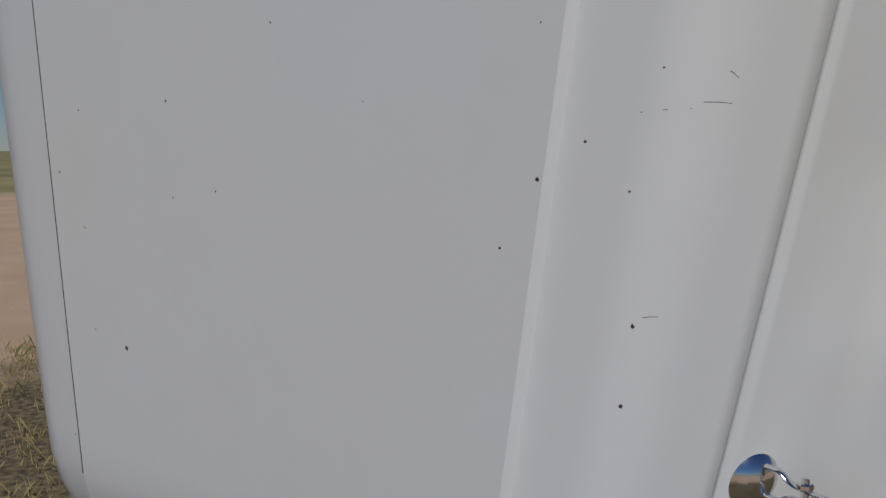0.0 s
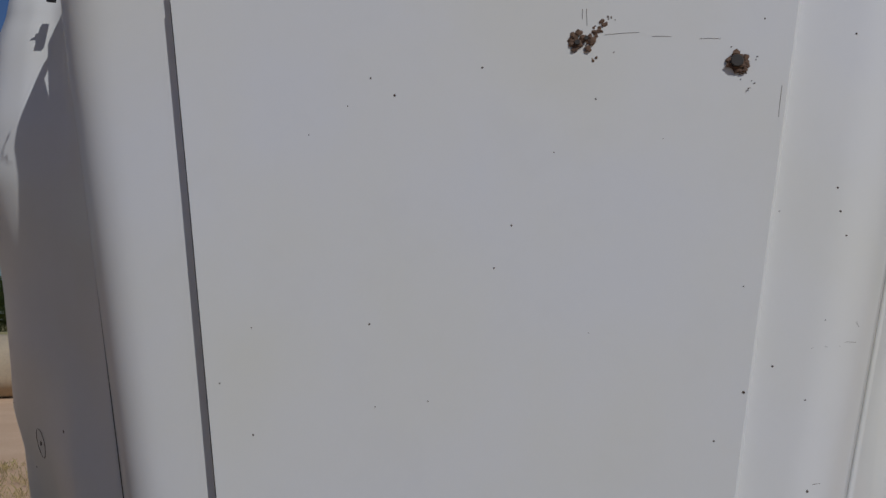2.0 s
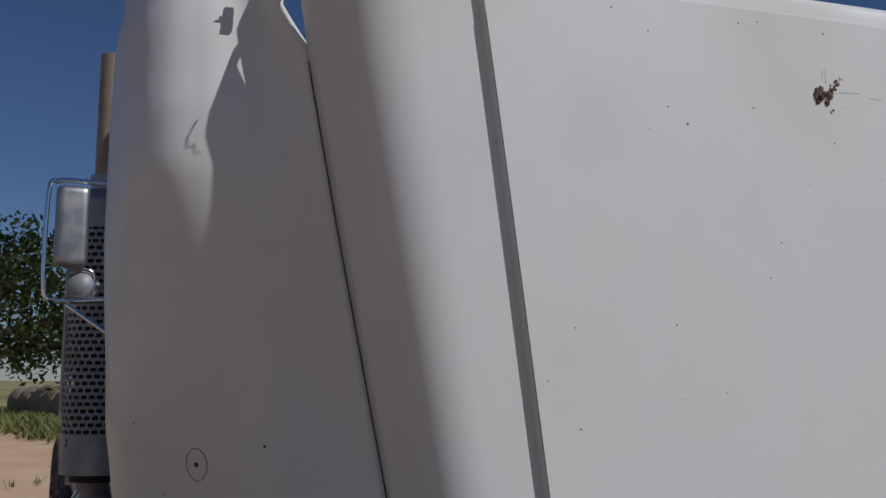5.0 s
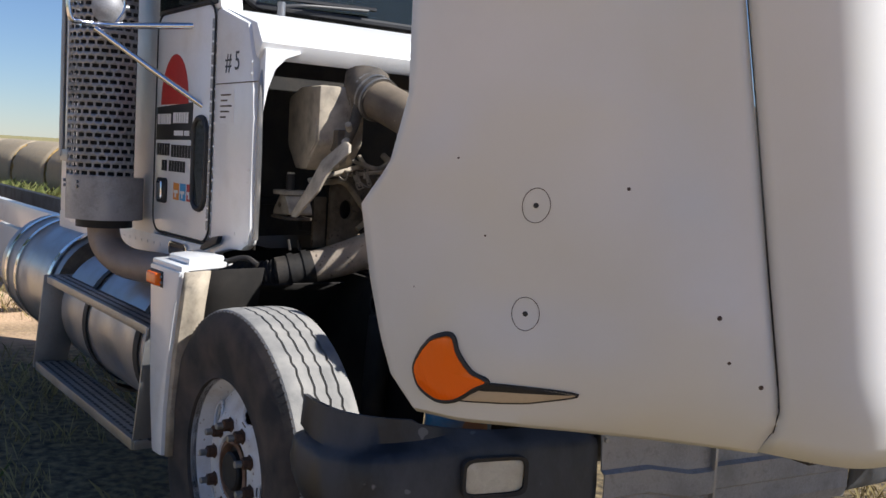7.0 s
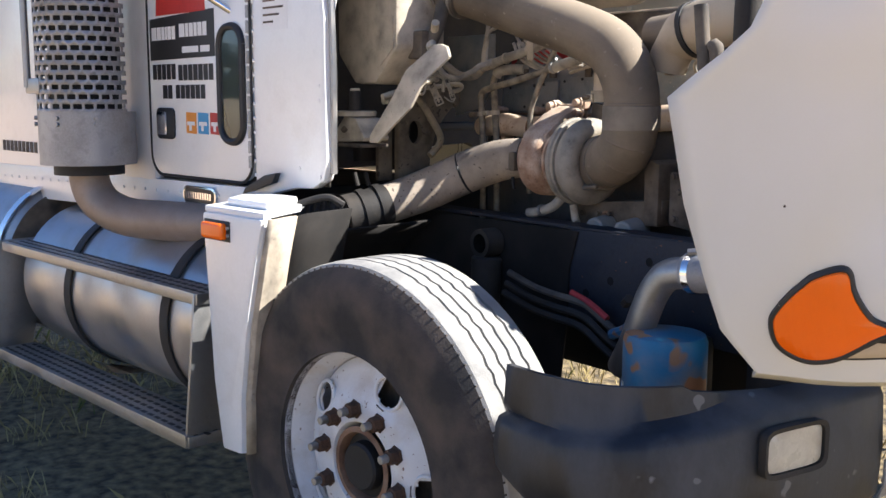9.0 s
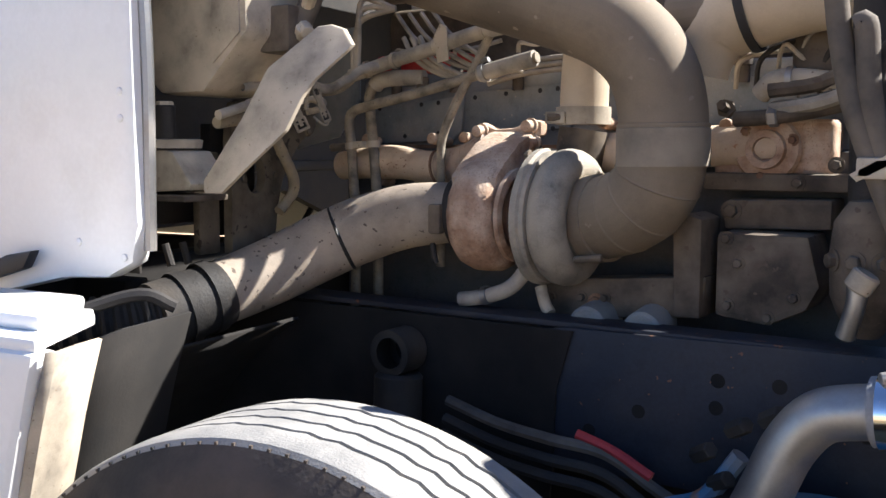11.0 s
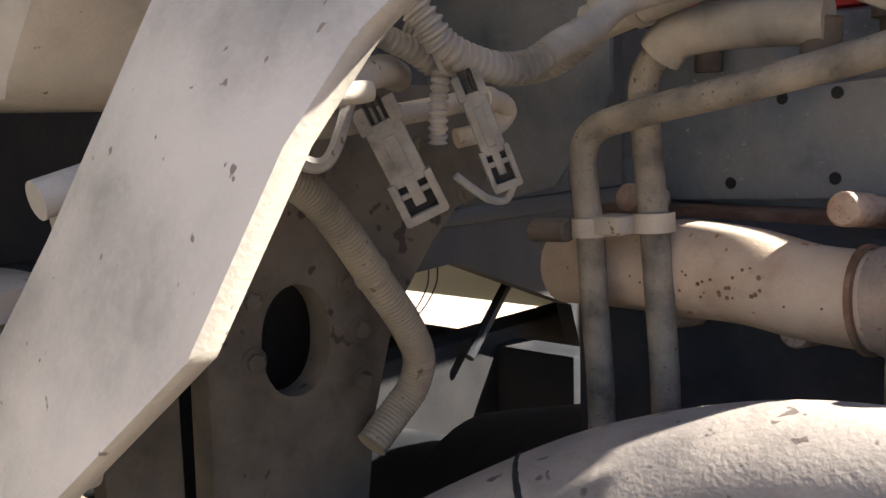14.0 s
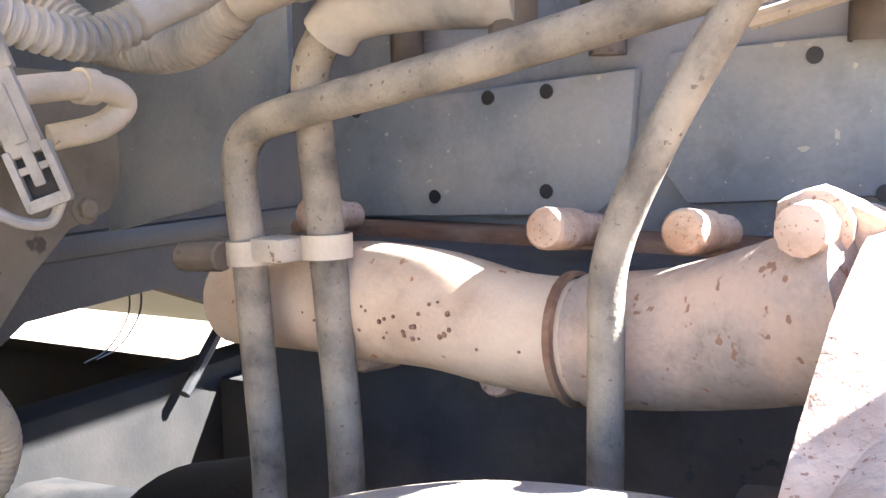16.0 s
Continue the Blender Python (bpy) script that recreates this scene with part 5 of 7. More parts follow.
# ---- rear of the truck ----
def build_rear():
    rails = cab_part("frame_rail", box((-8.0, -0.47, 0.80), (-0.80, -0.40, 1.05), 0.006), black_iron, truck, "dark frame rail")
    cab_part("frame_rail", box((-8.0, 0.40, 0.80), (-0.80, 0.47, 1.05), 0.006), black_iron, truck, "dark frame rail")
    for x in (-5.7, -7.0):
        build_wheel(truck, TF @ Vector((x, -0.92, 0.515)), turned=TURN, front=False, tread_mat=tyre_side)
    cab_part("axle", rod((-5.7, -0.9, 0.515), (-5.7, 0.9, 0.515), 0.09), black_iron, truck)
    cab_part("deck_beam", box((-5.0, -0.86, 0.89), (-2.9, -0.80, 1.045), 0.01), cab_paint, truck, "white side beam behind the sleeper")
    cab_part("side_box", box((-4.9, -0.84, 0.47), (-2.96, -0.5, 0.865), 0.02), cab_paint, truck, "white side box behind the tank")


build_rear()


# ---- chassis by the engine ----
def build_chassis():
    # near frame rail: a channel with holes shown as dark bores
    rail = part("front_rail", prism([(-0.85, 0.80), (0.95, 0.80), (0.95, 1.05), (0.14, 1.038), (0.10, 1.03), (-0.85, 1.03)], 0.008, "y", -0.467, 0.002), blue_frame, truck, "blue-grey steel frame rail with bolt holes")
    part("rail_flange", box((-0.85, -0.459, 1.036), (0.95, -0.385, 1.046), 0.003), blue_frame, rail)
    part("rail_flange", box((-0.85, -0.459, 0.80), (0.95, -0.385, 0.808), 0.003), blue_frame, rail)
    for x, z in ((0.276, 0.915), (0.404, 0.982), (0.402, 0.939), (0.497, 0.985), (0.19, 0.87), (0.62, 0.93), (0.72, 0.98)):
        part("rail_hole", lathe([(0, 0), (0, 0.0095), (0.002, 0.0115), (0.0025, 0)], (x, -0.4665, z), (x, -1, z), 16), sheet_dark, rail, "dark bolt hole")
    part("front_rail", box((-0.85, 0.42, 0.80), (0.95, 0.43, 1.05), 0.003), black_iron, truck, "dark far frame rail")
    # added sheet that paints the rail's shaded rear stretch near black
    part("rail_plate", prism([(-0.85, 0.48), (0.09, 0.48), (0.125, 0.78), (0.13, 0.93), (0.16, 1.034), (-0.85, 1.034)], 0.006, "y", -0.474, 0.002), sheet_dark, truck, "black sheet added for the shade on the frame rail")
    part("front_axle", tube([(0.0, -0.92, 0.50), (0.0, -0.7, 0.47), (0.0, -0.4, 0.42), (0.0, 0.4, 0.42), (0.0, 0.9, 0.5)], 0.06, 12), black_iron, truck, "dark front axle beam")
    sp = [(-0.75, -0.43, 0.62), (-0.3, -0.43, 0.56), (0.05, -0.43, 0.54), (0.4, -0.43, 0.56), (0.8, -0.43, 0.66)]
    for k in range(3):
        part("leaf_spring", tube([(x, y, z - 0.03 * k) for x, y, z in sp], 0.035, 8, flat=0.35), dusty_dark, truck, "dusty spring leaf")
    part("shock_absorber", rod((-0.17, -0.53, 0.55), (-0.17, -0.51, 0.93), 0.045, 20), dusty_dark, truck, "dark shock absorber")
    part("shock_eye", lathe([(-0.03, 0.028), (-0.03, 0.042), (0.03, 0.042), (0.03, 0.028)], (-0.17, -0.51, 0.97), (-0.17, -1, 0.97), 20), dusty_dark, truck)
    for k, (dz, y) in enumerate(((0.0, -0.53), (-0.03, -0.54), (-0.055, -0.55))):
        part("brake_hose", tube([(-0.05, y, 0.90 + dz), (0.05, y, 0.875 + dz), (0.16, y - 0.02, 0.87 + dz), (0.25, y, 0.855 + dz), (0.34, y, 0.81 + dz), (0.44, y, 0.77 + dz)], 0.010, 8), dusty_dark if k else rubber, truck, "dusty black hose")
    part("red_cable", tube([(0.20, -0.535, 0.882), (0.26, -0.53, 0.863), (0.325, -0.53, 0.832)], 0.0085, 8), red_cable, truck, "red battery cable")
    part("blue_hose", tube([(0.36, -0.55, 0.80), (0.42, -0.56, 0.83), (0.47, -0.56, 0.90)], 0.014, 8), filter_blue, truck, "blue hose")
    for p in ((0.45, -0.55, 0.93), (0.40, -0.55, 0.885), (0.50, -0.56, 0.955), (0.43, -0.56, 0.85)):
        part("fitting", rod(Vector(p), Vector(p) + Vector((0.03, -0.02, 0.02)), 0.013, 6), dusty_dark, truck, "hose fitting")
    part("steering_box", box((0.42, -0.60, 0.66), (0.62, -0.47, 0.84), 0.03), dusty_dark, truck, "dusty steering gear box")
    part("drag_link", tube([(0.50, -0.62, 0.62), (0.25, -0.72, 0.58), (0.02, -0.80, 0.55)], 0.022, 10), black_iron, truck, "steering link")
    part("cross_member", box((0.55, -0.42, 0.78), (0.70, 0.42, 0.92), 0.01), black_iron, truck)
    # spin-on filter, blue with rust
    fl = new("oil_filter")
    fl.parent = truck
    tagged(fl, "blue spin-on oil filter with rust and a white label")
    part("canister", lathe([(0, 0), (0, 0.075), (0.01, 0.092), (0.03, 0.096), (0.20, 0.096), (0.215, 0.090), (0.22, 0.07), (0.225, 0)], (0.585, -0.62, 0.64), (0.585, -0.62, 1), 40), filter_blue, fl, "blue canister, rust-stained")
    rows = [[(0.585 + 0.0975 * math.cos(a), -0.62 + 0.0975 * math.sin(a), z) for a in [radians(205 + 6 * k) for k in range(7)]] for z in (0.66, 0.745)]
    part("filter_label", grid_skin(rows), decal_white, fl, "white paper label")
    rows = [[(0.585 + 0.098 * math.cos(a), -0.62 + 0.098 * math.sin(a), z) for a in [radians(210 + 5 * k) for k in range(5)]] for z in (0.715, 0.738)]
    part("filter_label_band", grid_skin(rows), decal_blue, fl)
    # coolant pipe by the filter
    rp = new("coolant_pipe")
    rp.parent = truck
    tagged(rp, "bent bare steel coolant pipe with hose and clamp")
    part("pipe", tube([(0.69, -0.63, 1.01), (0.64, -0.63, 1.005), (0.59, -0.63, 0.99), (0.553, -0.63, 0.945), (0.525, -0.63, 0.88), (0.49, -0.62, 0.81), (0.44, -0.6, 0.74)], 0.036, 20), dull_alu, rp, "bare bent steel pipe")
    part("hose_end", tube([(0.655, -0.63, 1.008), (0.72, -0.63, 1.015), (0.80, -0.60, 1.02), (0.9, -0.5, 1.02)], 0.045, 20), steel_grey, rp, "grey hose end")
    part("hose_clamp", strap_band((0.672, -0.63, 1.009), (0.8, -0.63, 1.02), 0.046, 0.018), chrome, rp, "bright hose clamp")
    part("clamp_screw", rod((0.665, -0.655, 1.056), (0.69, -0.64, 1.06), 0.008, 8), dull_alu, rp)
    part("hose_cap", tube([(0.725, -0.64, 1.05), (0.76, -0.63, 1.055)], 0.02, 10), rust_dark, rp)


build_chassis()


# ---- engine ----
engine = new("engine")
engine.parent = truck
tagged(engine, "dust-covered diesel engine, its turbo side open to view")


def build_block():
    part("cylinder_block", box((-0.55, -0.19, 0.75), (0.62, 0.30, 1.335), 0.02), block_grey, engine, "dusty dark engine block")
    part("cylinder_head", box((-0.56, -0.11, 1.33), (0.60, 0.28, 1.50), 0.015), blue_grey, engine, "grey cylinder head")
    part("valve_cover", box((-0.56, -0.02, 1.50), (0.60, 0.26, 1.66), 0.03, 3), dusty_iron, engine, "dusty valve cover")
    part("oil_pan", box((-0.5, -0.16, 0.55), (0.5, 0.2, 0.76), 0.03), black_iron, engine)
    # side cover plates
    for pts, holes in (
        ([(-0.545, 1.343), (-0.305, 1.353), (-0.283, 1.372), (-0.278, 1.447), (-0.54, 1.425)], ((-0.43, 1.362), (-0.34, 1.368), (-0.385, 1.431), (-0.34, 1.434), (-0.50, 1.424), (-0.52, 1.35))),
        ([(-0.262, 1.385), (-0.243, 1.362), (-0.02, 1.378), (-0.02, 1.466), (-0.258, 1.455)], ((-0.246, 1.443), (-0.17, 1.449), (-0.09, 1.453), (-0.05, 1.456), (-0.13, 1.372), (-0.06, 1.376)))):
        pl = part("cover_plate", prism(pts, 0.012, "y", -0.125, 0.003), blue_grey, engine, "blue-grey steel cover plate with bolt holes")
        for x, z in holes:
            part("plate_hole", lathe([(0, 0), (0, 0.0042), (0.002, 0.005), (0.002, 0)], (x, -0.1252, z), (x, -1, z), 14), black_trim, pl, "dark screw hole")
    part("cover_plate", prism([(0.0, 1.37), (0.55, 1.37), (0.55, 1.47), (0.0, 1.465)], 0.012, "y", -0.122, 0.003), blue_grey, engine, "blue-grey steel cover plate")
    part("rust_ledge", box((-0.54, -0.16, 1.325), (0.35, -0.10, 1.343), 0.004), rust_dark, engine, "rusty ledge under the plates")
    # injector bodies and small lines above the plates
    for k in range(7):
        x = -0.5 + 0.155 * k
        part("injector", lathe([(0, 0.012), (0.03, 0.012), (0.032, 0.018), (0.05, 0.018), (0.055, 0.010), (0.075, 0.010), (0.075, 0)], (x + 0.05, -0.13, 1.455), (x + 0.05, -0.13, 2), 12), dusty_iron, engine, "injector body")
        part("injector_line", tube([(x + 0.05, -0.13, 1.53), (x + 0.06, -0.14, 1.55), (x + 0.1, -0.14, 1.545), (x + 0.16, -0.12, 1.56)], 0.005, 6), dusty_pale, engine)
    for k, z in enumerate((1.488, 1.50, 1.512)):
        part("fuel_line", tube([(-0.2, -0.15 - 0.008 * k, z - 0.02), (-0.1, -0.15, z), (0.1, -0.15, z + 0.01), (0.3, -0.14, z + 0.012)], 0.0055, 8), dusty_pale, engine, "thin dusty fuel line")
    part("red_cover", box((-0.53, -0.10, 1.50), (-0.30, -0.03, 1.545), 0.01), decal_red, engine, "red cover behind the lines")
    # lower castings
    part("mount_rail", prism([(0.03, 1.035), (0.07, 1.03), (0.335, 1.055), (0.34, 1.125), (0.03, 1.098)], 0.06, "y", -0.345, 0.006), dusty_iron, engine, "dusty ribbed casting along the block")
    for x, z in ((0.143, 1.065), (0.055, 1.068), (0.115, 1.072), (0.16, 1.074)):
        part("bolt", bolt((x, -0.346, z), (0, -1, 0), 0.011 if x == 0.143 else 0.007, 0.009), rust_dark if x == 0.143 else dusty_iron, engine)
    part("side_bracket", prism([(0.29, 1.055), (0.335, 1.055), (0.335, 1.22), (0.305, 1.23), (0.285, 1.20)], 0.10, "y", -0.36, 0.006), dusty_iron, engine, "dusty upright bracket")
    cov = part("pump_housing", prism([(0.352, 1.06), (0.44, 1.05), (0.50, 1.08), (0.52, 1.12), (0.50, 1.2), (0.352, 1.2)], 0.12, "y", -0.34, 0.012), dusty_iron, engine, "dusty pump housing")
    for x, z in ((0.375, 1.08), (0.39, 1.15), (0.48, 1.10), (0.44, 1.065), (0.37, 1.19)):
        part("bolt", bolt((x, -0.341, z), (0, -1, 0), 0.008, 0.007), dusty_iron, cov)
    part("cover_block", prism([(0.345, 1.20), (0.52, 1.205), (0.52, 1.255), (0.345, 1.25)], 0.1, "y", -0.28, 0.008), dusty_iron, engine, "dusty block above the pump")
    part("bolt", bolt((0.358, -0.281, 1.232), (0, -1, 0), 0.012, 0.01), dusty_iron, engine)
    # regulator with upright pipe
    rg = part("regulator", lathe([(0, 0.02), (0.03, 0.04), (0.06, 0.052), (0.12, 0.055), (0.17, 0.05), (0.20, 0.03), (0.205, 0)], (0.60, -0.40, 1.06), (0.60, -0.40, 2), 20), dusty_iron, engine, "dusty cast regulator")
    for a in (220, 260, 300):
        p = Vector((0.60 + 0.055 * math.cos(radians(a)), -0.40 + 0.055 * math.sin(radians(a)), 1.175))
        part("bolt", bolt(p, p - Vector((0.60, -0.40, 1.175)), 0.011, 0.01), dusty_iron, rg)
    part("riser_pipe", rod((0.595, -0.38, 1.24), (0.585, -0.36, 1.75), 0.032, 16), dusty_dark, engine, "dark riser pipe")
    part("valve_stem", tube([(0.585, -0.47, 1.07), (0.60, -0.48, 1.12), (0.60, -0.48, 1.15)], 0.014, 10), dull_alu, engine, "small drain valve")
    part("valve_head", rod((0.60, -0.485, 1.14), (0.615, -0.485, 1.165), 0.02, 12), dusty_pale, engine)
    # round ports below the casting
    for x in (0.15, 0.25):
        part("drain_port", rod((x, -0.40, 1.03), (x, -0.32, 1.04), 0.035, 20), blue_grey, engine, "grey round port")
    # front end of the manifold and its rust-red castings
    for x, z, s in ((0.38, 1.35, 0.045), (0.46, 1.34, 0.05), (0.34, 1.315, 0.03)):
        part("manifold_lug", box((x - s, -0.235, z - s), (x + s, -0.16, z + s * 0.9), 0.014, 3), rust_cast, engine, "rust-coloured cast lug")
    part("block_ledge", box((0.30, -0.26, 1.265), (0.60, -0.18, 1.295), 0.008), dusty_iron, engine)
    for k in range(2):
        part("front_pipe", tube([(0.42, -0.28 - 0.02 * k, 1.40 + 0.03 * k), (0.50, -0.30, 1.41 + 0.03 * k), (0.60, -0.3, 1.44 + 0.035 * k), (0.75, -0.25, 1.45 + 0.03 * k)], 0.013, 8), dusty_iron if k % 2 else loom_grey, engine, "dusty line to the front")
    # unseen box in the radiator's place, added to keep light out of the bay
    part("radiator_shroud", box((0.82, -0.40, 0.88), (0.92, 0.50, 1.70), 0.02), black_iron, engine, "unseen radiator stand-in that blocks light from the front")
    part("thermostat", box((0.44, -0.26, 1.44), (0.56, -0.16, 1.54), 0.025, 3), dusty_iron, engine, "dusty cast housing")


build_block()


def build_turbo():
    tb = new("turbocharger")
    tb.parent = truck
    tagged(tb, "dusty turbocharger, rust-coloured turbine and grey compressor")
    ax, zc, sx = -0.37, 1.215, 0.045
    # turbine scroll: a rust-coloured cast drum with rounded shoulders
    bm = lathe([(0.0, 0.045), (-0.002, 0.074), (0.003, 0.090), (0.013, 0.100), (0.028, 0.1045), (0.048, 0.105), (0.068, 0.103), (0.082, 0.096), (0.089, 0.083), (0.088, 0.045)], (sx - 0.148, ax, zc), (1, ax, zc), 64)
    for v in bm.verts:
        v.co += (v.co - Vector((v.co.x, ax, zc))).normalized() * 0.0022 * noise.noise(v.co * 55)
    part("turbine_housing", bm, rust_cast, tb, "rust-coloured rough cast turbine housing", angle=60)
    # inlet duct: a box-shaped neck that falls from the flange into the drum
    duct = prism([(-0.262, 1.372), (-0.30, 1.366), (-0.35, 1.346), (-0.402, 1.311), (-0.435, 1.285), (-0.41, 1.20), (-0.30, 1.20), (-0.262, 1.30)], 0.098, "x", sx - 0.155, 0.009)
    part("turbine_inlet", duct, rust_cast, tb, "rust-coloured inlet neck", angle=35)
    fl = part("inlet_flange", prism([(-0.145, 1.352), (-0.125, 1.345), (-0.02, 1.352), (0.0, 1.36), (0.0, 1.385), (-0.02, 1.39), (-0.06, 1.374), (-0.10, 1.372), (-0.13, 1.385), (-0.147, 1.378)], 0.026, "y", -0.290, 0.005), rust_cast, tb, "rust-coloured inlet flange")
    for x, z in ((-0.127, 1.368), (-0.020, 1.377), (-0.012, 1.345)):
        part("bolt", lathe([(0, 0.015), (0.006, 0.016), (0.008, 0.012), (0.022, 0.011), (0.024, 0)], (x, -0.289, z), (x - 0.1, -1, z), 12), rust_cast, fl)
    # neck between scroll and compressor
    part("bearing_housing", lathe([(0, 0.052), (0.012, 0.056), (0.016, 0.040), (0.03, 0.038), (0.035, 0.050), (0.05, 0.05)], (sx - 0.052, ax, zc), (1, ax, zc), 28), rust_dark, tb, "dark rusty bearing housing")
    part("turbine_clamp", lathe([(0, 0.078), (0.004, 0.085), (0.012, 0.085), (0.016, 0.074)], (sx - 0.055, ax, zc), (1, ax, zc), 40), rust_cast, tb, "rust-coloured clamp ring")
    # compressor: backing plate, volute, inlet collar
    part("backplate", lathe([(0, 0.05), (0, 0.112), (0.006, 0.121), (0.018, 0.122), (0.022, 0.117), (0.03, 0.117), (0.032, 0.05)], (sx - 0.005, ax, zc), (1, ax, zc), 56), alu_comp, tb, "dusty aluminium back plate with a clamp ring")
    rows = []
    for i in range(49):
        a = 2 * math.pi * i / 48
        grow = 0.031
        row = []
        for k in range(17):
            b = 2 * math.pi * k / 16
            rr = 0.090 + grow * math.cos(b)
            row.append((sx + 0.055 + 1.15 * grow * math.sin(b), ax - rr * math.cos(-a + 0.3), zc + rr * math.sin(-a + 0.3)))
        rows.append(row)
    part("compressor_volute", grid_skin(rows), alu_comp, tb, "dusty cast aluminium compressor housing", angle=60)
    part("compressor_face", lathe([(0.05, 0.1), (0.075, 0.085), (0.085, 0.072), (0.10, 0.068), (0.112, 0.070), (0.135, 0.070)], (sx, ax, zc), (1, ax, zc), 48), alu_comp, tb, "dusty compressor inlet neck")
    part("outlet_neck", tube([(0.06, -0.31, 1.28), (0.075, -0.285, 1.32), (0.082, -0.28, 1.37)], 0.045, 20), dusty_iron, tb, "compressor outlet neck")
    # clamp bolt under the housing and oil drain
    p = Vector((0.145, -0.44, 1.15))
    part("vband_bolt", rod(p, p + Vector((0.05, 0.0, 0.006)), 0.006, 8), dusty_iron, tb, "small clamp bolt")
    part("oil_drain", tube([(0.035, -0.38, 1.155), (0.03, -0.40, 1.12), (0.0, -0.41, 1.085), (-0.06, -0.41, 1.065), (-0.10, -0.41, 1.058)], 0.014, 12), loom_grey, tb, "grey oil drain pipe")
    part("drain_collar", strap_band((-0.045, -0.41, 1.07), (-0.1, -0.41, 1.058), 0.015, 0.012), dull_alu, tb)
    part("sensor_rod", tube([(0.05, -0.38, 1.09), (0.062, -0.385, 1.06), (0.075, -0.39, 1.045)], 0.011, 10), dusty_pale, tb)
    for k in range(3):
        part("bolt", bolt((sx - 0.004, ax - 0.117 * math.cos(radians(70 + 20 * k)), zc + 0.117 * math.sin(radians(70 + 20 * k))), (-1, 0, 0), 0.006, 0.008), dusty_iron, tb)


build_turbo()


def build_pipes():
    # exhaust pipe from the turbo down to the frame
    run = [(-0.09, -0.375, 1.215), (-0.16, -0.383, 1.214), (-0.24, -0.395, 1.204), (-0.32, -0.425, 1.178), (-0.385, -0.475, 1.142), (-0.428, -0.54, 1.108), (-0.455, -0.61, 1.083), (-0.472, -0.675, 1.066)]
    dp = part("downpipe", tube(run, [0.054, 0.058, 0.062, 0.065, 0.065, 0.064, 0.062, 0.060], 36), down_metal, truck, "heat-greyed exhaust downpipe with flaking scale")
    # rusty tail and clamps coloured dark to paint in their shade
    part("downpipe_tail", tube([(-0.468, -0.66, 1.07), (-0.482, -0.72, 1.053), (-0.50, -0.79, 1.038)], 0.0625, 24), dusty_dark, truck, "rusty pipe end, coloured dark for the shade on it")
    for k in range(2):
        a = Vector((-0.474 - 0.012 * k, -0.683 - 0.05 * k, 1.064 - 0.014 * k))
        cl = part("tail_clamp", strap_band(a, a + Vector((-0.02, -0.07, -0.018)), 0.064, 0.02, 0.004), dusty_dark, dp, "dark band clamp")
    for y in (-0.70, -0.74):
        part("clamp_stud", rod((-0.505, y, 1.125), (-0.515, y - 0.005, 1.165), 0.007, 8), dusty_dark, dp)
    c, w = Vector((-0.352, -0.447, 1.161)), Vector((-0.065, -0.05, -0.036))
    part("weld_ring", lathe([(-0.004, 0.0635), (0, 0.0672), (0.004, 0.0635)], c, c + w, 36), black_iron, dp, "dark weld seam")
    part("outlet_clamp", lathe([(0, 0.058), (0, 0.068), (0.022, 0.068), (0.022, 0.058)], (-0.105, -0.377, 1.215), (-0.3, -0.40, 1.20), 36), dusty_dark, dp, "dark band clamp")
    part("clamp_lug", box((-0.145, -0.455, 1.18), (-0.118, -0.435, 1.235), 0.006), dusty_iron, dp, "clamp lug")
    part("clamp_tail", tube([(-0.15, -0.43, 1.16), (-0.143, -0.435, 1.14), (-0.138, -0.435, 1.125)], 0.005, 8), dusty_dark, dp)
    flx = [(-0.495, -0.77, 1.042), (-0.54, -0.84, 1.03), (-0.62, -0.90, 1.02), (-0.75, -0.92, 1.01)]
    part("flex_pipe", corrugated(flx, 0.05, 0.02, 0.004, 20), black_iron, truck, "ribbed flexible pipe")
    # large intake pipe: mitred elbow, band, upper bend
    rows = [(0.155, -0.372, 1.215), (0.185, -0.385, 1.222), (0.22, -0.40, 1.232), (0.255, -0.412, 1.252), (0.280, -0.42, 1.285), (0.288, -0.42, 1.33), (0.288, -0.42, 1.37), (0.284, -0.42, 1.41), (0.272, -0.425, 1.455), (0.245, -0.43, 1.498), (0.20, -0.44, 1.535), (0.13, -0.455, 1.565), (0.02, -0.475, 1.602), (-0.12, -0.50, 1.650), (-0.26, -0.53, 1.698)]
    ip = part("intake_pipe", tube(rows, 0.071, 32), intake_metal, truck, "wide dusty intake pipe with a tight bend")
    # welded mitre seams of the elbow
    for i in (2, 3, 4):
        a, b = Vector(rows[i - 1]), Vector(rows[i + 1])
        part("mitre_weld", lathe([(-0.003, 0.0705), (0, 0.0725), (0.003, 0.0705)], Vector(rows[i]), Vector(rows[i]) + (b - a), 36), intake_metal, ip)
    part("pipe_band", lathe([(-0.004, 0.0705), (-0.003, 0.0735), (0.0, 0.074), (0.003, 0.0735), (0.004, 0.0705)], (0.288, -0.42, 1.372), (0.286, -0.42, 1.5), 40), intake_metal, ip, "dull joint ring")
    part("hose_cuff", lathe([(-0.06, 0.0715), (-0.06, 0.0745), (0.0, 0.0745), (0.002, 0.0715)], (0.288, -0.42, 1.368), (0.287, -0.42, 1.5), 40), cuff_rubber, ip, "dark dusty rubber cuff")
    part("inlet_cuff", lathe([(-0.002, 0.071), (-0.002, 0.0765), (0.028, 0.0765), (0.03, 0.071)], (0.148, -0.371, 1.2145), (0.20, -0.385, 1.222), 40), intake_metal, ip, "clamped cuff at the turbo")
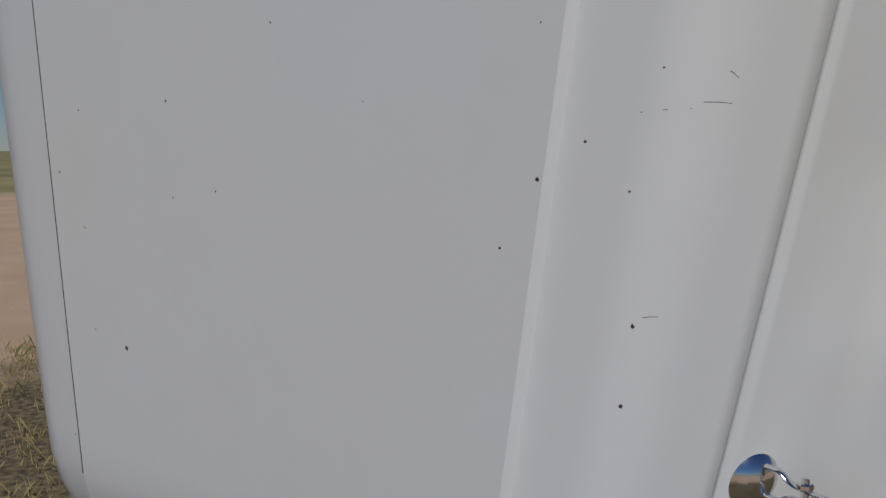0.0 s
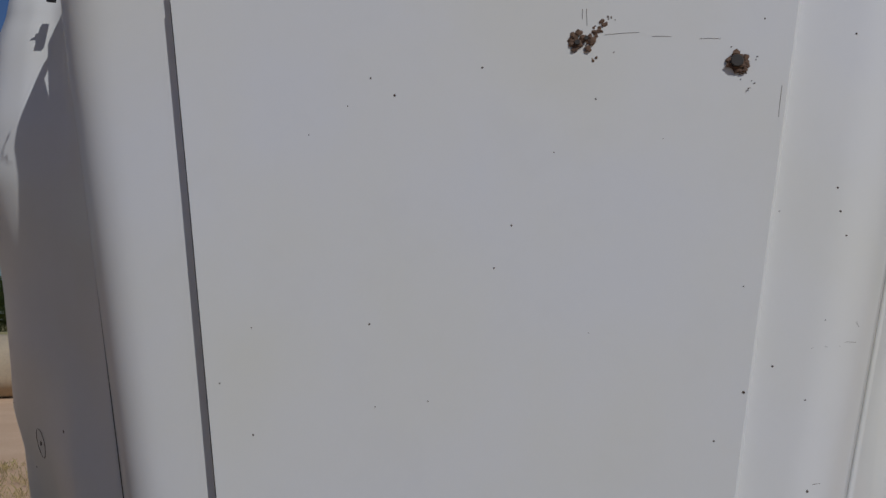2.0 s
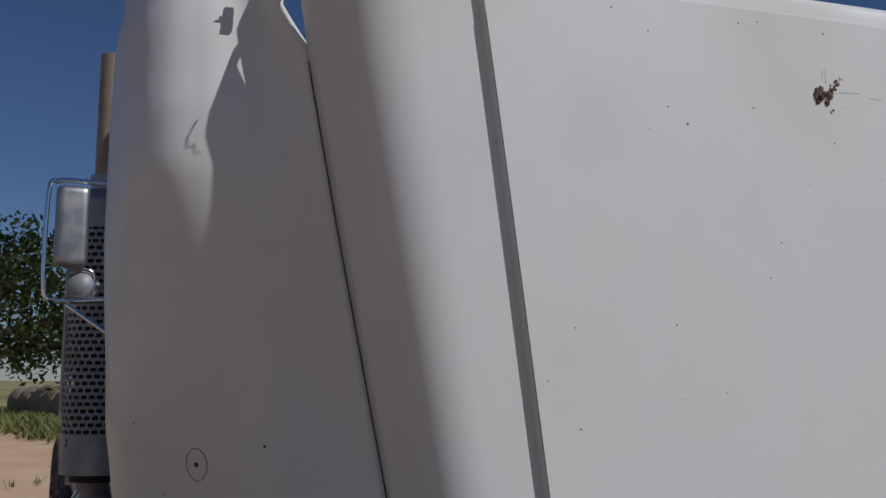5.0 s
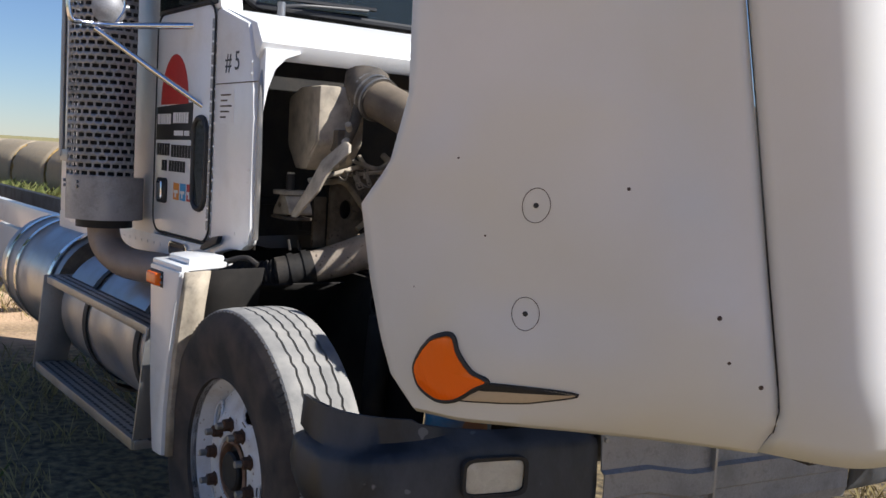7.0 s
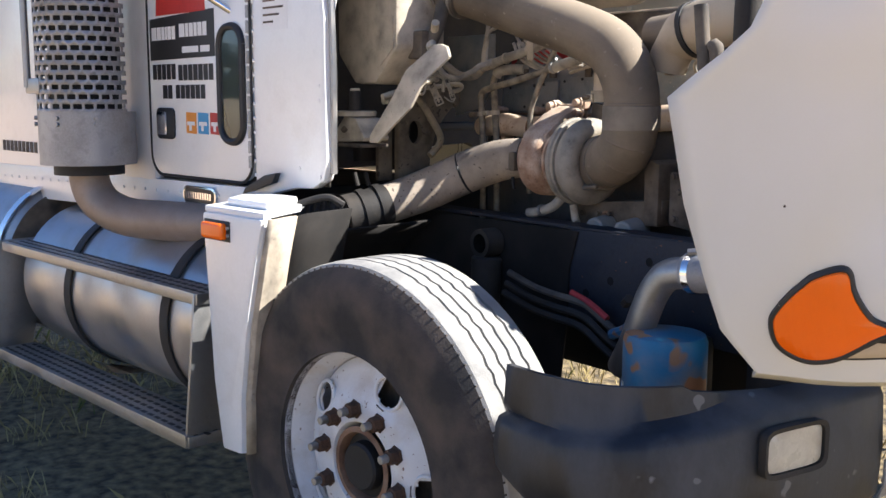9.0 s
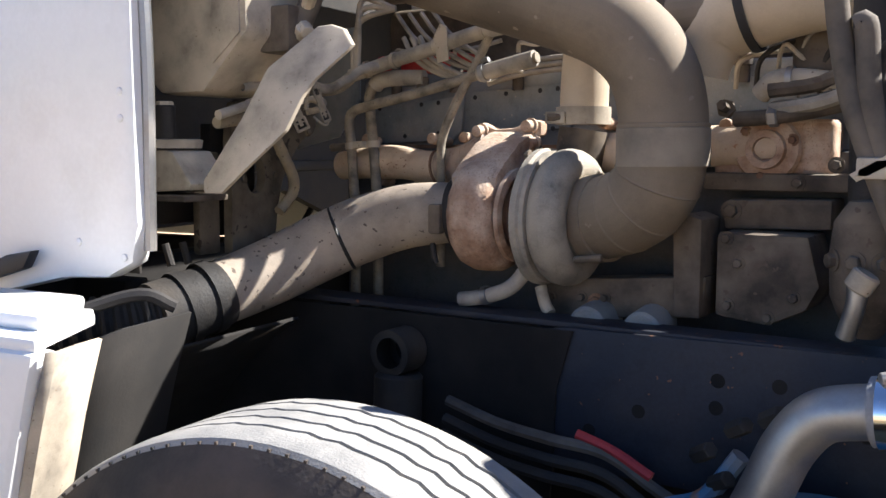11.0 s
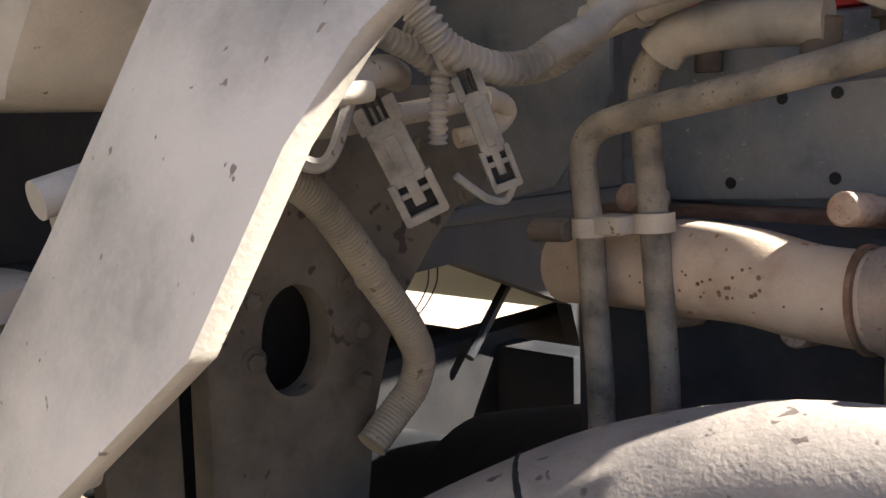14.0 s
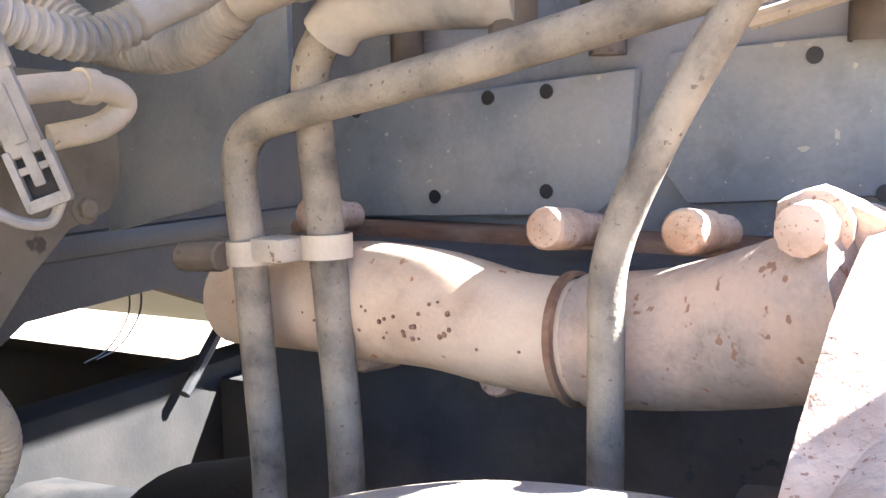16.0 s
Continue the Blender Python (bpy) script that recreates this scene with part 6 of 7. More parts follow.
    # air cleaner collar at the cowl
    ac = part("intake_collar", tube([(-0.24, -0.525, 1.690), (-0.29, -0.535, 1.708), (-0.33, -0.54, 1.735), (-0.35, -0.53, 1.78)], 0.08, 28), rubber, truck, "dark dusty rubber collar")
    for k in range(3):
        a = Vector((-0.25 - 0.03 * k, -0.527 - 0.004 * k, 1.694 + 0.012 * k))
        part("collar_band", strap_band(a, a + Vector((-0.05, -0.01, 0.022)), 0.081, 0.010), dull_alu, ac, "worm-drive clamp")
    part("air_cleaner", lathe([(0, 0), (0.01, 0.14), (0.05, 0.157), (0.56, 0.154), (0.59, 0.14), (0.60, 0)], (-0.58, -0.09, 1.818), (0.5, -0.09, 1.818), 48), dusty_pale, truck, "tan dusty air cleaner canister above the engine")
    part("air_cleaner_cap", lathe([(0, 0.085), (0.012, 0.085), (0.02, 0.07), (0.05, 0.062), (0.055, 0)], (0.015, -0.09, 1.795), (1, -0.09, 1.795), 32), rubber, truck, "dark rubber end cap of the air cleaner")
    # charge pipe rising behind the elbow
    cp = part("charge_pipe", tube([(0.082, -0.28, 1.385), (0.083, -0.28, 1.44), (0.085, -0.275, 1.50), (0.10, -0.27, 1.56)], 0.044, 24), tan_pipe, truck, "tan charge-air pipe")
    part("band_clamp", lathe([(-0.016, 0.046), (-0.016, 0.050), (0.016, 0.050), (0.016, 0.046)], (0.081, -0.28, 1.395), (0.082, -0.28, 2), 36), dusty_pale, cp, "broad dusty band clamp")
    part("band_bolt", rod((0.038, -0.34, 1.392), (0.06, -0.33, 1.392), 0.007, 8), dusty_iron, cp)
    part("band_lug", box((0.03, -0.335, 1.38), (0.07, -0.325, 1.402), 0.003), dusty_pale, cp)
    # wide pipe at the front end
    part("front_charge_pipe", tube([(0.30, -0.30, 1.46), (0.31, -0.30, 1.50), (0.33, -0.30, 1.535), (0.38, -0.30, 1.56), (0.46, -0.30, 1.58), (0.60, -0.30, 1.60)], [0.05, 0.055, 0.062, 0.066, 0.066, 0.066], 28), tan_pipe, truck, "wide tan front pipe")
    part("front_hose", tube([(0.26, -0.30, 1.545), (0.30, -0.30, 1.548), (0.34, -0.30, 1.552)], 0.058, 24), intake_metal, truck)
    # exhaust manifold
    mf = part("exhaust_manifold", tube([(-0.52, -0.235, 1.297), (-0.46, -0.238, 1.303), (-0.40, -0.24, 1.306), (-0.35, -0.24, 1.305), (-0.30, -0.24, 1.298), (-0.25, -0.24, 1.297), (-0.235, -0.24, 1.299)], [0.031, 0.034, 0.037, 0.035, 0.033, 0.033, 0.033], 24), manifold_peach, truck, "peach-coloured heat-burnt exhaust manifold with rust pits")
    part("manifold_elbow", tube([(-0.252, -0.24, 1.297), (-0.20, -0.245, 1.305), (-0.15, -0.26, 1.32), (-0.10, -0.28, 1.34)], [0.036, 0.036, 0.038, 0.04], 24), manifold_grey, mf, "grey-brown rough manifold section")
    part("manifold_slip_ring", lathe([(-0.003, 0.034), (-0.002, 0.0368), (0.002, 0.0368), (0.003, 0.034)], (-0.262, -0.24, 1.297), (-0.2, -0.24, 1.303), 28), rust_dark, mf, "slip joint ring")
    part("exhaust_manifold", tube([(0.05, -0.27, 1.335), (0.10, -0.245, 1.328), (0.16, -0.235, 1.33), (0.22, -0.23, 1.335), (0.30, -0.225, 1.34), (0.42, -0.22, 1.345)], [0.036, 0.036, 0.036, 0.036, 0.036, 0.036], 24), manifold_peach, truck, "peach-coloured front exhaust manifold")
    rnd = random.Random(8)
    for k in range(26):
        x = rnd.gauss(-0.365, 0.034)
        a = radians(rnd.uniform(155, 225))
        c = Vector((x, -0.24, 1.305))
        o = Vector((0, math.cos(a), -0.6 * math.sin(a) - 0.1)).normalized()
        r = rnd.uniform(0.0006, 0.0018)
        part("rust_pit", lathe([(0, r), (0.0007, r * 0.8), (0.0009, 0)], c + o * 0.0355, c + o, 8), rust_dark, mf, "dark rust pit")
    for x, z, L in ((-0.283, 1.349, 0.05), (-0.205, 1.351, 0.05), (-0.315, 1.262, 0.05), (-0.42, 1.262, 0.04), (0.10, 1.378, 0.05), (0.33, 1.37, 0.05), (-0.47, 1.35, 0.03)):
        part("manifold_stud", lathe([(0, 0.010), (L * 0.6, 0.010), (L * 0.62, 0.012), (L + 0.017, 0.012), (L + 0.019, 0.0105), (L + 0.02, 0)], (x, -0.17, z), (x, -1, z + (0.08)), 14), rust_cast, mf, "rusty spacer bolt")
    # paired water lines
    a = [(-0.436, -0.30, 1.0), (-0.434, -0.30, 1.19), (-0.440, -0.30, 1.28), (-0.445, -0.30, 1.345), (-0.450, -0.30, 1.388), (-0.440, -0.30, 1.41), (-0.405, -0.30, 1.421), (-0.334, -0.30, 1.434), (-0.252, -0.30, 1.450), (-0.174, -0.30, 1.467), (-0.10, -0.30, 1.483), (-0.004, -0.30, 1.503)]
    part("coolant_line", tube(a, 0.0103, 14), line_steel, truck, "dusty steel coolant line bent over the plates")
    b = [(-0.390, -0.28, 1.0), (-0.391, -0.28, 1.20), (-0.397, -0.28, 1.29), (-0.402, -0.28, 1.345), (-0.409, -0.28, 1.412), (-0.411, -0.28, 1.443), (-0.398, -0.28, 1.464), (-0.385, -0.275, 1.472)]
    part("coolant_line", tube(b, 0.0108, 14), line_steel, truck, "dusty steel coolant line")
    part("line_hose", tube([(-0.398, -0.279, 1.462), (-0.385, -0.277, 1.474), (-0.35, -0.27, 1.479), (-0.285, -0.26, 1.478)], 0.0165, 14), loom_grey, truck, "wrinkled dusty hose end")
    part("hose_nipple", rod((-0.292, -0.258, 1.445), (-0.29, -0.258, 1.48), 0.013), dusty_iron, truck)
    part("line_hose", tube([(-0.13, -0.30, 1.477), (-0.08, -0.30, 1.488), (-0.01, -0.30, 1.502)], 0.0155, 14), loom_grey, truck, "dusty hose with a clamp")
    part("hose_clamp", strap_band((-0.119, -0.30, 1.480), (-0.05, -0.30, 1.495), 0.0165, 0.010), dull_alu, truck, "worm-drive hose clamp")
    part("clamp_screw", rod((-0.125, -0.30, 1.50), (-0.108, -0.302, 1.504), 0.0055, 8), dull_alu, truck)
    part("line_clip", join(strap_band((-0.443, -0.30, 1.340), (-0.4455, -0.30, 1.4), 0.0122, 0.014), strap_band((-0.402, -0.28, 1.344), (-0.404, -0.28, 1.4), 0.0132, 0.014), box((-0.435, -0.31, 1.336), (-0.41, -0.285, 1.350), 0.003)), dusty_pale, truck, "clip joining the two lines")
    part("clip_bolt", rod((-0.49, -0.31, 1.336), (-0.455, -0.31, 1.338), 0.009, 10), dusty_iron, truck)
    c = [(-0.10, -0.30, 1.565), (-0.135, -0.30, 1.50), (-0.178, -0.30, 1.432), (-0.206, -0.30, 1.378), (-0.217, -0.30, 1.345), (-0.218, -0.30, 1.31), (-0.218, -0.30, 1.24), (-0.218, -0.30, 1.10)]
    part("dipstick_tube", tube(c, 0.0088, 12), line_steel, truck, "dusty dipstick tube")
    # wire loom along the head
    part("wire_loom", tube([(-0.44, -0.305, 1.485), (-0.40, -0.30, 1.496), (-0.332, -0.30, 1.512), (-0.235, -0.30, 1.532), (-0.15, -0.30, 1.552), (-0.06, -0.30, 1.565), (0.05, -0.28, 1.58)], 0.0145, 12), loom_grey, truck, "taped dusty wire loom")
    part("loom_strap", strap_band((-0.225, -0.30, 1.534), (-0.15, -0.30, 1.552), 0.015, 0.012), dusty_pale, truck)
    part("wire_loom", corrugated([(-0.60, -0.33, 1.50), (-0.56, -0.31, 1.468), (-0.52, -0.30, 1.459), (-0.48, -0.30, 1.463), (-0.445, -0.302, 1.48)], 0.0125, 0.005, 0.0012), loom_grey, truck, "ribbed dusty wire loom")
    for k in range(3):
        part("loom_wire", tube([(-0.43 + 0.006 * k, -0.31, 1.49), (-0.435 + 0.006 * k, -0.30, 1.55), (-0.42, -0.29, 1.60 + 0.02 * k), (-0.35, -0.27, 1.62)], 0.006, 8), loom_grey, truck)
    for k in range(3):
        part("spill_line", tube([(-0.33 + 0.02 * k, -0.27, 1.56), (-0.30 + 0.02 * k, -0.27, 1.515), (-0.24 + 0.02 * k, -0.26, 1.482), (-0.18, -0.25, 1.478)], 0.0055, 8), loom_grey, truck)
    # hoses and strap at the front
    for k in range(2):
        d = 0.035 * k
        part("heater_hose", tube([(0.555 + d, -0.50, 1.60 - 0.1 * k), (0.567 + d, -0.50, 1.50), (0.585 + d * 0.7, -0.50, 1.41), (0.612 + d * 0.5, -0.50, 1.33), (0.648 + d * 0.5, -0.50, 1.24), (0.685 + d * 0.6, -0.50, 1.14), (0.70 + d * 0.6, -0.50, 1.06)], 0.0165, 12), rubber, truck, "dusty rubber heater hose")
    part("hose_strap", prism([(0.592, 1.302), (0.602, 1.292), (0.80, 1.40), (0.80, 1.422)], 0.003, "y", -0.525, 0.001), dusty_pale, truck, "flat punched strap")
    part("hose_clip", box((0.60, -0.525, 1.296), (0.645, -0.48, 1.325), 0.004), dusty_pale, truck)
    part("hose_clip", tube([(0.66, -0.525, 1.115), (0.70, -0.53, 1.125), (0.74, -0.525, 1.13)], 0.014, 8), dusty_pale, truck, "pale hose clip")
    part("black_hose", tube([(0.66, -0.47, 1.50), (0.625, -0.47, 1.47), (0.612, -0.47, 1.42), (0.625, -0.47, 1.34), (0.68, -0.47, 1.2)], 0.012, 10), dusty_dark, truck)


build_pipes()


def build_front_details():
    """Small castings, elbows and lines crowding the front of the head."""
    fl = part("port_flange", lathe([(0, 0), (0, 0.052), (0.008, 0.056), (0.016, 0.052), (0.018, 0.034), (0.03, 0.032), (0.03, 0.02), (0.012, 0.018), (0.012, 0)], (0.405, -0.235, 1.335), (0.405, -1, 1.335), 32), rust_cast, truck, "rust-stained round port flange")
    for a in (20, 140, 260):
        part("bolt", bolt((0.405 + 0.045 * math.cos(radians(a)), -0.251, 1.335 + 0.045 * math.sin(radians(a))), (0, -1, 0), 0.007, 0.008), rust_dark, fl)
    el = part("water_elbow", tube([(0.40, -0.28, 1.425), (0.425, -0.29, 1.445), (0.46, -0.29, 1.448), (0.52, -0.29, 1.44), (0.60, -0.28, 1.425)], 0.017, 14), dusty_pale, truck, "pale dusty water elbow")
    part("elbow_clamp", strap_band((0.45, -0.29, 1.4485), (0.48, -0.29, 1.447), 0.018, 0.010), dull_alu, el)
    part("sensor", lathe([(0, 0.012), (0.012, 0.012), (0.012, 0.016), (0.022, 0.016), (0.022, 0.009), (0.045, 0.009), (0.045, 0)], (0.34, -0.25, 1.40), (0.34, -0.4, 1.43), 6), dusty_iron, truck, "dusty brass sensor")
    part("cross_pipe", tube([(0.36, -0.28, 1.385), (0.42, -0.285, 1.388), (0.50, -0.285, 1.40), (0.62, -0.27, 1.43)], 0.013, 12), dusty_iron, truck, "dusty cross pipe")
    part("pipe_nut", rod((0.415, -0.285, 1.388), (0.432, -0.285, 1.389), 0.018, 6), dull_alu, truck)
    rnd = random.Random(21)
    for k in range(9):
        x = 0.34 + 0.035 * k
        z = 1.49 + rnd.uniform(-0.02, 0.05)
        part("front_wire", tube([(x, -0.22, 1.42 + rnd.uniform(0, 0.03)), (x + 0.02, -0.26, z), (x + 0.07, -0.25, z + rnd.uniform(-0.03, 0.04)), (x + 0.16, -0.2, z + 0.02)], rnd.uniform(0.003, 0.006), 6), (loom_grey, dusty_dark, dusty_pale)[k % 3], truck, "thin dusty line")
    for x, z in ((0.36, 1.24), (0.46, 1.28), (0.56, 1.25), (0.52, 1.31)):
        part("bolt", bolt((x, -0.262, z), (0, -1, 0), 0.009, 0.008), dusty_iron, truck)
    part("dark_clamp", strap_band((0.385, -0.30, 1.562), (0.46, -0.30, 1.58), 0.068, 0.014, 0.004), black_iron, truck, "dark clamp on the wide pipe")
    # looms along the head, tied in bundles
    for k in range(4):
        part("head_wire", tube([(-0.36 + 0.03 * k, -0.25, 1.61), (-0.31 + 0.03 * k, -0.26, 1.56), (-0.24 + 0.03 * k, -0.26, 1.515), (-0.17 + 0.02 * k, -0.25, 1.49), (-0.08, -0.22, 1.485)], 0.005, 6), loom_grey, truck, "dusty sheathed wire")
    for x, z in ((-0.33, 1.512), (-0.12, 1.557), (-0.40, 1.497)):
        part("loom_tie", strap_band((x, -0.30, z), (x + 0.1, -0.30, z + 0.022), 0.0155, 0.007), dusty_pale, truck, "pale cable tie")
    part("loom_bracket", prism([(-0.215, 1.50), (-0.19, 1.505), (-0.195, 1.57), (-0.21, 1.575), (-0.225, 1.55)], 0.004, "y", -0.318, 0.001), dusty_pale, truck, "bent loom bracket")


build_front_details()


# ---- cowl side of the engine bay ----
def build_bay():
    # bent flat stay
    st = [(-0.088, 1.50), (-0.098, 1.49), (-0.16, 1.441), (-0.216, 1.362), (-0.30, 1.305), (-0.36, 1.262), (-0.40, 1.262), (-0.40, 1.282), (-0.31, 1.385), (-0.25, 1.466), (-0.155, 1.535), (-0.13, 1.537), (-0.105, 1.528)]
    bar = prism(st, 0.010, "y", -0.755, 0.003)
    fold, way = Vector((-0.205, -0.75, 1.435)), Vector((0.62, 0, 0.785)).normalized()
    bmesh.ops.bisect_plane(bar, geom=list(bar.verts) + list(bar.edges) + list(bar.faces), plane_co=fold, plane_no=way)
    for v in bar.verts:
        v.co.y += 0.2 * max(0.0, (v.co - fold).dot(way))
        v.co.y += 0.36 * (v.co.z - 1.38)
        v.co.x -= 0.36 * (v.co.z - 1.38)
    stay = part("stay_bar", bar, dusty_pale, truck, "pale dusty flat stay bar")
    # cab mount: stud, washer, cushion
    mt = new("cab_mount")
    mt.parent = truck
    tagged(mt, "dusty cab mount with a stud and a broad washer")
    c = Vector((-0.50, -0.75, 1.335))
    part("washer", lathe([(0, 0.02), (0, 0.062), (0.014, 0.064), (0.016, 0.058), (0.016, 0.02)], c, c + Vector((0, 0, 1)), 32), dusty_pale, mt, "broad dusty washer")
    part("stud", rod(c, c + Vector((0, 0, 0.075)), 0.018, 16), dusty_dark, mt, "dark threaded stud")
    part("nut", rod(c + Vector((0, 0, 0.07)), c + Vector((0, 0, 0.082)), 0.015, 6), dusty_pale, mt)
    part("cushion", lathe([(0, 0.035), (0.02, 0.045), (0.055, 0.03)], c - Vector((0, 0, 0.06)), c + Vector((0, 0, 1)), 24), dusty_iron, mt)
    part("mount_bracket", prism([(-0.57, 1.255), (-0.40, 1.265), (-0.395, 1.275), (-0.44, 1.33), (-0.50, 1.335), (-0.56, 1.28)], 0.09, "y", -0.79, 0.004), dusty_pale, mt, "pale folded mount bracket")
    part("mount_foot", box((-0.56, -0.80, 1.245), (-0.40, -0.70, 1.256), 0.003), dusty_iron, mt)
    # expansion tank
    rs = [(-0.645, 1.70), (-0.52, 1.735), (-0.33, 1.735), (-0.33, 1.53), (-0.44, 1.43), (-0.55, 1.43), (-0.645, 1.52)]
    tk = part("surge_tank", prism(rs, 0.18, "y", -0.72, 0.02), dusty_pale, truck, "tan dusty sheet-metal tank")
    part("tank_seam", prism([(-0.41, 1.48), (-0.345, 1.53), (-0.345, 1.62), (-0.41, 1.62)], 0.004, "y", -0.7225, 0.001), dusty_pale, tk, "small patch plate")
    part("tank_hose", tube([(-0.34, -0.64, 1.52), (-0.30, -0.62, 1.55), (-0.28, -0.6, 1.62), (-0.29, -0.58, 1.7)], 0.02, 12), rubber, truck, "dark hose")
    for k in range(5):
        p = Vector((-0.33 + 0.012 * k, -0.62, 1.46 + 0.03 * k))
        part("valve_fitting", rod(p, p + Vector((0.03, -0.02, 0.02 * (-1) ** k)), 0.012, 8), dusty_pale, truck, "dusty fitting")
    part("valve_block", box((-0.36, -0.66, 1.50), (-0.29, -0.60, 1.58), 0.008), dusty_iron, truck, "dusty valve block")
    # rear engine support plate, standing across the frame, with an oval window
    n = Vector((1, 0, 0))
    o = Vector((-0.51, -0.518, 1.283))
    m = Matrix(((0, -1, 0, o.x), (1, 0, 0, o.y), (0, 0, 1, o.z), (0, 0, 0, 1)))
    outline = [(-0.061, 0.121), (-0.064, 0.063), (-0.066, -0.15), (0.05, -0.15), (0.062, -0.063), (0.077, -0.014), (0.094, 0.019), (0.121, 0.052), (0.145, 0.074), (0.172, 0.083), (0.181, 0.098), (0.181, 0.16), (0.031, 0.165), (-0.05, 0.14)]
    hole = [(0.0265 * math.cos(radians(a)), 0.0365 * math.copysign(abs(math.sin(radians(a))) ** 0.85, math.sin(radians(a)))) for a in range(0, 360, 12)]
    bm = bmesh.new()
    loops = []
    for y in (0.0, 0.022):
        ov = [bm.verts.new((x, y, z)) for x, z in outline]
        hv = [bm.verts.new((x, y, z)) for x, z in hole]
        es = [bm.edges.new((ov[k], ov[(k + 1) % len(ov)])) for k in range(len(ov))] + [bm.edges.new((hv[k], hv[(k + 1) % len(hv)])) for k in range(len(hv))]
        bmesh.ops.triangle_fill(bm, use_beauty=True, use_dissolve=False, edges=es)
        loops.append((ov, hv))
    for a, b in zip(loops[0], loops[1]):
        for k in range(len(a)):
            bm.faces.new((a[k], a[(k + 1) % len(a)], b[(k + 1) % len(a)], b[k]))
    sup = part("support_plate", bm, plate_iron, truck, "dusty cast support plate with an oval window", m, angle=30)
    for x, z in ((-0.041, 0.084), (-0.033, 0.030), (-0.033, -0.008), (0.052, -0.037), (0.052, -0.001), (-0.051, 0.03), (0.042, 0.032), (0.156, 0.085), (0.11, 0.12)):
        p = m @ Vector((x, 0, z))
        part("bolt", bolt(p, n, 0.0062, 0.0045), plate_iron, sup)
    # added dark box: makes the oval window look black inside
    part("plate_backing", box((-0.06, 0.06, -0.12), (0.06, 0.09, 0.10), 0.004), black_iron, truck, "dark box added to blacken the plate window", m)
    part("plate_flange", box((-0.12, 0.03, -0.15), (-0.067, 0.05, 0.045), 0.006), plate_iron, truck, "dusty flange beside the plate", m)
    part("mount_beam", box((-0.62, -0.58, 1.187), (-0.58, -0.42, 1.26), 0.006), black_iron, truck, "dark beam below the cab mount", TF)
    part("bell_housing", lathe([(0, 0.10), (0.02, 0.17), (0.1, 0.18), (0.24, 0.15)], (-0.56, -0.05, 0.93), (-1, -0.05, 0.91), 40), dusty_dark, truck, "dark bell housing")
    # thick convoluted hose over the plate
    hs = [(-0.425, -0.70, 1.38), (-0.43, -0.638, 1.387), (-0.436, -0.613, 1.389), (-0.441, -0.583, 1.394), (-0.446, -0.557, 1.387), (-0.452, -0.535, 1.372), (-0.458, -0.512, 1.349), (-0.463, -0.489, 1.322), (-0.468, -0.463, 1.292), (-0.474, -0.446, 1.265), (-0.48, -0.447, 1.243), (-0.485, -0.458, 1.228), (-0.485, -0.48, 1.21)]
    part("drain_hose", corrugated(hs, 0.0108, 0.0032, 0.0003, 16), hose_tan, truck, "ribbed dusty drain hose")
    for x, y, z in ((-0.4415, -0.580, 1.3935), (-0.462, -0.494, 1.328)):
        part("hose_tie", strap_band((x, y, z), (x - 0.006, y + 0.025, z - 0.012), 0.0112, 0.004, 0.001, 18), hose_tan, truck, "dusty tie on the hose")
    # pipes above
    part("upper_pipe", tube([(-0.40, -0.72, 1.392), (-0.40, -0.646, 1.412), (-0.40, -0.625, 1.418), (-0.40, -0.598, 1.427), (-0.40, -0.57, 1.435), (-0.402, -0.548, 1.443), (-0.41, -0.523, 1.448), (-0.43, -0.496, 1.446)], 0.0088, 16), dusty_pale, truck, "thick dusty pipe")
    part("pipe_joint", rod((-0.40, -0.648, 1.4115), (-0.40, -0.628, 1.417), 0.0102, 14), dusty_pale, truck)
    part("lower_pipe", tube([(-0.43, -0.63, 1.413), (-0.43, -0.589, 1.416), (-0.434, -0.559, 1.418), (-0.438, -0.527, 1.42), (-0.441, -0.49, 1.424), (-0.445, -0.455, 1.428), (-0.449, -0.412, 1.433), (-0.452, -0.387, 1.432), (-0.456, -0.375, 1.425), (-0.46, -0.386, 1.414), (-0.47, -0.41, 1.408)], 0.0069, 14), dusty_pale, truck, "dusty bent pipe")
    part("elbow_collar", strap_band((-0.45, -0.402, 1.433), (-0.4515, -0.39, 1.4325), 0.0072, 0.010, 0.0018, 20), dusty_pale, truck, "collar before the bend")
    # capped fittings on the upper pipe
    for p, q, r in (((-0.389, -0.582, 1.433), (-0.383, -0.555, 1.436), 0.0058), ((-0.42, -0.640, 1.444), (-0.414, -0.600, 1.447), 0.0096)):
        a, b = Vector(p), Vector(q)
        L = (b - a).length
        part("pipe_fitting", lathe([(0, r * 0.7), (0.003, r * 0.96), (L * 0.6, r), (L - 0.003, r), (L, r * 0.9), (L, r * 0.6), (L - 0.003, r * 0.55), (L - 0.003, 0)], a, b, 24), dusty_pale, truck, "dusty capped fitting")
        d = (b - a).normalized()
        part("fitting_screw", rod(b - d * 0.003, b + d * 0.001, r * 0.34, 6), dusty_pale, truck)
        for k in range(5):
            w = d.orthogonal().normalized()
            w.rotate(Matrix.Rotation(2 * math.pi * k / 5, 3, d))
            part("fitting_notch", rod(b - d * 0.0025 + w * r * 0.46, b + d * 0.0003 + w * r * 0.46, r * 0.11, 6), dusty_dark, truck)
    part("valve_body", box((-0.455, -0.582, 1.438), (-0.435, -0.562, 1.462), 0.004), dusty_iron, truck, "dusty valve body")
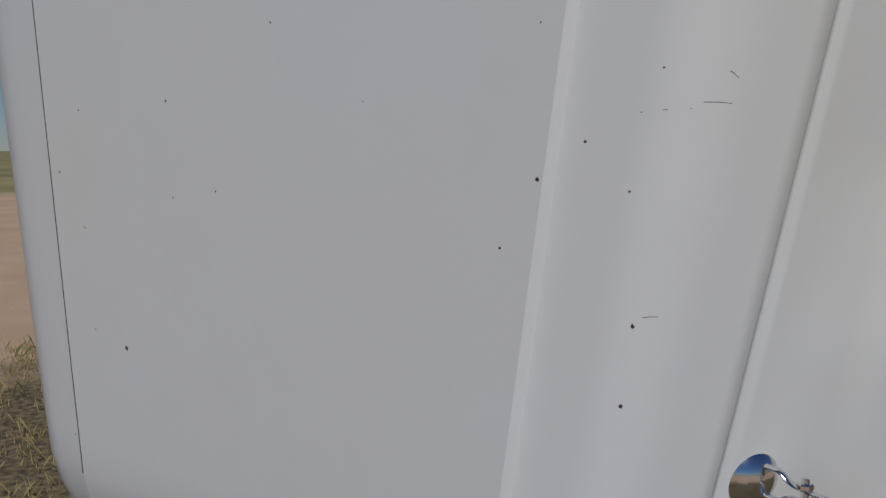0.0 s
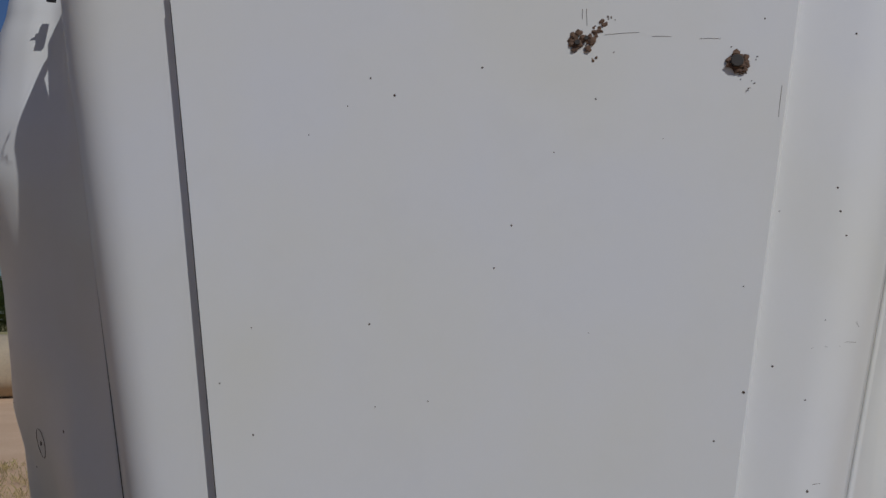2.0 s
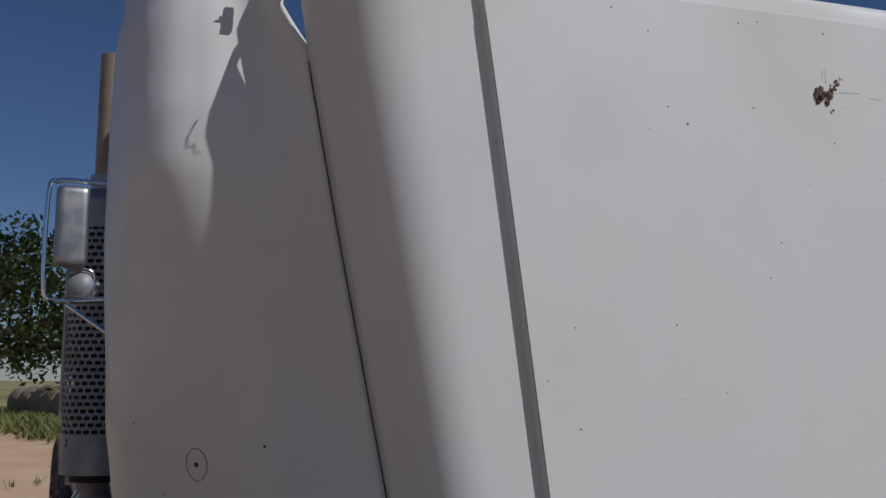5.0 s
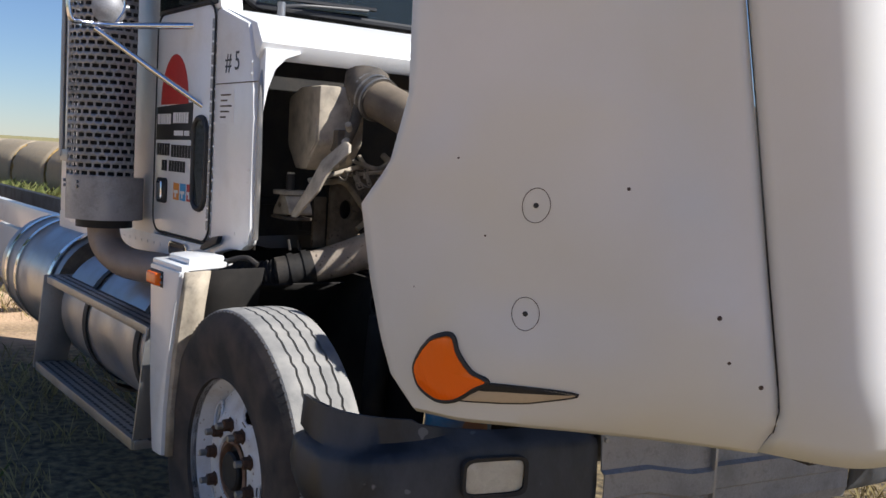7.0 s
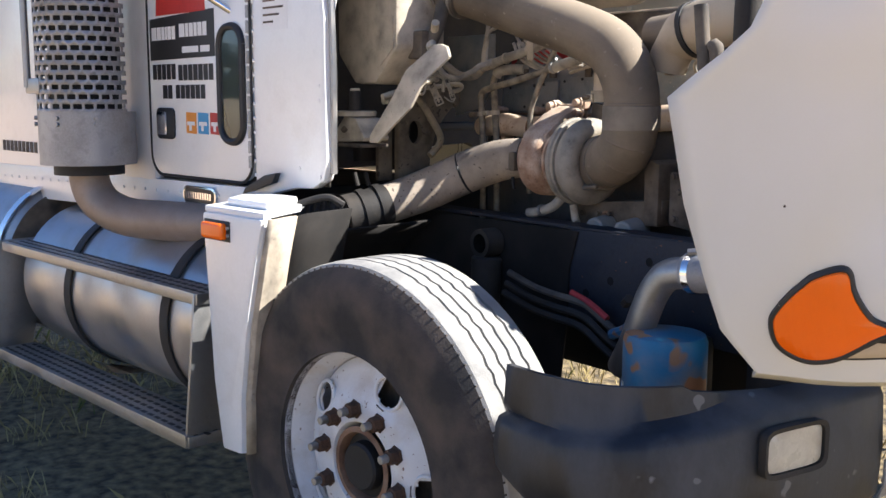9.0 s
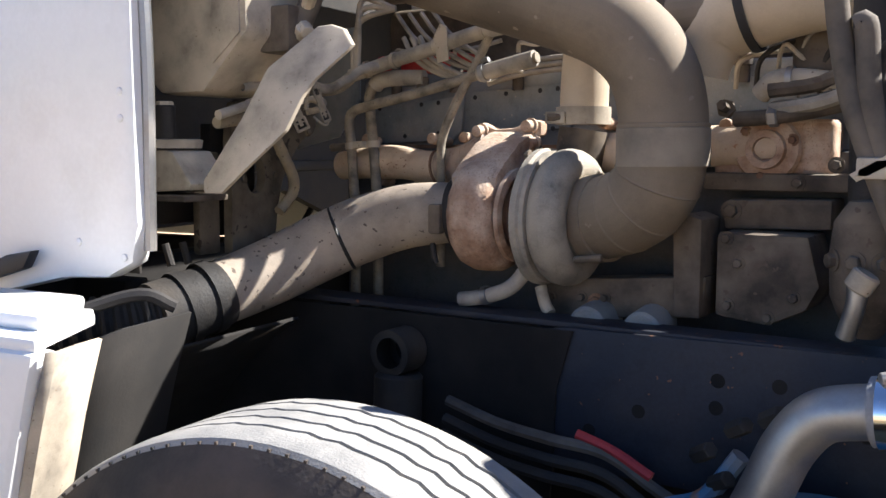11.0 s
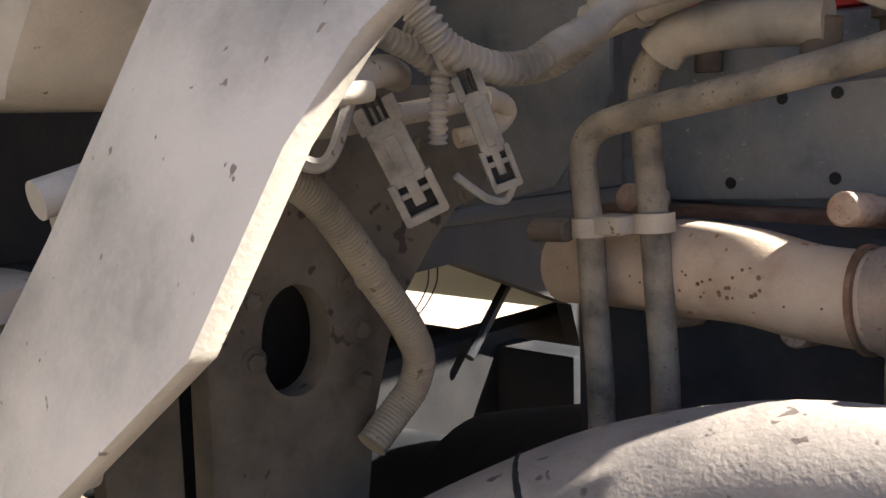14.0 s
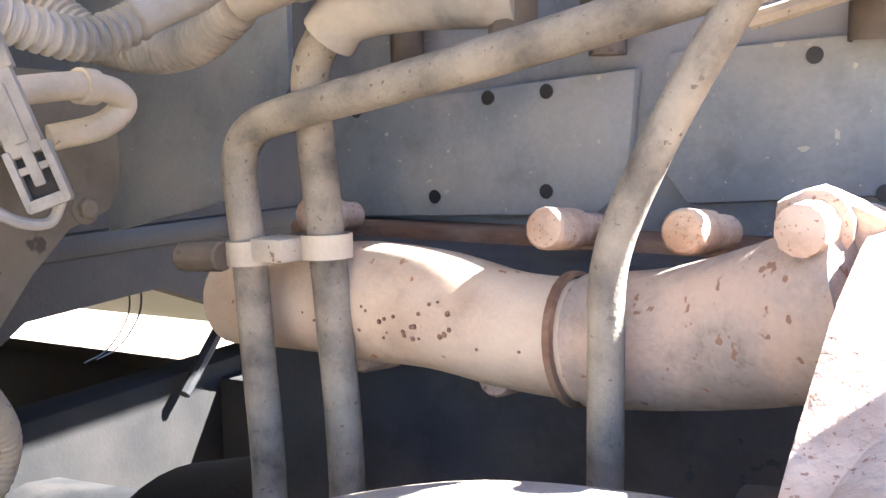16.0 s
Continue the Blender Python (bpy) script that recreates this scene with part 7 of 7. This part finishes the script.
    part("valve_cap", box((-0.46, -0.60, 1.462), (-0.43, -0.560, 1.474), 0.003), dusty_pale, truck, "dusty valve cap")
    part("valve_elbow", tube([(-0.445, -0.563, 1.45), (-0.445, -0.545, 1.449), (-0.447, -0.525, 1.443), (-0.45, -0.51, 1.438)], 0.006, 10), dusty_iron, truck, "small dusty elbow")
    # loose tie
    part("cable_tie", tube([(-0.385, -0.567, 1.432), (-0.386, -0.573, 1.415), (-0.389, -0.579, 1.402), (-0.392, -0.587, 1.400), (-0.395, -0.598, 1.406), (-0.398, -0.605, 1.414)], 0.0022, 6, flat=2.0), conn_grey, truck, "pale loose cable tie")
    # unplugged wire connectors
    def connector(a, b, w, t, name, label):
        a, b = Vector(a), Vector(b)
        d = (b - a).normalized()
        nn = Vector((0.72, -0.69, 0.05))
        nn = (nn - d * nn.dot(d)).normalized()
        s = d.cross(nn)
        L = (b - a).length
        mm = Matrix(((d.x, s.x, nn.x, a.x), (d.y, s.y, nn.y, a.y), (d.z, s.z, nn.z, a.z), (0, 0, 0, 1)))
        con = new(name)
        con.parent = truck
        tagged(con, label)
        part("shell", box((L * 0.06, -w * 0.42, -t * 0.32), (L * 0.66, w * 0.42, t * 0.30), 0.0018), conn_grey, con, "dusty plastic shell", mm)
        part("shell_rib", box((L * 0.20, -w * 0.16, t * 0.26), (L * 0.58, w * 0.16, t * 0.40), 0.0008), conn_grey, con, "", mm)
        # open frame at the mating end, with a latch tongue inside
        for k in (-1, 1):
            part("frame_side", box((L * 0.60, k * w * 0.42 - w * 0.09, -t * 0.38), (L * 1.0, k * w * 0.42 + w * 0.09, t * 0.40), 0.0009), conn_grey, con, "", mm)
        part("frame_end", box((L * 0.93, -w * 0.48, -t * 0.38), (L * 1.01, w * 0.48, t * 0.40), 0.0009), conn_grey, con, "", mm)
        part("window", box((L * 0.60, -w * 0.40, -t * 0.30), (L * 0.95, w * 0.40, -t * 0.05), 0.0005), dusty_dark, con, "dark latch window", mm)
        part("latch_tongue", box((L * 0.58, -w * 0.13, -t * 0.05), (L * 0.86, w * 0.13, t * 0.32), 0.0007), conn_grey, con, "latch tongue", mm)
        part("latch_bar", box((L * 0.72, -w * 0.36, t * 0.10), (L * 0.77, w * 0.36, t * 0.26), 0.0005), conn_grey, con, "", mm)
        # two prongs and wire ends at the rear
        for k in (-1, 1):
            part("rear_prong", box((-L * 0.12, k * w * 0.36 - w * 0.14, -t * 0.28), (L * 0.12, k * w * 0.36 + w * 0.14, t * 0.34), 0.001), conn_grey, con, "", mm)
        for k in range(3):
            part("wire_end", rod(mm @ Vector((-L * 0.16, (k - 1) * w * 0.16, 0)), mm @ Vector((L * 0.10, (k - 1) * w * 0.16, 0)), 0.0011, 6), dusty_dark, con)
        return con
    connector((-0.400, -0.537, 1.424), (-0.385, -0.516, 1.369), 0.025, 0.018, "wire_connector", "dusty unplugged wire connector with a latch window")
    connector((-0.352, -0.516, 1.437), (-0.338, -0.503, 1.385), 0.0155, 0.013, "wire_connector", "slim dusty wire connector on a wire loop")
    part("loop_wire", tube([(-0.338, -0.499, 1.387), (-0.34, -0.503, 1.379), (-0.34, -0.515, 1.380), (-0.342, -0.525, 1.386), (-0.346, -0.533, 1.393)], 0.0021, 8), loom_grey, truck, "thin looped wire")
    part("wire_loom", corrugated([(-0.40, -0.575, 1.484), (-0.40, -0.544, 1.471), (-0.40, -0.527, 1.464), (-0.40, -0.512, 1.459), (-0.40, -0.498, 1.452), (-0.395, -0.49, 1.445)], 0.0062, 0.0045, 0.0009), loom_grey, truck, "ribbed wire loom")
    part("wire_loom", corrugated([(-0.39, -0.498, 1.449), (-0.39, -0.501, 1.434), (-0.39, -0.502, 1.423), (-0.392, -0.501, 1.408)], 0.005, 0.0042, 0.0007), loom_grey, truck, "ribbed wire loom")
    part("wire_loom", corrugated([(-0.39, -0.53, 1.492), (-0.38, -0.518, 1.471), (-0.377, -0.511, 1.461), (-0.374, -0.499, 1.454), (-0.371, -0.481, 1.449), (-0.369, -0.462, 1.447), (-0.366, -0.445, 1.453), (-0.363, -0.433, 1.461)], 0.0080, 0.0048, 0.001, 16), loom_grey, truck, "ribbed wire loom")
    part("taped_loom", tube([(-0.3645, -0.440, 1.4565), (-0.360, -0.430, 1.463), (-0.353, -0.416, 1.470), (-0.345, -0.395, 1.486), (-0.33, -0.36, 1.497)], 0.0089, 14), loom_grey, truck, "taped wire loom")
    for k in range(3):
        part("loom_tie", tube([(-0.388 + 0.003 * k, -0.512, 1.462), (-0.382, -0.505, 1.456 - 0.004 * k), (-0.384, -0.494, 1.446), (-0.392, -0.488, 1.44)], 0.0028, 6), loom_grey, truck)
    # blue-grey sheet behind
    part("heat_sheet", prism([(-0.70, 1.33), (-0.56, 1.36), (-0.50, 1.44), (-0.50, 1.60), (-0.75, 1.60)], 0.006, "y", -0.20, 0.002), blue_grey, truck, "blue-grey sheet behind the lines")
    part("transmission", tube([(-0.75, -0.05, 0.88), (-1.2, -0.05, 0.84), (-1.6, -0.04, 0.80)], 0.15, 20), black_iron, truck, "dark transmission")


build_bay()


# ---- yard ----
def build_bale(centre, axis_turn, r, length, group):
    bale = thing("hay_bale", "round weathered hay bale lying in a row", "hay bale", group=group)
    rnd = random.Random(int(centre[0] * 10))
    seg = 40
    prof = [(0, 0.0)] + [(0.0 + 0.02 * math.sin(i * 2.1), r * i / 9) for i in range(1, 9)] + [(0.03, r * 0.97), (0.1, r), (length - 0.1, r), (length - 0.03, r * 0.97), (length, r * 0.9), (length, 0)]
    bm = lathe(prof, (-length / 2, 0, r * 0.96), (1, 0, r * 0.96), seg)
    for v in bm.verts:
        d = noise.noise(v.co * 2.3 + Vector((rnd.random() * 9, 0, 0))) * 0.05
        v.co += Vector((0, v.co.y, v.co.z - r)).normalized() * d
        if v.co.z < 0.0:
            v.co.z = 0.0
    m = Matrix.Translation(centre) @ Matrix.Rotation(axis_turn, 4, "Z")
    part("bale_body", bm, bale_wrap, bale, "", m)
    for s in (-1, 1):
        face = lathe([(0, 0)] + [(0.012 * math.sin(i * 2.3), r * 0.95 * i / 12) for i in range(1, 13)], (s * (length / 2 + 0.01), 0, r * 0.96), (s * 9, 0, r * 0.96), 40)
        part("bale_face", face, straw, bale, "golden straw end face", m)


rowdir = Vector((-0.975, -0.22, 0)).normalized()
first = Vector((-19.2, 3.9, 0))
for k in range(14):
    build_bale(TF @ (first + rowdir * 1.62 * k), math.atan2(rowdir.y, rowdir.x) + TURN, 0.72, 1.5, "row of hay bales")


for k in range(5):
    build_bale(Vector((-16.6 - 1.45 * k, -13.2 + 0.95 * k, 0)), radians(-33), 0.72, 1.5, "short row of hay bales")


def build_car(at, turn):
    car = thing("parked_car", "white car parked far across the yard", "car")
    m = Matrix.Translation(at) @ Matrix.Rotation(turn, 4, "Z")
    side = [(-2.2, 0.35), (2.2, 0.35), (2.25, 0.7), (2.05, 0.88), (1.1, 0.98), (0.5, 1.42), (-1.2, 1.45), (-1.9, 1.0), (-2.25, 0.95)]
    part("body", prism(side, 1.7, "y", -0.85, 0.06), cab_paint, car, "white body", m)
    part("side_glass", prism([(0.85, 1.0), (0.42, 1.36), (-1.1, 1.38), (-1.6, 1.02)], 1.72, "y", -0.86, 0.0), glass, car, "dark side windows", m)
    part("bumper", box((2.15, -0.8, 0.35), (2.32, 0.8, 0.6), 0.04), black_trim, car, "", m)
    for x in (-1.4, 1.4):
        for y in (-0.8, 0.8):
            tyre = part("wheel", rod((x, y - 0.1, 0.32), (x, y + 0.1, 0.32), 0.32, 20), tyre_side, car, "black tyre", m)
            part("rim", rod((x, y - 0.11, 0.32), (x, y + 0.11, 0.32), 0.19, 16), dull_alu, tyre, "", m)


build_car((-37.2, -15.6, 0), radians(70))


def build_tree(centre, height, spread, seed):
    rnd = random.Random(seed)
    tree = thing("tree", "broad green tree beyond the yard", "tree")
    base = Vector(centre)
    trunk = sweep(spline([base, base + Vector((0.1, 0, height * 0.2)), base + Vector((-0.1, 0.1, height * 0.4)), base + Vector((0.1, 0, height * 0.7))], 5), [0.38 * (1 - 0.04 * i) for i in range(16)], 12)
    tr = part("trunk", trunk, bark, tree)
    tips = []
    for k in range(16):
        a = rnd.uniform(0, 6.28)
        z0 = height * rnd.uniform(0.16, 0.6)
        L = spread * rnd.uniform(0.55, 1.0)
        p0 = base + Vector((0, 0, z0))
        p1 = p0 + Vector((math.cos(a) * L * 0.5, math.sin(a) * L * 0.5, height * 0.14))
        p2 = p0 + Vector((math.cos(a) * L, math.sin(a) * L, height * rnd.uniform(0.05, 0.28)))
        part("limb", sweep(spline([p0, p1, p2], 5), [0.16 - 0.012 * i for i in range(11)], 8), bark, tr)
        tips += [p1, p2, p1.lerp(p2, 0.5)]
    tips.append(base + Vector((0, 0, height * 0.8)))
    verts, faces = [], []
    for c in tips:
        rr = spread * rnd.uniform(0.22, 0.36)
        for _ in range(420):
            d = Vector((rnd.gauss(0, 1), rnd.gauss(0, 1), rnd.gauss(0, 0.75))).normalized() * rr * rnd.random() ** 0.45
            p = c + d
            if p.z < height * 0.13:
                continue
            s = rnd.uniform(0.07, 0.16)
            u = Vector((rnd.gauss(0, 1), rnd.gauss(0, 1), rnd.gauss(0, 1))).normalized()
            w = u.orthogonal().normalized()
            n0 = len(verts)
            verts += [p + u * s, p + w * s * 0.6, p - u * s, p - w * s * 0.6]
            faces.append((n0, n0 + 1, n0 + 2, n0 + 3))
    me = bpy.data.meshes.new("crown")
    me.from_pydata([tuple(v) for v in verts], [], faces)
    me.materials.append(leaves)
    ob = new("crown", me)
    ob.parent = tree
    tagged(ob, "ragged green crown")


build_tree(TF @ Vector((-34.0, -3.6, 0)), 8.5, 4.6, 3)


build_tree((-62.0, -50.0, 0), 6.0, 4.5, 5)
build_tree((-74.0, -47.0, 0), 6.5, 5.0, 6)
build_tree((-55.0, -62.0, 0), 5.0, 4.5, 7)


def build_pole(at, h):
    pole = thing("power_pole", "wooden power pole with a cross arm", "power pole", group="power poles along the road")
    a = Vector(at)
    part("pole", sweep([a, a + Vector((0, 0, h * 0.5)), a + Vector((0, 0, h))], [0.17, 0.15, 0.12], 10), pole_wood, pole)
    part("cross_arm", box(a + Vector((-0.06, -1.3, h - 0.5)), a + Vector((0.06, 1.3, h - 0.36)), 0.01), pole_wood, pole)
    for k in (-1.1, -0.4, 0.4, 1.1):
        part("insulator", rod(a + Vector((0, k, h - 0.36)), a + Vector((0, k, h - 0.16)), 0.05, 8), dusty_pale, pole)


for k, (x, y) in enumerate(((-120.0, 6.0), (-170.0, 3.4), (-225.0, 0.5), (-285.0, -3.0), (-350.0, -6.5))):
    build_pole((x, y, 0), 9.2)


def scatter(name, label, mat, n, seed, where, h0, h1, w):
    """Loose blades of grass, many and small."""
    rnd = random.Random(seed)
    verts, faces = [], []
    while len(faces) < n:
        p = where(rnd)
        if p is None:
            continue
        for _ in range(7):
            q = Vector((p[0] + rnd.gauss(0, 0.04), p[1] + rnd.gauss(0, 0.04), 0))
            a, h = rnd.uniform(0, 6.28), rnd.uniform(h0, h1)
            lean = Vector((math.cos(a), math.sin(a), 0)) * h * rnd.uniform(0.2, 0.9)
            s = Vector((-math.sin(a), math.cos(a), 0)) * w
            n0 = len(verts)
            verts += [q - s, q + s, q + lean * 0.5 + Vector((0, 0, h * 0.7)), q + lean + Vector((0, 0, h))]
            faces += [(n0, n0 + 1, n0 + 2), (n0 + 2, n0 + 1, n0 + 3)]
    me = bpy.data.meshes.new(name)
    me.from_pydata([tuple(v) for v in verts], [], faces)
    me.materials.append(mat)
    tagged(new(name, me), label, "grass", kind="stuff")


def near(rnd):
    x, y = rnd.uniform(-9, 5), rnd.uniform(-6.5, 3.5)
    return (x, y) if noise.noise((x * 0.5, y * 0.5, 0)) + 0.35 * noise.noise((x * 2, y * 2, 3)) > -0.15 else None


def far(rnd):
    p = TF @ (first + rowdir * rnd.uniform(-2, 26) + Vector((rnd.gauss(0.3, 1.0), -1.6 + rnd.gauss(0, 0.7), 0)))
    return (p.x, p.y)


def patch_green(rnd):
    x, y = rnd.uniform(-32, -12), rnd.uniform(-9, 9)
    return (x, y) if noise.noise((x * 0.35, y * 0.35, 7)) > 0.30 else None


scatter("dry_grass", "thin dry yellow grass around the truck", dry_grass, 60000, 5, near, 0.02, 0.12, 0.0028)
scatter("green_tufts", "green tufts in the dry grass", green_grass, 4500, 6, near, 0.03, 0.14, 0.003)
scatter("weeds", "green weeds along the bales", green_grass, 20000, 7, far, 0.15, 0.6, 0.02)
scatter("yard_weeds", "low green weeds on the dirt", green_grass, 5000, 9, patch_green, 0.05, 0.16, 0.012)


# ---- every part is a mesh: a group of pieces hangs from its main piece, at most two levels under its thing ----
def depth(ob):
    d = 0
    while ob.parent:
        ob, d = ob.parent, d + 1
    return d


for empty in sorted([o for o in scene.objects if o.type == "EMPTY" and o.parent], key=depth, reverse=True):
    kids = list(empty.children)
    main = next((k for k in kids if k.type == "MESH"), None)
    if main:
        title, label, above = empty.name, empty.get("label", ""), empty.parent
        bpy.data.objects.remove(empty)
        main.parent = above
        main.name = title.split(".")[0]
        tagged(main, label)
        for k in kids:
            if k is not main:
                k.parent = main
    else:
        bpy.data.objects.remove(empty)
for ob in list(scene.objects):
    while depth(ob) > 2:
        ob.parent = ob.parent.parent
